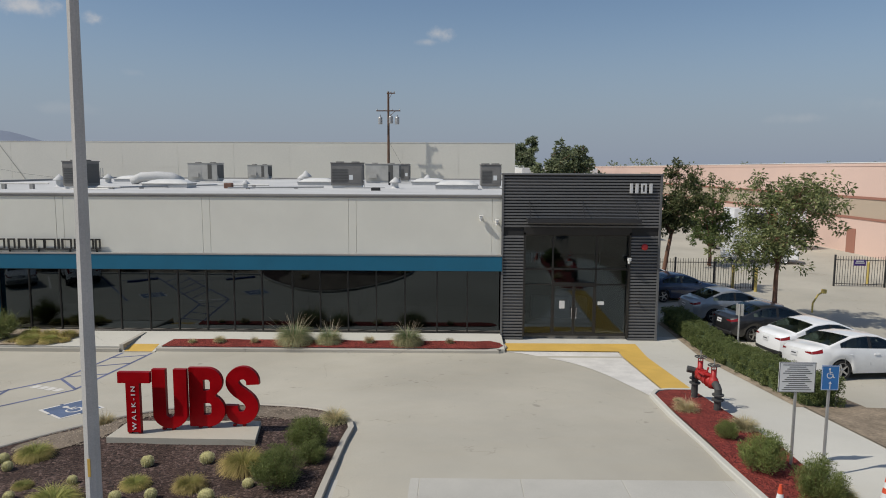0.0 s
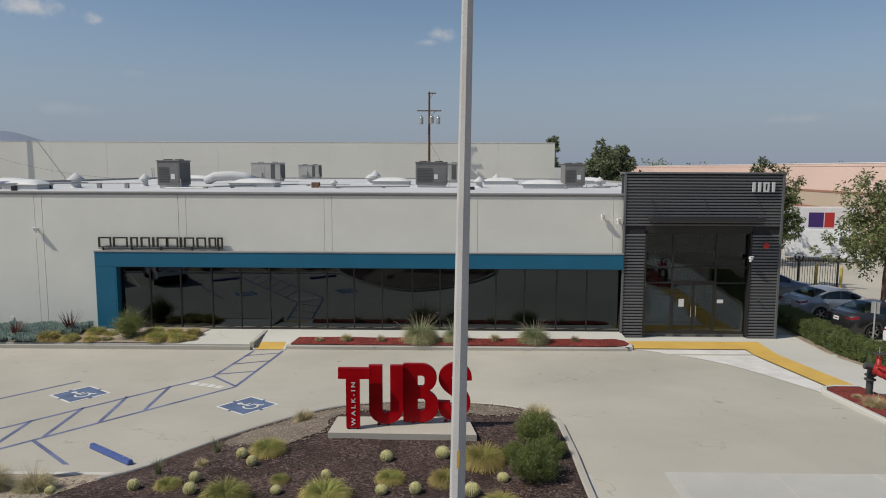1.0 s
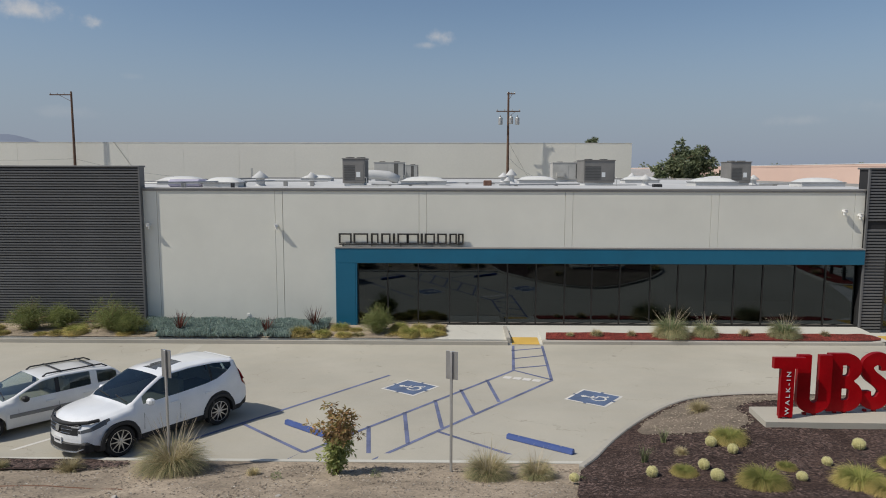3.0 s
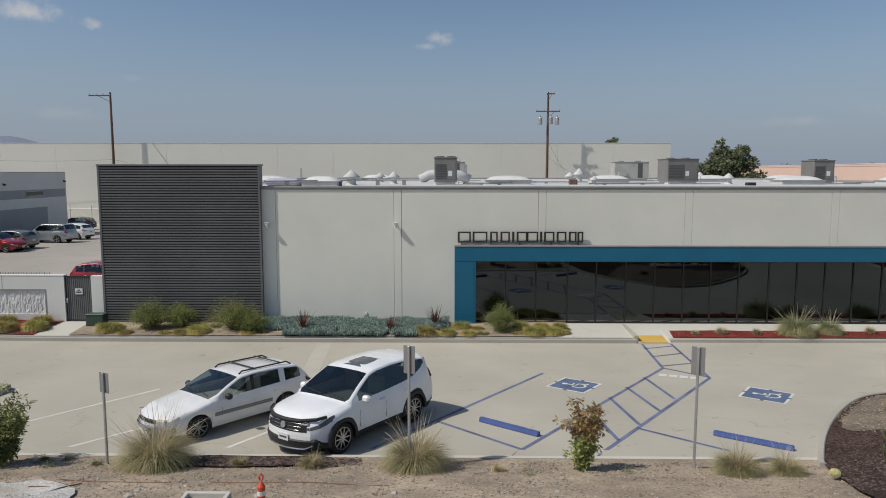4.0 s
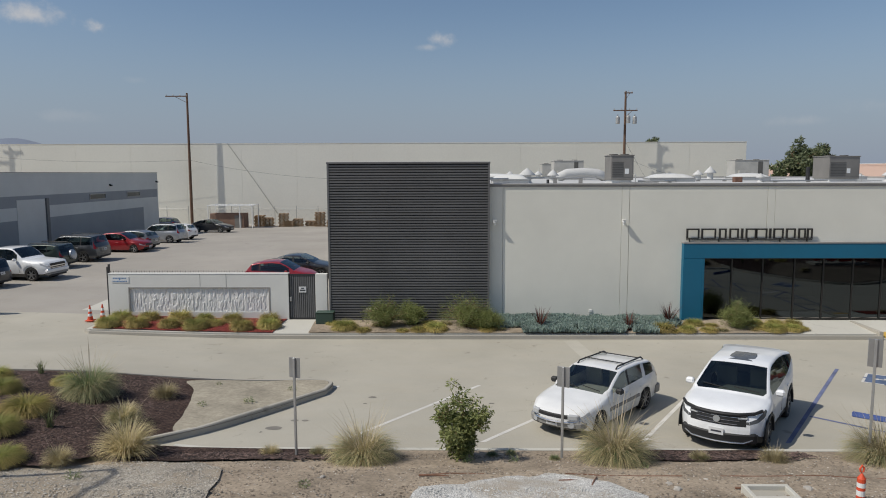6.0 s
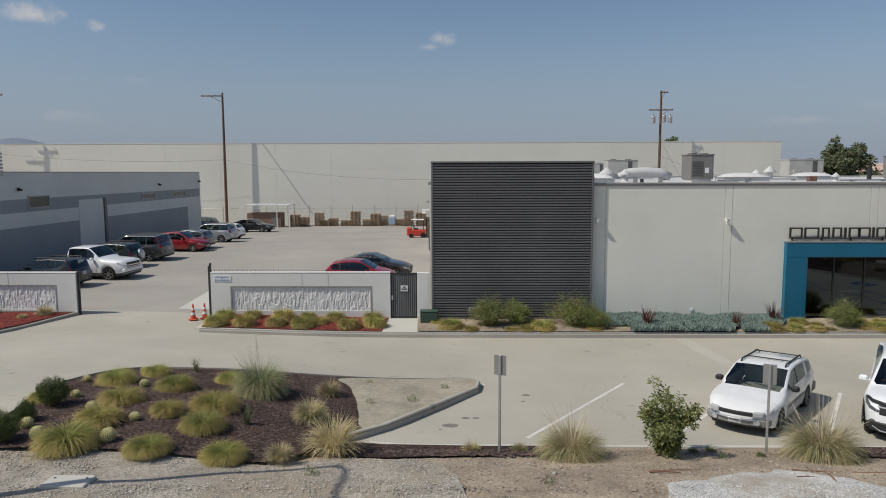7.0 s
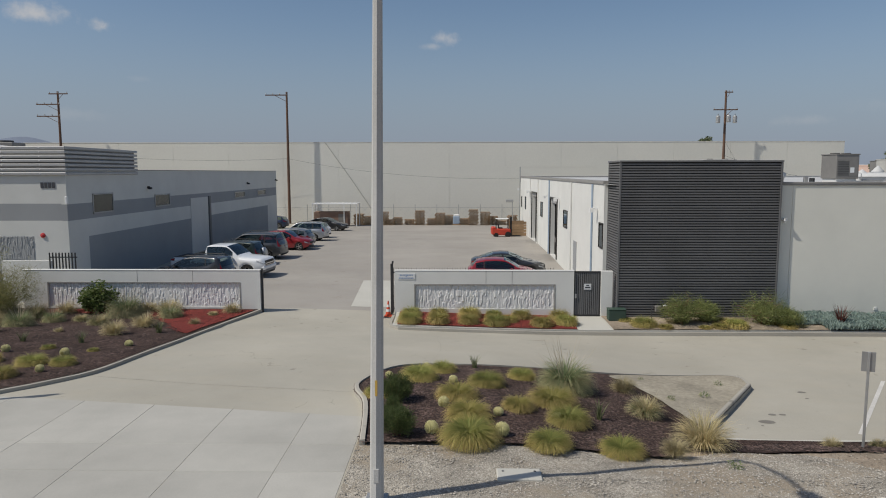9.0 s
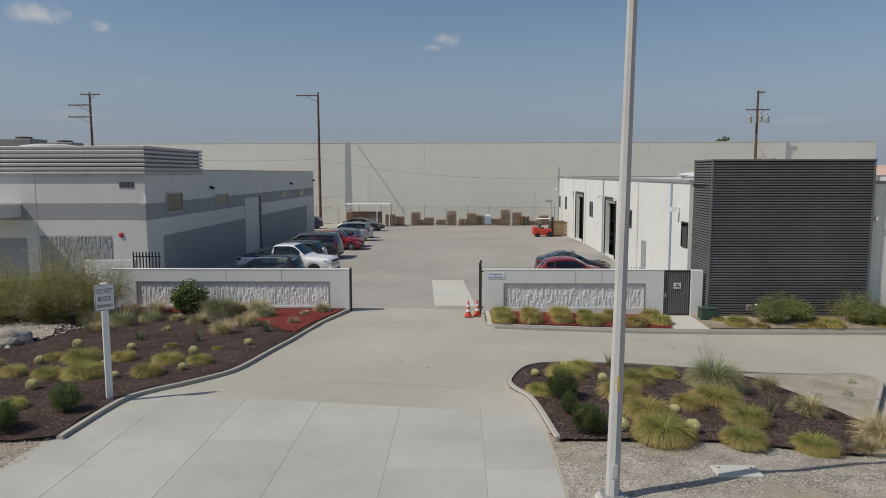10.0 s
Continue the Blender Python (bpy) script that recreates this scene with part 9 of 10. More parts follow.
# ---- plants ----
def blades(n, r, h, width, seed, arch=0.55, spread=0.28, upright=0.0, segs=4):
    """Arching blades from a crown: vertices and faces."""
    rnd = random.Random(seed)
    vs, fs = [], []
    for _ in range(n):
        a = rnd.uniform(0, 2 * math.pi)
        lean = rnd.uniform(0.05, 1.0) ** 0.7 * (1 - upright)
        ln = rnd.uniform(0.7, 1.08)
        ox, oy = (rnd.gauss(0, spread * r * 0.5) for _ in range(2))
        da = Vector((math.cos(a), math.sin(a), 0))
        side = Vector((-da.y, da.x, 0))
        w = width * rnd.uniform(0.7, 1.3)
        base = len(vs)
        twist = rnd.uniform(-0.5, 0.5)
        for k in range(segs + 1):
            t = k / segs
            out = r * lean * ln * (t ** (1.25 + arch))
            up = h * ln * (t - arch * lean * t ** 2.4)
            p = Vector((ox, oy, -0.02)) + da * out + Vector((0, 0, max(0.0, up)))
            ww = w * (1 - t) ** 0.7 * 0.5 + 0.0008
            s2 = (side * math.cos(twist) + da * math.sin(twist) * 0.6)
            vs += [tuple(p - s2 * ww), tuple(p + s2 * ww)]
            if k:
                b = base + 2 * k
                fs.append((b - 2, b - 1, b + 1, b))
    return vs, fs


def leaf_cloud(centres, per, leaf, seed, droop=0.2, narrow=0.45):
    """Folded leaves scattered round centres (place, radius)."""
    rnd = random.Random(seed)
    vs, fs = [], []
    for (c, rad) in centres:
        for _ in range(per):
            d = Vector((rnd.gauss(0, 1), rnd.gauss(0, 1), rnd.gauss(0, 0.8))).normalized() * rad * rnd.uniform(0.35, 1.0) ** 0.6
            p = Vector(c) + d
            ax = (d.normalized() * 0.6 + Vector((rnd.uniform(-1, 1), rnd.uniform(-1, 1), rnd.uniform(-0.7, 0.7) - droop))).normalized()
            sd = ax.cross(Vector((rnd.uniform(-1, 1), rnd.uniform(-1, 1), rnd.uniform(0.2, 1)))).normalized()
            up = sd.cross(ax)
            L = leaf * rnd.uniform(0.7, 1.25)
            W = L * narrow * 0.5
            b = len(vs)
            vs += [tuple(p), tuple(p + ax * L * 0.45 + sd * W + up * W * 0.35), tuple(p + ax * L), tuple(p + ax * L * 0.45 - sd * W + up * W * 0.35)]
            fs += [(b, b + 1, b + 2), (b, b + 2, b + 3)]
    return vs, fs


def plant_mesh(name, parts_list):
    """One mesh from (verts, faces, material) groups."""
    vs, fs, mats, idx = [], [], [], []
    for v, f, m in parts_list:
        o = len(vs)
        vs += v
        fs += [tuple(i + o for i in q) for q in f]
        if m not in mats:
            mats.append(m)
        idx += [mats.index(m)] * len(f)
    me = bpy.data.meshes.new(name)
    me.from_pydata(vs, [], fs)
    for m in mats:
        me.materials.append(m)
    me.polygons.foreach_set("material_index", idx)
    me.update()
    return me


def mound(n, length, width, seed, lean=(4, 62), bend=(35, 85), crown=0.2, segs=5):
    """A dense mound of blades that rise, arch over and hang."""
    rnd = random.Random(seed)
    vs, fs = [], []
    for _ in range(n):
        a = rnd.uniform(0, 2 * math.pi)
        th, bd = radians(rnd.uniform(*lean)), radians(rnd.uniform(*bend))
        L = length * rnd.uniform(0.8, 1.05)
        da = Vector((math.cos(a), math.sin(a), 0))
        q = crown * rnd.random() ** 0.5
        p = da * q + Vector((rnd.gauss(0, 0.03), rnd.gauss(0, 0.03), -0.02))
        side = Vector((-da.y, da.x, 0)) * math.cos(0.6 * rnd.uniform(-1, 1)) + Vector((0, 0, 0.4 * rnd.uniform(-1, 1)))
        w = width * rnd.uniform(0.7, 1.3)
        b = len(vs)
        for k in range(segs + 1):
            t = k / segs
            ww = w * 0.5 * (1 - t) ** 0.6 + 0.0008
            vs += [tuple(p - side * ww), tuple(p + side * ww)]
            if k:
                c = b + 2 * k
                fs.append((c - 2, c - 1, c + 1, c))
            g = th + bd * t
            p = p + (da * math.sin(g) + Vector((0, 0, math.cos(g)))) * (L / segs)
            p.z = max(p.z, 0.0)
    return vs, fs


def tussock_mesh(seed, mat, mat2=None, n=620, length=0.66, tall=0, lean=(4, 62), bend=(35, 85), width=0.017):
    g = [(*mound(n, length, width, seed, lean, bend), mat)]
    if mat2:
        g.append((*mound(n // 2, length * 0.98, width * 0.9, seed + 50, (18, 52), bend), mat2))
    # one metre across before the plumes are added
    reach = sorted(math.hypot(v[0], v[1]) for q in g for v in q[0])
    k = 0.5 / reach[int(len(reach) * 0.985)]
    g = [([(v[0] * k, v[1] * k, v[2] * k) for v in q[0]], q[1], q[2]) for q in g]
    length *= k
    if tall:
        g.append((*mound(tall, length * 1.35, 0.008, seed + 90, (2, 48), (10, 60), 0.1), PLUME))
    return plant_mesh("grass_clump", g)


TUS = [tussock_mesh(k, GRASS_G if k < 3 else GRASS_Y, GRASS_Y if k < 3 else None, 2100, 0.66, 0, (0, 52), (92, 165), 0.0095) for k in range(5)]
PALE = [tussock_mesh(20 + k, GRASS_P, GRASS_F if k == 1 else None, 900, 0.72, 10, (0, 55), (50, 115), 0.011) for k in range(3)]
FOUNT = [tussock_mesh(40 + k, GRASS_F, GRASS_P, 1900, 0.92, 46, (0, 58), (75, 165), 0.009) for k in range(3)]
STRAW = [tussock_mesh(80 + k, GRASS_P, GRASS_F, 1500, 0.92, 60, (0, 58), (65, 150), 0.008) for k in range(2)]
SPEAR = [plant_mesh("spear_plant", [(*blades(46, 0.62, 1.05, 0.03, 60 + k, 0.25, 0.2, 0.0), SPIKY)]) for k in range(2)]
PHO = [plant_mesh("red_spear_plant", [(*blades(54, 0.62, 0.86, 0.034, 70 + k, 0.06, 0.08, 0.0), PHORM)]) for k in range(2)]


def put(mesh_list, name, label, category, group, spots, zf, size=1.0, hscale=1.0, base_w=1.0, rnd=random.Random(5)):
    """Plants at spots (x, y, width): turned at random, scaled to their width."""
    for i, s in enumerate(spots):
        x, y = s[0], s[1]
        w = (s[2] if len(s) > 2 else base_w) * size
        ob = new(name, mesh_list[i % len(mesh_list)])
        ob.matrix_world = Matrix.LocRotScale((x, y, zf(x, y) - 0.01), Euler((0, 0, rnd.uniform(0, 6.28))), (w, w, w * hscale * rnd.uniform(0.88, 1.12)))
        tagged(ob, label, category, group)


def cactus_mesh(seed):
    """Ribbed globe with pale spines along the ribs."""
    vs, fs = [], []
    ribs, nv = 22, 12
    cols = ribs * 2
    for j in range(nv + 1):
        t = math.pi * (0.06 + 0.86 * (1 - j / nv))
        for i in range(cols):
            a = 2 * math.pi * i / cols
            r = 0.5 * math.sin(t) * (1.0 if i % 2 else 0.86)
            vs.append((r * math.cos(a), r * math.sin(a), 0.42 + 0.45 * math.cos(t)))
    for j in range(nv):
        for i in range(cols):
            fs.append((j * cols + i, j * cols + (i + 1) % cols, (j + 1) * cols + (i + 1) % cols, (j + 1) * cols + i))
    fs.append(tuple(range(nv * cols, nv * cols + cols)))
    rnd = random.Random(seed)
    sv, sf = [], []
    for i in range(1, cols, 2):
        a = 2 * math.pi * i / cols
        for j in range(1, 11):
            t = math.pi * (0.06 + 0.86 * j / 11)
            p = Vector((0.5 * math.sin(t) * math.cos(a), 0.5 * math.sin(t) * math.sin(a), 0.42 + 0.45 * math.cos(t)))
            n = Vector((math.sin(t) * math.cos(a), math.sin(t) * math.sin(a), math.cos(t)))
            for _ in range(4):
                d = (n + Vector((rnd.uniform(-1, 1), rnd.uniform(-1, 1), rnd.uniform(-1, 1)))).normalized()
                e = d.cross(n).normalized() * 0.012
                b = len(sv)
                sv += [tuple(p - e), tuple(p + e), tuple(p + d * 0.11)]
                sf.append((b, b + 1, b + 2))
    return plant_mesh("barrel_cactus", [(vs, fs, CACTUS), (sv, sf, SPINE)])


CAC = [cactus_mesh(k) for k in range(2)]


def shrub_mesh(seed, mat, h=0.9, leaf=0.09, narrow=0.25, clumps=26, per=42, upright=True):
    """Leafy shrub one metre across, of upright shoots or rounded clumps, with stems."""
    rnd = random.Random(seed)
    cs, stems_v, stems_f = [], [], []
    for _ in range(clumps):
        a, q = rnd.uniform(0, 6.28), rnd.uniform(0, 1) ** 0.5
        x, y = 0.40 * q * math.cos(a), 0.40 * q * math.sin(a)
        top = h * (1 - 0.45 * q * q) * rnd.uniform(0.75, 1.1)
        for s in ((0.35, 0.55, 0.75, 0.93) if upright else (0.4, 0.7, 0.95)):
            cs.append(((x * (0.6 + 0.5 * s), y * (0.6 + 0.5 * s), top * s), 0.11 * (1.15 - 0.5 * s) if upright else 0.15))
        b = len(stems_v)
        e = Vector((-y, x, 0)).normalized() * 0.008
        stems_v += [tuple(Vector((x * 0.2, y * 0.2, 0)) - e), tuple(Vector((x * 0.2, y * 0.2, 0)) + e), (x * 1.05, y * 1.05, top * 0.95)]
        stems_f.append((b, b + 1, b + 2))
    v, f = leaf_cloud(cs, per // (4 if upright else 3) + 4, leaf, seed, -1.0 if upright else 0.1, narrow)
    return plant_mesh("shrub", [(v, f, mat), (stems_v, stems_f, BARK)])


ROSE = [shrub_mesh(k, LEAF_R, 0.95, 0.075, 0.13, 80, 104) for k in range(2)]
DARKSH = [shrub_mesh(10 + k, LEAF_D, 0.8, 0.065, 0.2, 60, 110) for k in range(2)]
ROUND = [shrub_mesh(30, LEAF_B, 0.95, 0.10, 0.5, 36, 60, False)]
WEED = [plant_mesh("weed", [(*leaf_cloud([((0, 0, 0.16), 0.36)], 110, 0.18, 77, 0.0, 0.3), GRASS_F)])]

tus = ("grass_clump", "yellow-green ornamental grass clump in bark mulch", "ornamental grass", "grass clumps")
pal = ("grass_clump", "dry straw-coloured ornamental grass clump", "ornamental grass", "dry grass clumps")
fou = ("fountain_grass", "grey-green fountain grass with tall pale plumes", "ornamental grass", "fountain grasses")
cac = ("barrel_cactus", "small round golden barrel cactus in bark mulch", "cactus", "barrel cacti")
srb = ("shrub", "dense dark green needle-leaved shrub", "shrub", "dark shrubs")
spr = ("spear_plant", "upright grey-green spear-leaved plant", "plant", "spear plants")

# island bed with the letters
put(CAC, *cac, [(11.16, -15.5, 0.30), (9.38, -17.04, 0.29), (10.55, -16.76, 0.28), (10.64, -17.27, 0.33), (14.47, -15.6, 0.34), (15.74, -15.4, 0.40), (12.38, -17.23, 0.27), (13.27, -16.51, 0.26), (14.52, -17.22, 0.30), (15.21, -17.14, 0.30),
                (16.36, -17.22, 0.40), (17.03, -16.63, 0.30), (7.74, -17.2, 0.26), (11.5, -15.9, 0.28), (17.83, -14.87, 0.30)], tub_z, 0.78)
put(TUS, *tus, [(11.68, -15.2, 0.95), (11.46, -17.53, 1.12), (13.43, -17.48, 1.18), (16.67, -15.68, 1.25), (15.82, -16.65, 0.8), (14.65, -16.6, 0.7), (10.07, -16.97, 0.62), (12.32, -16.68, 0.48), (13.6, -18.1, 0.9), (16.9, -17.9, 0.9)], tub_z)
put(PALE, *pal, [(11.95, -12.5, 0.6), (18.2, -12.9, 0.72), (10.37, -15.86, 0.3)], tub_z, 1.3, 1.25)
put(SPEAR, *spr, [(9.49, -16.08, 0.5), (10.32, -14.73, 0.5)], tub_z)
put(ROSE, "shrub", "dark green needle-leaved shrub at the kerb of the island bed", "shrub", "dark shrubs", [(17.9, -14.9, 1.1), (17.7, -16.75, 1.2), (18.15, -15.75, 0.75), (17.35, -15.6, 0.7)], tub_z, 1.0, 0.7)

# planted island by the second drive
put(TUS, *tus, [(-23.53, -11.59, 0.8), (-24.17, -12.67, 1.05), (-22.3, -13.24, 1.0), (-23.09, -14.63, 1.1), (-22.84, -16.2, 1.08), (-22.84, -17.5, 1.25), (-25.1, -14.6, 0.7), (-21.24, -12.02, 0.8), (-20.72, -14.73, 1.25), (-21.63, -15.39, 0.8), (-20.53, -16.08, 1.0), (-21.16, -17.5, 0.95), (-19.62, -17.4, 0.95)], isl_z, 1.17)
put(DARKSH, *srb, [(-24.59, -15.0, 0.95), (-24.58, -16.09, 0.55), (-24.38, -17.3, 0.92)], isl_z)
put(CAC, *cac, [(-25.01, -12.68, 0.27), (-24.44, -14.28, 0.3), (-23.42, -15.42, 0.33), (-24.33, -16.48, 0.35), (-23.65, -17.2, 0.36), (-23.21, -13.1, 0.3), (-22.14, -15.96, 0.3), (-22.13, -17.2, 0.38), (-24.0, -11.34, 0.28), (-20.79, -16.04, 0.32)], isl_z, 0.78)
put(FOUNT, *fou, [(-20.11, -12.9, 1.3)], isl_z, 1.4, 1.3)
put(PALE, *pal, [(-18.35, -12.21, 0.75), (-18.38, -14.6, 0.85), (-18.45, -17.3, 0.6), (-17.5, -16.3, 1.25)], isl_z, 1.3, 1.25)
put(SPEAR, *spr, [(-19.69, -15.48, 0.6), (-22.57, -11.03, 0.55)], isl_z)
put(WEED, "weed", "small green weed in dry earth", "weed", "weeds", [(-17.14, -12.7, 0.3), (-16.01, -12.13, 0.4), (-15.11, -10.74, 0.35), (-17.4, -10.52, 0.25)], isl_z)
put(WEED, "weed", "small grey-green weed in the gravel", "weed", "weeds", [(-17.59, -18.3, 0.4), (-13.0, -18.7, 0.3), (-9.9, -16.6, 0.3), (3.6, -16.8, 0.3), (-6.2, -17.0, 0.25), (7.9, -17.0, 0.3), (-8.9, -16.5, 0.3), (1.5, -16.9, 0.3)], rough_earth)

# large bed beside the driveway
put(TUS, *tus, [(-35.9, -11.5, 0.98), (-36.8, -9.15, 0.5), (-34.95, -11.5, 0.8), (-35.85, -13.0, 0.95), (-37.4, -11.2, 0.8), (-38.5, -11.5, 1.2), (-37.5, -13.3, 1.2), (-38.45, -13.4, 0.85), (-39.45, -11.4, 0.65), (-39.4, -13.4, 0.8), (-35.1, -9.5, 0.4), (-37.75, -16.0, 0.75), (-38.6, -16.8, 0.9), (-40.6, -12.6, 0.8), (-41.2, -14.6, 0.9)], left_z, 1.08)
put(CAC, *cac, [(-39.71, -9.6, 0.40), (-37.85, -9.75, 0.34), (-35.61, -10.25, 0.36), (-35.08, -12.45, 0.30), (-34.39, -8.5, 0.34), (-39.45, -12.1, 0.34), (-38.13, -14.57, 0.38), (-36.59, -13.37, 0.27), (-37.54, -12.08, 0.25)], left_z, 0.78)
put(DARKSH, *srb, [(-36.4, -16.1, 0.9), (-37.1, -17.4, 0.95)], left_z)
put(PALE, *pal, [(-37.3, -0.5, 0.95), (-36.3, -0.6, 1.1), (-35.85, -4.15, 1.0), (-36.05, -6.25, 0.95), (-37.95, -3.65, 0.95), (-33.4, -0.62, 0.85), (-34.05, -3.45, 0.5), (-34.05, -1.25, 0.45), (-38.35, -5.9, 0.36), (-40.8, -6.3, 0.75), (-41.6, -1.9, 1.1), (-41.9, -4.4, 1.0), (-42.6, -3.2, 1.2), (-39.3, -2.6, 0.6), (-40.9, -0.9, 1.0)], left_z, 1.28, 1.25)
put(SPEAR, *spr, [(-36.35, -7.95, 0.62), (-34.55, -5.75, 0.8), (-38.4, -8.0, 0.62), (-40.8, -6.9, 0.7), (-41.8, -5.6, 0.75)], left_z, 1.0, 0.8)
put(FOUNT, *fou, [(-37.85, -1.45, 1.5), (-40.75, -4.55, 1.1), (-35.75, -1.75, 0.95), (-40.4, -2.75, 0.85), (-43.0, -1.9, 1.2), (-41.9, -2.9, 1.0)], left_z, 1.3, 1.25)
put(ROUND, "shrub", "round leafy green shrub in front of the boundary wall", "shrub", "round shrubs", [(-39.35, -0.85, 1.75)], left_z, 1.0, 0.8)

# grasses under the gate wall, shrubs under the dark cladding
fz0 = front_z(0.03)
put(TUS[2:], *("grass_clump", "yellow-green ornamental grass clump in red mulch", "ornamental grass", "grass clumps"),
    [(-25.2, -0.6, 1.0), (-23.95, -0.55, 0.95), (-22.55, -0.55, 1.1), (-21.45, -0.5, 0.8), (-20.2, -0.55, 1.0), (-18.5, -0.65, 1.0), (-25.2, -1.75, 1.1), (-23.95, -1.75, 1.05), (-22.6, -1.6, 1.0), (-21.4, -1.7, 1.15), (-20.75, -1.2, 0.8), (-19.4, -1.75, 1.05), (-18.3, -1.45, 1.05)], fz0, 1.15, 1.3)
put(TUS, *("grass_clump", "tan and green ornamental grass clump at the foot of the facade", "ornamental grass", "grass clumps"),
    [(-15.6, -0.9, 0.6), (-14.95, -1.65, 1.1), (-11.0, -1.8, 1.0), (-9.2, -1.2, 0.9), (-1.3, -1.9, 1.0), (-0.3, -2.0, 0.75), (0.3, -1.0, 0.85), (2.9, -1.0, 0.8), (3.8, -1.1, 0.8), (4.6, -1.1, 0.75), (3.4, -1.9, 0.95), (4.2, -1.85, 0.8)], fz0, 1.2, 1.1)
put(PALE, *("grass_clump", "dry tan grass tuft in the front bed", "ornamental grass", "dry grass clumps"), [(-13.6, -1.2, 0.7), (-11.4, -1.3, 0.9), (-10.6, -0.9, 0.8), (-8.2, -1.8, 0.6), (1.2, -1.9, 0.7), (2.6, -1.9, 0.7)], fz0, 1.0, 0.6)
put(PHO, "red_spear_plant", "dark red spear-leaved plant among blue-green succulents", "plant", "red spear plants", [(-6.5, -1.75, 1.1), (-2.74, -1.85, 1.05), (-0.82, -1.1, 1.2)], fz0)
put(FOUNT, *fou, [(14.6, -1.7, 1.35), (16.05, -1.6, 0.95), (19.4, -1.7, 1.15)], fz0, 1.4, 1.3)
put(PALE, *pal, [(17.76, -1.6, 0.5), (11.41, -1.7, 0.5), (21.18, -1.6, 0.4), (12.9, -1.7, 0.4), (10.27, -1.8, 0.35)], fz0, 1.3, 1.25)

put(TUS[3:], *("grass_clump", "low tan ornamental grass clump in dry earth", "ornamental grass", "dry grass clumps"),
    [(-14.9, -1.2, 0.9), (-14.1, -2.0, 0.8), (-11.7, -1.9, 1.0), (-11.3, -1.0, 0.9), (-10.9, -2.0, 0.8), (-8.8, -1.9, 0.9), (-12.4, -2.0, 0.7), (0.6, -2.0, 0.9), (-0.9, -2.05, 0.7), (2.8, -1.7, 0.8), (4.7, -1.7, 0.7), (3.2, -1.2, 0.8), (1.0, -1.2, 0.7)], fz0, 1.0, 0.75)

# succulent carpet
rnd = random.Random(9)
vs, fs = [], []
for _ in range(15000):
    x, y = rnd.uniform(-8.5, -0.3), rnd.uniform(-2.42, -0.1)
    if noise.noise((x * 0.9, y * 0.9, 4)) < -0.45 or (x > -1.6 and y < -1.4 - 0.3 * noise.noise((x * 2, 0, 0))) or (x < -7.3 and y < -1.6):
        continue
    z0 = fz0(x, y)
    hgt = 0.19 + 0.10 * noise.noise((x * 1.7, y * 1.7, 9)) + rnd.uniform(-0.06, 0.08)
    for k in range(3):
        a, tl = rnd.uniform(0, 6.28), rnd.uniform(0.1, 0.6)
        d = Vector((math.cos(a) * tl, math.sin(a) * tl, 1)).normalized()
        s = d.cross(Vector((math.sin(a), -math.cos(a), 0.3))).normalized() * 0.022
        p = Vector((x, y, z0 + hgt * 0.35))
        b = len(vs)
        vs += [tuple(p - s), tuple(p + s), tuple(p + d * hgt * 0.8 + s * 0.6), tuple(p + d * hgt * 0.8 - s * 0.6)]
        fs.append((b, b + 1, b + 2, b + 3))
tagged(new("groundcover", plant_mesh("groundcover", [(vs, fs, LEAF_S)])), "carpet of blue-green succulent groundcover", "groundcover", kind="stuff")

# strip along the street
put(STRAW, "fountain_grass", "arching fountain grass, green below and straw-coloured above", "ornamental grass", "fountain grasses", [(-0.9, -16.4, 1.3), (6.0, -16.6, 0.9), (7.05, -16.6, 0.7), (-6.65, -16.3, 1.45), (-12.2, -16.4, 1.3)], rough_earth, 1.4, 1.15)
put(PALE, *pal, [(-14.4, -15.9, 0.45), (-4.8, -16.3, 0.4), (-3.2, -16.35, 0.6), (0.9, -16.5, 0.3), (-13.3, -15.9, 0.4)], rough_earth, 1.3, 1.25)


def bush(x, y, h, wd, mat, label, seed, per=26, leaf=0.135, low=None):
    """Young multi-stemmed bush: bare stems below, broad leaves in loose sprays above."""
    rnd = random.Random(seed)
    z = rough_earth(x, y)
    ob = thing("bush", label, "bush", pose(x, y, z))
    stems = bmesh.new()
    cs = []
    for k in range(11):
        a = k * 2.4 + rnd.uniform(-0.4, 0.4)
        r = wd * 0.5 * rnd.uniform(0.15, 0.95)
        top = Vector((r * math.cos(a), r * math.sin(a), h * rnd.uniform(0.55, 1.02) * (1 - 0.35 * r / wd)))
        mid = Vector((top.x * 0.35, top.y * 0.35, top.z * 0.5))
        tube([(0.03 * math.cos(a), 0.03 * math.sin(a), -0.05), mid * 0.5, mid, top], [0.02, 0.016, 0.012, 0.005], 5, stems)
        for s in (0.22, 0.36, 0.5, 0.64, 0.76, 0.88, 1.0):
            p = mid.lerp(top, max(0.0, s * 2 - 1)) if s > 0.5 else mid * (s * 2)
            for _ in range(2):
                off = Vector((rnd.gauss(0, 1), rnd.gauss(0, 1), rnd.gauss(0, 0.7))) * wd * 0.085
                tube([p, p + off], [0.006, 0.003], 4, stems, False)
                cs.append((p + off, wd * rnd.uniform(0.06, 0.12)))
    part("stem", stems, BARK, ob)
    groups = [(cs, mat)] if low is None else [([q for q in cs if q[0].z > 0.5 * h], mat), ([q for q in cs if q[0].z <= 0.5 * h], low)]
    me = plant_mesh("leaves", [(*leaf_cloud(g, per, leaf, seed + i, 0.15, 0.40), gm) for i, (g, gm) in enumerate(groups)])
    again("leaves", me, ob, Matrix())


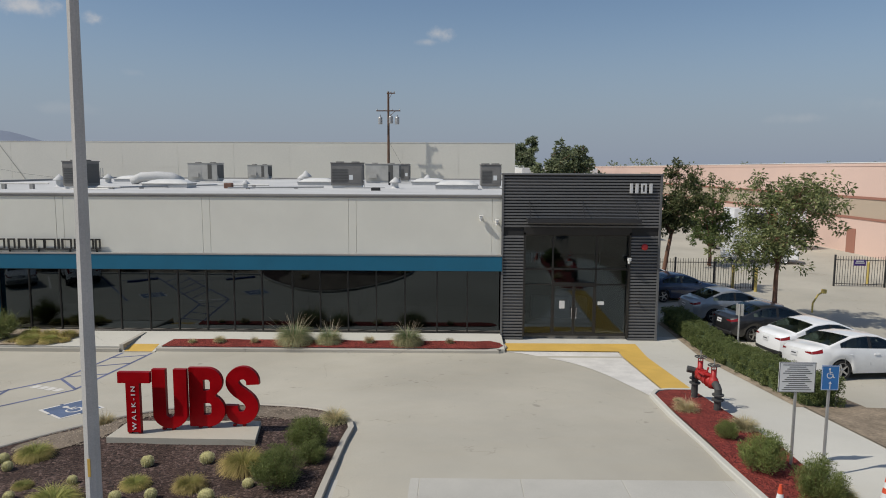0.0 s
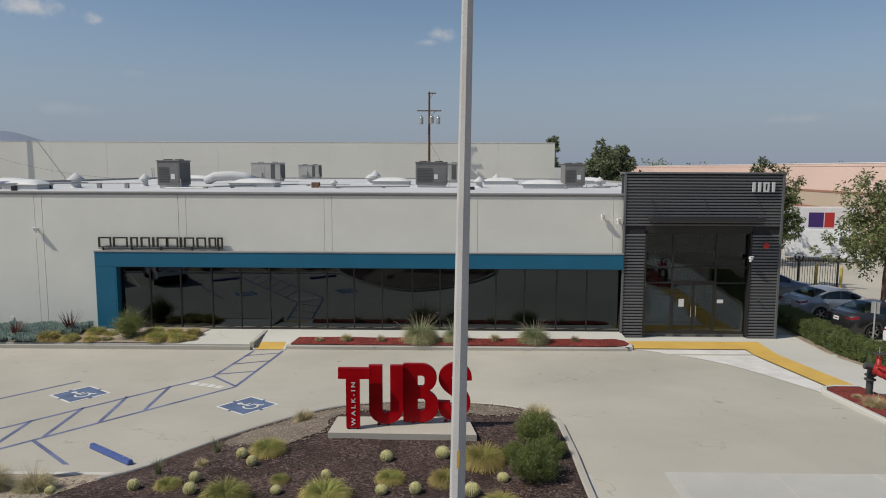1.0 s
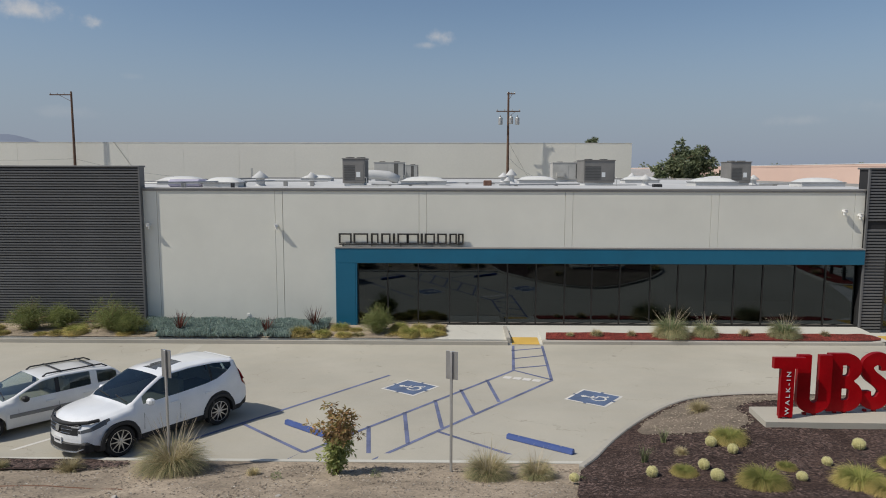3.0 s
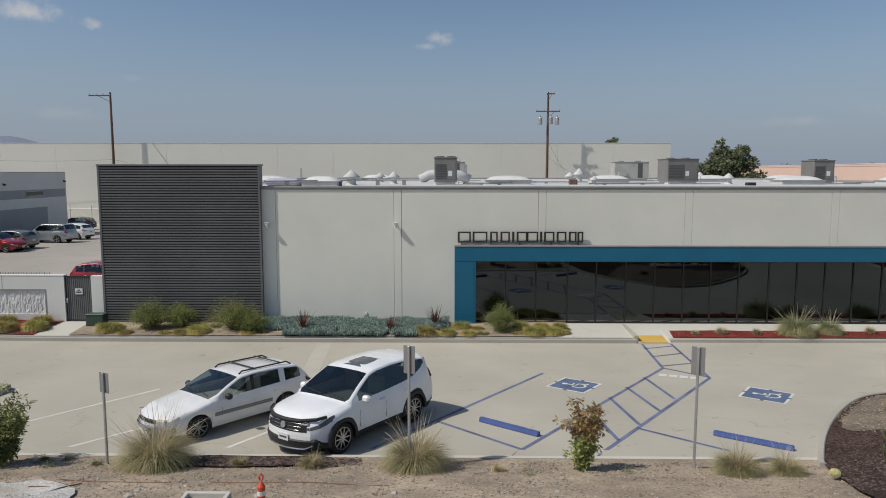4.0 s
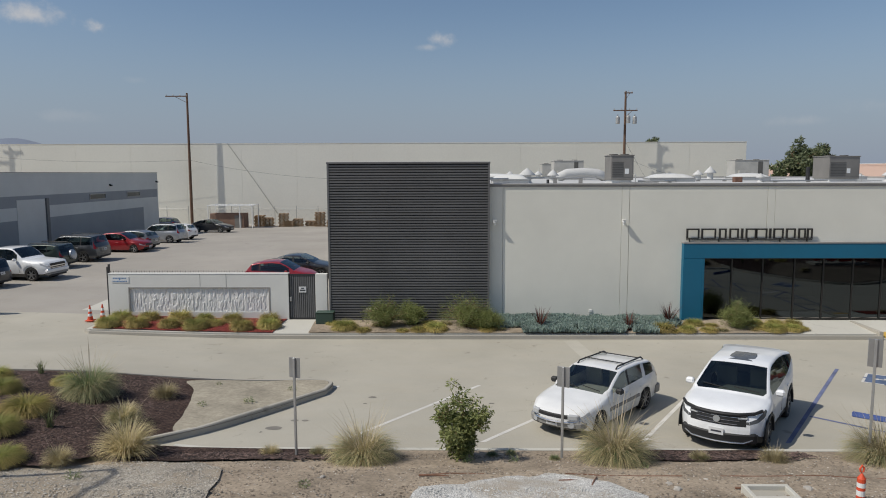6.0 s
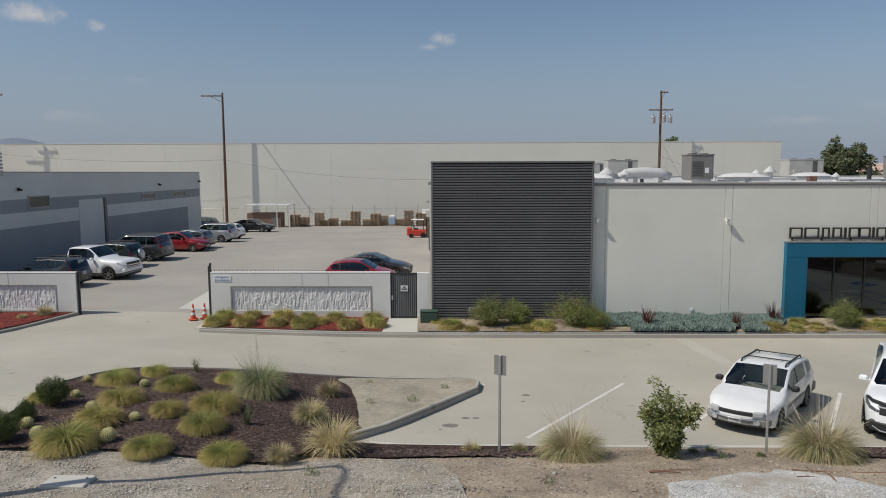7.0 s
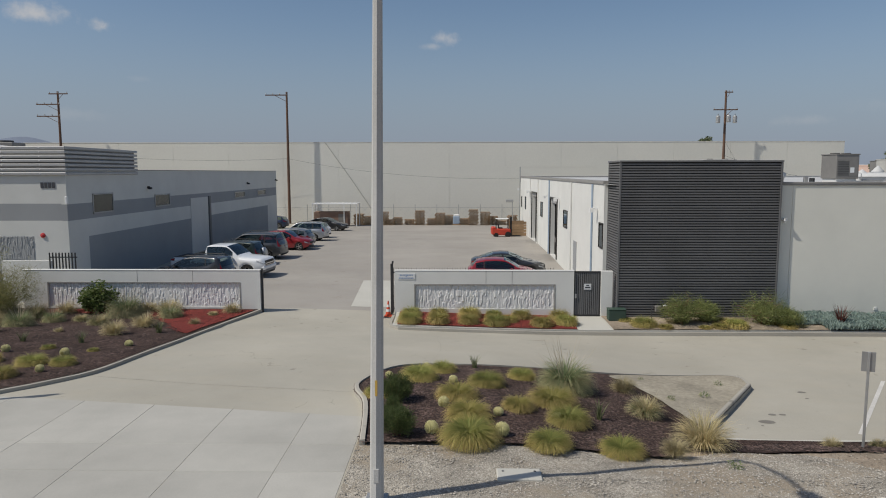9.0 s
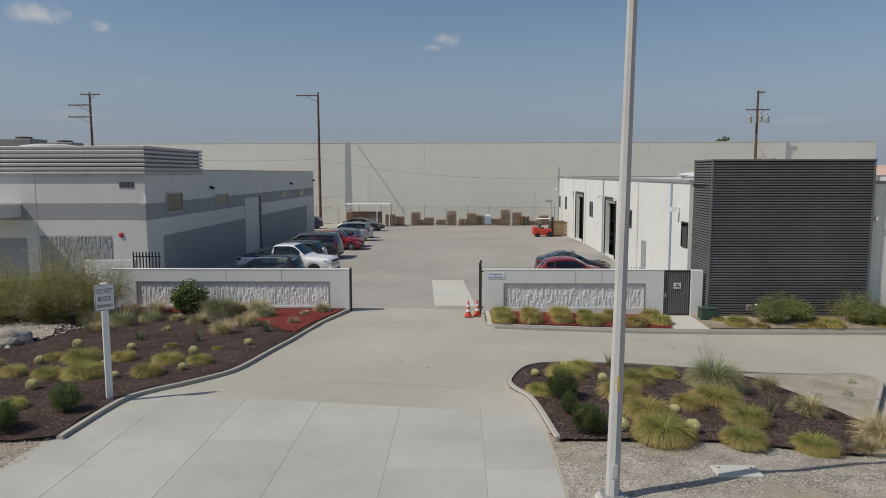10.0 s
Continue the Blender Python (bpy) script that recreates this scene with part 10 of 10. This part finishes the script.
bush(-10.05, -16.3, 1.62, 1.35, LEAF_Y, "young broad-leaved green bush in bare earth", 3, 40, 0.10)
bush(2.72, -16.5, 1.54, 0.86, LEAF_O, "young bush with bronze leaves over green ones in bare earth", 4, 18, 0.115, LEAF_Y)

# valve bed
vz = lambda x, y: level(x, y) + 0.09
put(PALE, *pal, [(27.75, -11.7, 0.9), (28.6, -13.5, 0.95), (27.9, -10.6, 0.4)], vz, 1.0, 0.95)
put(ROSE, "shrub", "needle-leaved green shrub in red bark mulch", "shrub", "dark shrubs", [(27.85, -14.3, 0.62), (27.85, -16.25, 1.1), (28.3, -17.6, 1.05)], vz, 1.0, 0.85)
put(TUS, *tus, [(28.65, -17.5, 1.0)], vz)

# wispy shrubs at the corner by the grey building
def wispy(x, y, h, wd, seed, label, zf=left_z, stems_n=36, fuzz=0.26, leaf=LEAF_F, blades_n=270, taper=0.3):
    rnd = random.Random(seed)
    z = zf(x, y)
    ob = thing("wispy_shrub", label, "shrub", pose(x, y, z), "wispy shrubs")
    stems = bmesh.new()
    vs, fs = [], []
    for k in range(stems_n):
        a = rnd.uniform(0, 6.28)
        r = wd * 0.5 * rnd.uniform(0.1, 1.0)
        tall = rnd.random() ** 1.8
        top = Vector((r * math.cos(a), r * math.sin(a), h * (0.38 + 0.62 * tall) * (1 - taper * r / wd)))
        pts = [Vector((0, 0, -0.05)), top * 0.35 + Vector((rnd.gauss(0, 0.1), rnd.gauss(0, 0.1), 0.25)), top * 0.7 + Vector((rnd.gauss(0, 0.12), rnd.gauss(0, 0.12), 0.2)), top]
        tube(pts, [0.018, 0.012, 0.007, 0.003], 4, stems)
        for _ in range(int(blades_n * (1.15 - 0.8 * tall))):
            s = rnd.uniform(0.12, 1.0)
            i = min(2, int(s * 3))
            p = pts[i].lerp(pts[i + 1], s * 3 - i) + Vector((rnd.gauss(0, fuzz), rnd.gauss(0, fuzz), rnd.gauss(0, fuzz * 0.9)))
            d = Vector((rnd.uniform(-1, 1), rnd.uniform(-1, 1), rnd.uniform(-0.2, 1))).normalized()
            e = d.cross(Vector((rnd.uniform(-1, 1), rnd.uniform(-1, 1), 0.5))).normalized() * 0.0065
            L = rnd.uniform(0.14, 0.36)
            b = len(vs)
            vs += [tuple(p - e), tuple(p + e), tuple(p + d * L)]
            fs.append((b, b + 1, b + 2))
    part("stem", stems, BARK, ob)
    again("foliage", plant_mesh("foliage", [(vs, fs, leaf)]), ob, Matrix())


for x, y, h, wd, sd in ((-42.9, -2.4, 2.9, 3.0, 1), (-44.6, -2.2, 4.1, 3.8, 2), (-46.9, -2.6, 3.6, 3.8, 3), (-43.9, -4.4, 2.2, 3.0, 5), (-46.2, -4.8, 2.2, 3.2, 6), (-48.6, -4.2, 2.4, 3.4, 7)):
    wispy(x, y, h, wd, sd, "wispy olive-green desert shrub over dry stony ground", blades_n=400, fuzz=0.24)
for x, y, h, wd, sd in ((-13.25, -1.35, 1.6, 2.2, 32), (-12.1, -0.95, 1.2, 1.5, 33), (-9.7, -1.3, 1.75, 2.7, 34), (-8.75, -1.55, 0.8, 1.3, 35), (2.0, -1.5, 1.5, 1.4, 36)):
    wispy(x, y, h, wd, sd, "fine-leaved olive-green shrub against the facade", fz0, 60, 0.12, LEAF_N, 130, 1.15)
for x, y, s, sd in ((-42.3, -9.3, 0.55, 1), (-43.8, -9.6, 1.0, 2), (-43.0, -8.3, 0.35, 3)):
    bm = bmesh.new()
    bmesh.ops.create_icosphere(bm, subdivisions=3, radius=1.0)
    for v in bm.verts:
        v.co *= 1 + 0.28 * noise.noise(v.co * 1.3 + Vector((sd, 0, 0)))
        v.co = Vector((v.co.x * s * 1.4, v.co.y * s, v.co.z * s * 0.65))
    solid("boulder", bm, ROCK, "rounded grey-brown boulder at the edge of the bed", "boulder", "boulders", m=pose(x, y, left_z(x, y) + s * 0.25, 0, 0, sd * 50))

# hedge along the walk
rnd = random.Random(12)
hedge = thing("hedge", "clipped green box hedge along the walk", "hedge")
cs = []
for k in range(820):
    s = rnd.random()
    y = 3.4 - 14.3 * s
    xc = 32.1 - 0.15 * s
    face = rnd.random()
    hx, hz = 0.46, 0.78
    if face < 0.45:
        p = (xc + rnd.uniform(-hx, hx), y, hz + rnd.uniform(-0.05, 0.05))
    elif face < 0.8:
        p = (xc - hx, y, rnd.uniform(0.08, hz))
    else:
        p = (xc + hx, y, rnd.uniform(0.08, hz))
    z = level(p[0], p[1])
    cs.append(((p[0], p[1], p[2] + z), 0.11))
for k in range(40):
    z = level(31.95, -10.9)
    cs.append(((rnd.uniform(31.5, 32.5), -10.9, z + rnd.uniform(0.08, 0.85)), 0.11))
again("leaves", plant_mesh("leaves", [(*leaf_cloud(cs, 90, 0.05, 33, 0.0, 0.55), LEAF_H)]), hedge, Matrix())
core = bmesh.new()
pr = None
for k in range(16):
    s = k / 15
    y, xc = 3.3 - 14.1 * s, 32.1 - 0.15 * s
    z = level(xc, y)
    cur = [core.verts.new(p) for p in ((xc - 0.39, y, z), (xc - 0.39, y, z + 0.69), (xc + 0.39, y, z + 0.69), (xc + 0.39, y, z))]
    if pr:
        for i in range(3):
            core.faces.new((pr[i], cur[i], cur[i + 1], pr[i + 1]))
    else:
        core.faces.new(cur)
    pr = cur
core.faces.new(pr[::-1])
part("inner_growth", core, surf("hedge_inside", (0.05, 0.075, 0.025), 0.9, 0.3, 3.0, 20.0, 0.5), hedge)


def tree(x, y, z, height, spread, trunk, seed, mat, label, leaf=0.17, clusters=60, per=46, fork=0.42, lean=(0, 0), squash=1.0):
    """Trunk, limbs, twigs and clusters of leaves with gaps between them."""
    rnd = random.Random(seed)
    ob = thing("tree", label, "tree", pose(x, y, z), "trees")
    tr = bmesh.new()
    fk = Vector((lean[0], lean[1], height * fork))
    tube([(0, 0, -0.1), fk * 0.35 + Vector((0.04, 0, 0)), fk * 0.7, fk], [trunk * 1.25, trunk, trunk * 0.9, trunk * 0.75], 8, tr)
    part("trunk", tr, BARK, ob, smooth=True)
    tips = []
    n = 8
    for k in range(n):
        a = 2 * math.pi * k / n + rnd.uniform(-0.35, 0.35)
        el = rnd.uniform(-0.12, 1.0)
        r = spread * 0.5 * rnd.uniform(0.55, 1.0) * (1 - 0.35 * el)
        top = fk + Vector((r * math.cos(a), r * math.sin(a), (height - fk.z) * (0.15 + 0.8 * el) * squash))
        mid = fk.lerp(top, 0.5) + Vector((0, 0, (height - fk.z) * 0.1))
        limb = tube([fk * 0.97, mid, top], [trunk * 0.5, trunk * 0.3, trunk * 0.1], 6)
        for _ in range(clusters // n):
            base = fk.lerp(mid, rnd.uniform(0.5, 1.0)) if rnd.random() < 0.35 else mid.lerp(top, rnd.uniform(0.2, 1.05))
            off = Vector((rnd.gauss(0, 1), rnd.gauss(0, 1), rnd.gauss(0, 0.8))) * spread * 0.10
            p = base + off
            tube([base, base + off * 0.9], [trunk * 0.09, trunk * 0.04], 4, limb, False)
            tips.append((p, spread * rnd.uniform(0.035, 0.075)))
        part("limb", limb, BARK, ob)
    again("crown", plant_mesh("crown", [(*leaf_cloud(tips, per, leaf, seed, 0.4, 0.42), mat)]), ob, Matrix())
    return ob


tree(36.85, 3.0, level(36.85, 3.0), 7.75, 5.9, 0.12, 3, LEAF_T, "slender street tree with a loose leafy crown", 0.19, 224, 54, 0.42, (0.1, 0))
tree(34.1, 12.2, 0.0, 8.4, 4.0, 0.14, 5, LEAF_T, "slender leaning tree beside the railing", 0.19, 190, 70, 0.42, (0.6, 0))
tree(41.5, 24.0, 0.0, 6.9, 4.4, 0.14, 8, LEAF_D, "dark leafy tree beyond the railing", 0.19, 180, 62, 0.2)
for x, y, h, wd, sd in ((36.6, 62.0, 11.0, 8.2, 21), (33.6, 62.5, 9.6, 5.0, 22), (40.0, 153.0, 16.4, 8.5, 23)):
    tree(x, y, -0.2, h, wd, 0.3, sd, LEAF_FAR, "round dark green tree behind the buildings", 0.5 if y < 100 else 0.8, 150, 70, 0.35, (0, 0), 1.0)
# far woods on the skyline
rnd = random.Random(40)
cs = []
for k in range(90):
    x = rnd.uniform(60, 420)
    y = 330 + rnd.uniform(-25, 25)
    cs.append(((x, y, rnd.uniform(3, 7.5) + 4.5 * max(0, noise.noise((x * 0.03, 0, 0)))), rnd.uniform(2.5, 5)))
tagged(new("far_woods", plant_mesh("far_woods", [(*leaf_cloud(cs, 70, 1.3, 41, 0.0, 0.6), LEAF_FAR)])), "line of distant dark trees on the skyline", "trees", kind="stuff")

# small tufts, old edging, sticks and rocks on the earth strip
put(FOUNT, *fou, [(-9.35, -15.95, 0.32), (-8.9, -15.75, 0.3), (-7.98, -16.3, 0.3)], rough_earth, 1.0, 1.2)
for run in ([(-10.64, -17.65), (-10.1, -17.6), (-9.6, -17.62)], [(-7.97, -17.68), (-7.28, -17.72), (-6.48, -17.75), (-5.68, -17.82)], [(-4.9, -17.76), (-4.08, -17.74), (-2.6, -17.75), (-1.36, -17.77)]):
    solid("garden_edging", tube([(x, y, rough_earth(x, y) + 0.004 + 0.012 * noise.noise((x * 2, y, 0))) for x, y in smooth_line(run, 6)], 0.014, 5), BARK, "half-buried strip of dark garden edging", "edging", "old edging in the earth")
for x0, y0, x1, y1 in ((-7.68, -18.82, -7.4, -17.95), (-8.2, -18.35, -7.75, -18.3), (-5.0, -18.7, -4.4, -18.85), (-10.9, -17.9, -10.3, -17.95)):
    solid("stick", tube([(x0, y0, rough_earth(x0, y0) + 0.03), ((x0 + x1) / 2, (y0 + y1) / 2, rough_earth((x0 + x1) / 2, (y0 + y1) / 2) + 0.05), (x1, y1, rough_earth(x1, y1) + 0.03)], [0.024, 0.02, 0.012], 5), BARK, "dry brown stick lying on bare earth", "stick", "sticks on the earth")
PALEROCK = surf("pale_rock", (0.40, 0.37, 0.33), 0.9, 0.15, 3.0, 25.0, 0.5, 0.15)
for k, (x, y, s) in enumerate(((-6.1, -18.36, 0.09), (-6.08, -18.77, 0.12), (-3.68, -18.74, 0.13), (-9.76, -18.6, 0.08), (-3.9, -18.2, 0.06), (-12.8, -18.0, 0.08), (-1.2, -18.4, 0.09), (-5.3, -18.05, 0.06), (1.9, -18.3, 0.08), (8.0, -18.4, 0.10))):
    bm = bmesh.new()
    bmesh.ops.create_icosphere(bm, subdivisions=2, radius=1.0)
    for v in bm.verts:
        v.co *= 1 + 0.35 * noise.noise(v.co * 1.2 + Vector((k * 3.1, 0, 0)))
        v.co = Vector((v.co.x * s * 0.8, v.co.y * s * 0.6, v.co.z * s * 0.36))
    solid("rock", bm, PALEROCK, "small pale broken rock on bare earth", "rock", "rocks on the earth", m=pose(x, y, rough_earth(x, y) + s * 0.12, 0, 0, k * 47))

# loose stones and bark chips
REDCHIP = surf("red_bark_chip", (0.16, 0.024, 0.018), 0.85, 0.2, 3.0, 30.0, 0.2, 0.1, island=0.6)
rnd = random.Random(50)


def scatter(n, xr, yr, zf, size, mat, name, label, keep=lambda x, y: True, flat=0.6, long=1.0):
    vs, fs = [], []
    ico = ((0, 0, 1), (0.9, 0, 0.2), (0.28, 0.85, 0.25), (-0.72, 0.52, 0.2), (-0.72, -0.52, 0.25), (0.28, -0.85, 0.2))
    for _ in range(n):
        x, y = rnd.uniform(*xr), rnd.uniform(*yr)
        if not keep(x, y):
            continue
        s = size * rnd.uniform(0.4, 1.0) ** 2 * 1.6 + size * 0.25
        a = rnd.uniform(0, 6.28)
        ca, sa = math.cos(a), math.sin(a)
        z = zf(x, y)
        b = len(vs)
        for p in ico:
            px, py, pz = p[0] * s * rnd.uniform(0.7, 1.2) * long, p[1] * s * rnd.uniform(0.7, 1.2), p[2] * s * flat
            vs.append((x + px * ca - py * sa, y + px * sa + py * ca, z + pz - s * 0.12))
        fs += [(b, b + 1 + i, b + 1 + (i + 1) % 5) for i in range(5)]
    tagged(new(name, plant_mesh(name, [(vs, fs, mat)])), label, "bark chips" if mat in (CHIP, REDCHIP) else "stones", kind="stuff")


scatter(13000, (-25.2, -14.5), (-19.9, -16.3), lambda x, y: rough_earth(x, y) + 0.04, 0.017, STONE, "gravel_stones", "loose grey gravel stones", lambda x, y: inside(gravel_poly, x, y) and not inside(ISL, x, y))
scatter(5000, (-18, 9.4), (-19.8, -16.0), rough_earth, 0.016, STONE, "earth_stones", "small stones and clods in bare earth")
scatter(1500, (-10.9, -7.1), (-20.2, -18.85), lambda x, y: rough_earth(x, y) + 0.05, 0.018, surf("white_stone", (0.47, 0.465, 0.445), 0.9, 0.1, 2.0, 20.0, 0.3, 0.08, island=0.2), "white_stones", "loose white gravel stones")
scatter(26000, (7.6, 18.5), (-18.3, -10.0), tub_z, 0.021, CHIP, "bark_chips", "loose dark bark chips on the island bed", lambda x, y: inside(TUB, x, y) and not (inside(dry, x, y) and edge_distance(dry, x, y) > 0.25 * rnd.random()), 0.35, 2.0)
scatter(20000, (-25.8, -17.5), (-17.7, -10.3), isl_z, 0.021, CHIP, "bark_chips", "loose dark bark chips on the planted island", lambda x, y: inside(ISL, x, y) and x < -17.9 and not (x > -18.3 and y > -11.5), 0.35, 2.0)
scatter(15000, (-42, -34), (-18.3, -3), left_z, 0.022, CHIP, "bark_chips", "loose dark bark chips beside the driveway", lambda x, y: inside(LEFT, x, y), 0.35, 2.0)
scatter(6000, (10.3, 17.9), (-14.6, -10.1), lambda x, y: tub_z(x, y) + 0.02, 0.022, CLOD, "earth_clods", "crumbled dry earth at the bed's rim", lambda x, y: inside(dry, x, y) or edge_distance(dry, x, y) < 0.15)
scatter(17000, (-18, 9.4), (-19.8, -15.6), rough_earth, 0.022, CLOD, "earth_clods", "crumbled dry clods of the earth strip")
scatter(900, (-48, -41.5), (-10.3, -4.2), lambda x, y: left_z(x, y) + 0.04, 0.06, STONE, "river_stones", "rounded loose stones under the shrubs")
scatter(4000, (-44, -35.8), (-20.5, -17.5), lambda x, y: rough_earth(x, y) + 0.05, 0.017, STONE, "gravel_stones", "loose grey gravel stones beside the apron", lambda x, y: x < -35.85)
scatter(2600, (-18.2, -11.6), (-16.75, -15.6), lambda x, y: kerb_top_blend(x, y) + 0.055, 0.024, CHIP, "bark_chips", "loose bark chips along the lot kerb", lambda x, y: y > -16.55 + 0.25 * noise.noise((x * 1.5, 0, 0)), 0.35, 2.0)
scatter(1700, (-6.7, -2.2), (-16.6, -15.6), lambda x, y: kerb_top_blend(x, y) + 0.05, 0.024, CHIP, "bark_chips", "loose bark chips beside the parked cars", lambda x, y: y > -16.35 + 0.25 * noise.noise((x * 1.5, 3, 0)), 0.35, 2.0)
red_left = [(-32.75, -0.3), (-33.45, -2.8), (-33.6, -5.8), (-34.3, -4.9), (-35.1, -3.3), (-36.3, -1.9), (-38.1, -1.3), (-40.4, -0.9), (-40.4, -0.1), (-32.75, -0.1)]
scatter(9000, (-40.4, -32.6), (-5.9, -0.1), lambda x, y: left_z(x, y) + 0.03, 0.022, REDCHIP, "bark_chips", "loose red-dyed bark chips by the boundary wall", lambda x, y: inside(red_left, x, y) or edge_distance(red_left, x, y) < 0.3 * rnd.random() ** 2 and x < -33.6, 0.35, 2.0)
scatter(7000, (-25.7, -17.95), (-2.2, -0.1), front_z(0.04), 0.02, REDCHIP, "bark_chips", "loose red-dyed bark chips under the grasses", lambda x, y: True, 0.35, 2.0)
scatter(7000, (25.8, 30.5), (-18.5, -9.0), lambda x, y: level(x, y) + 0.10, 0.02, REDCHIP, "bark_chips", "loose red-dyed bark chips round the valves", lambda x, y: inside(RB, x, y) and edge_distance(RB, x, y) > 0.1, 0.35, 2.0)
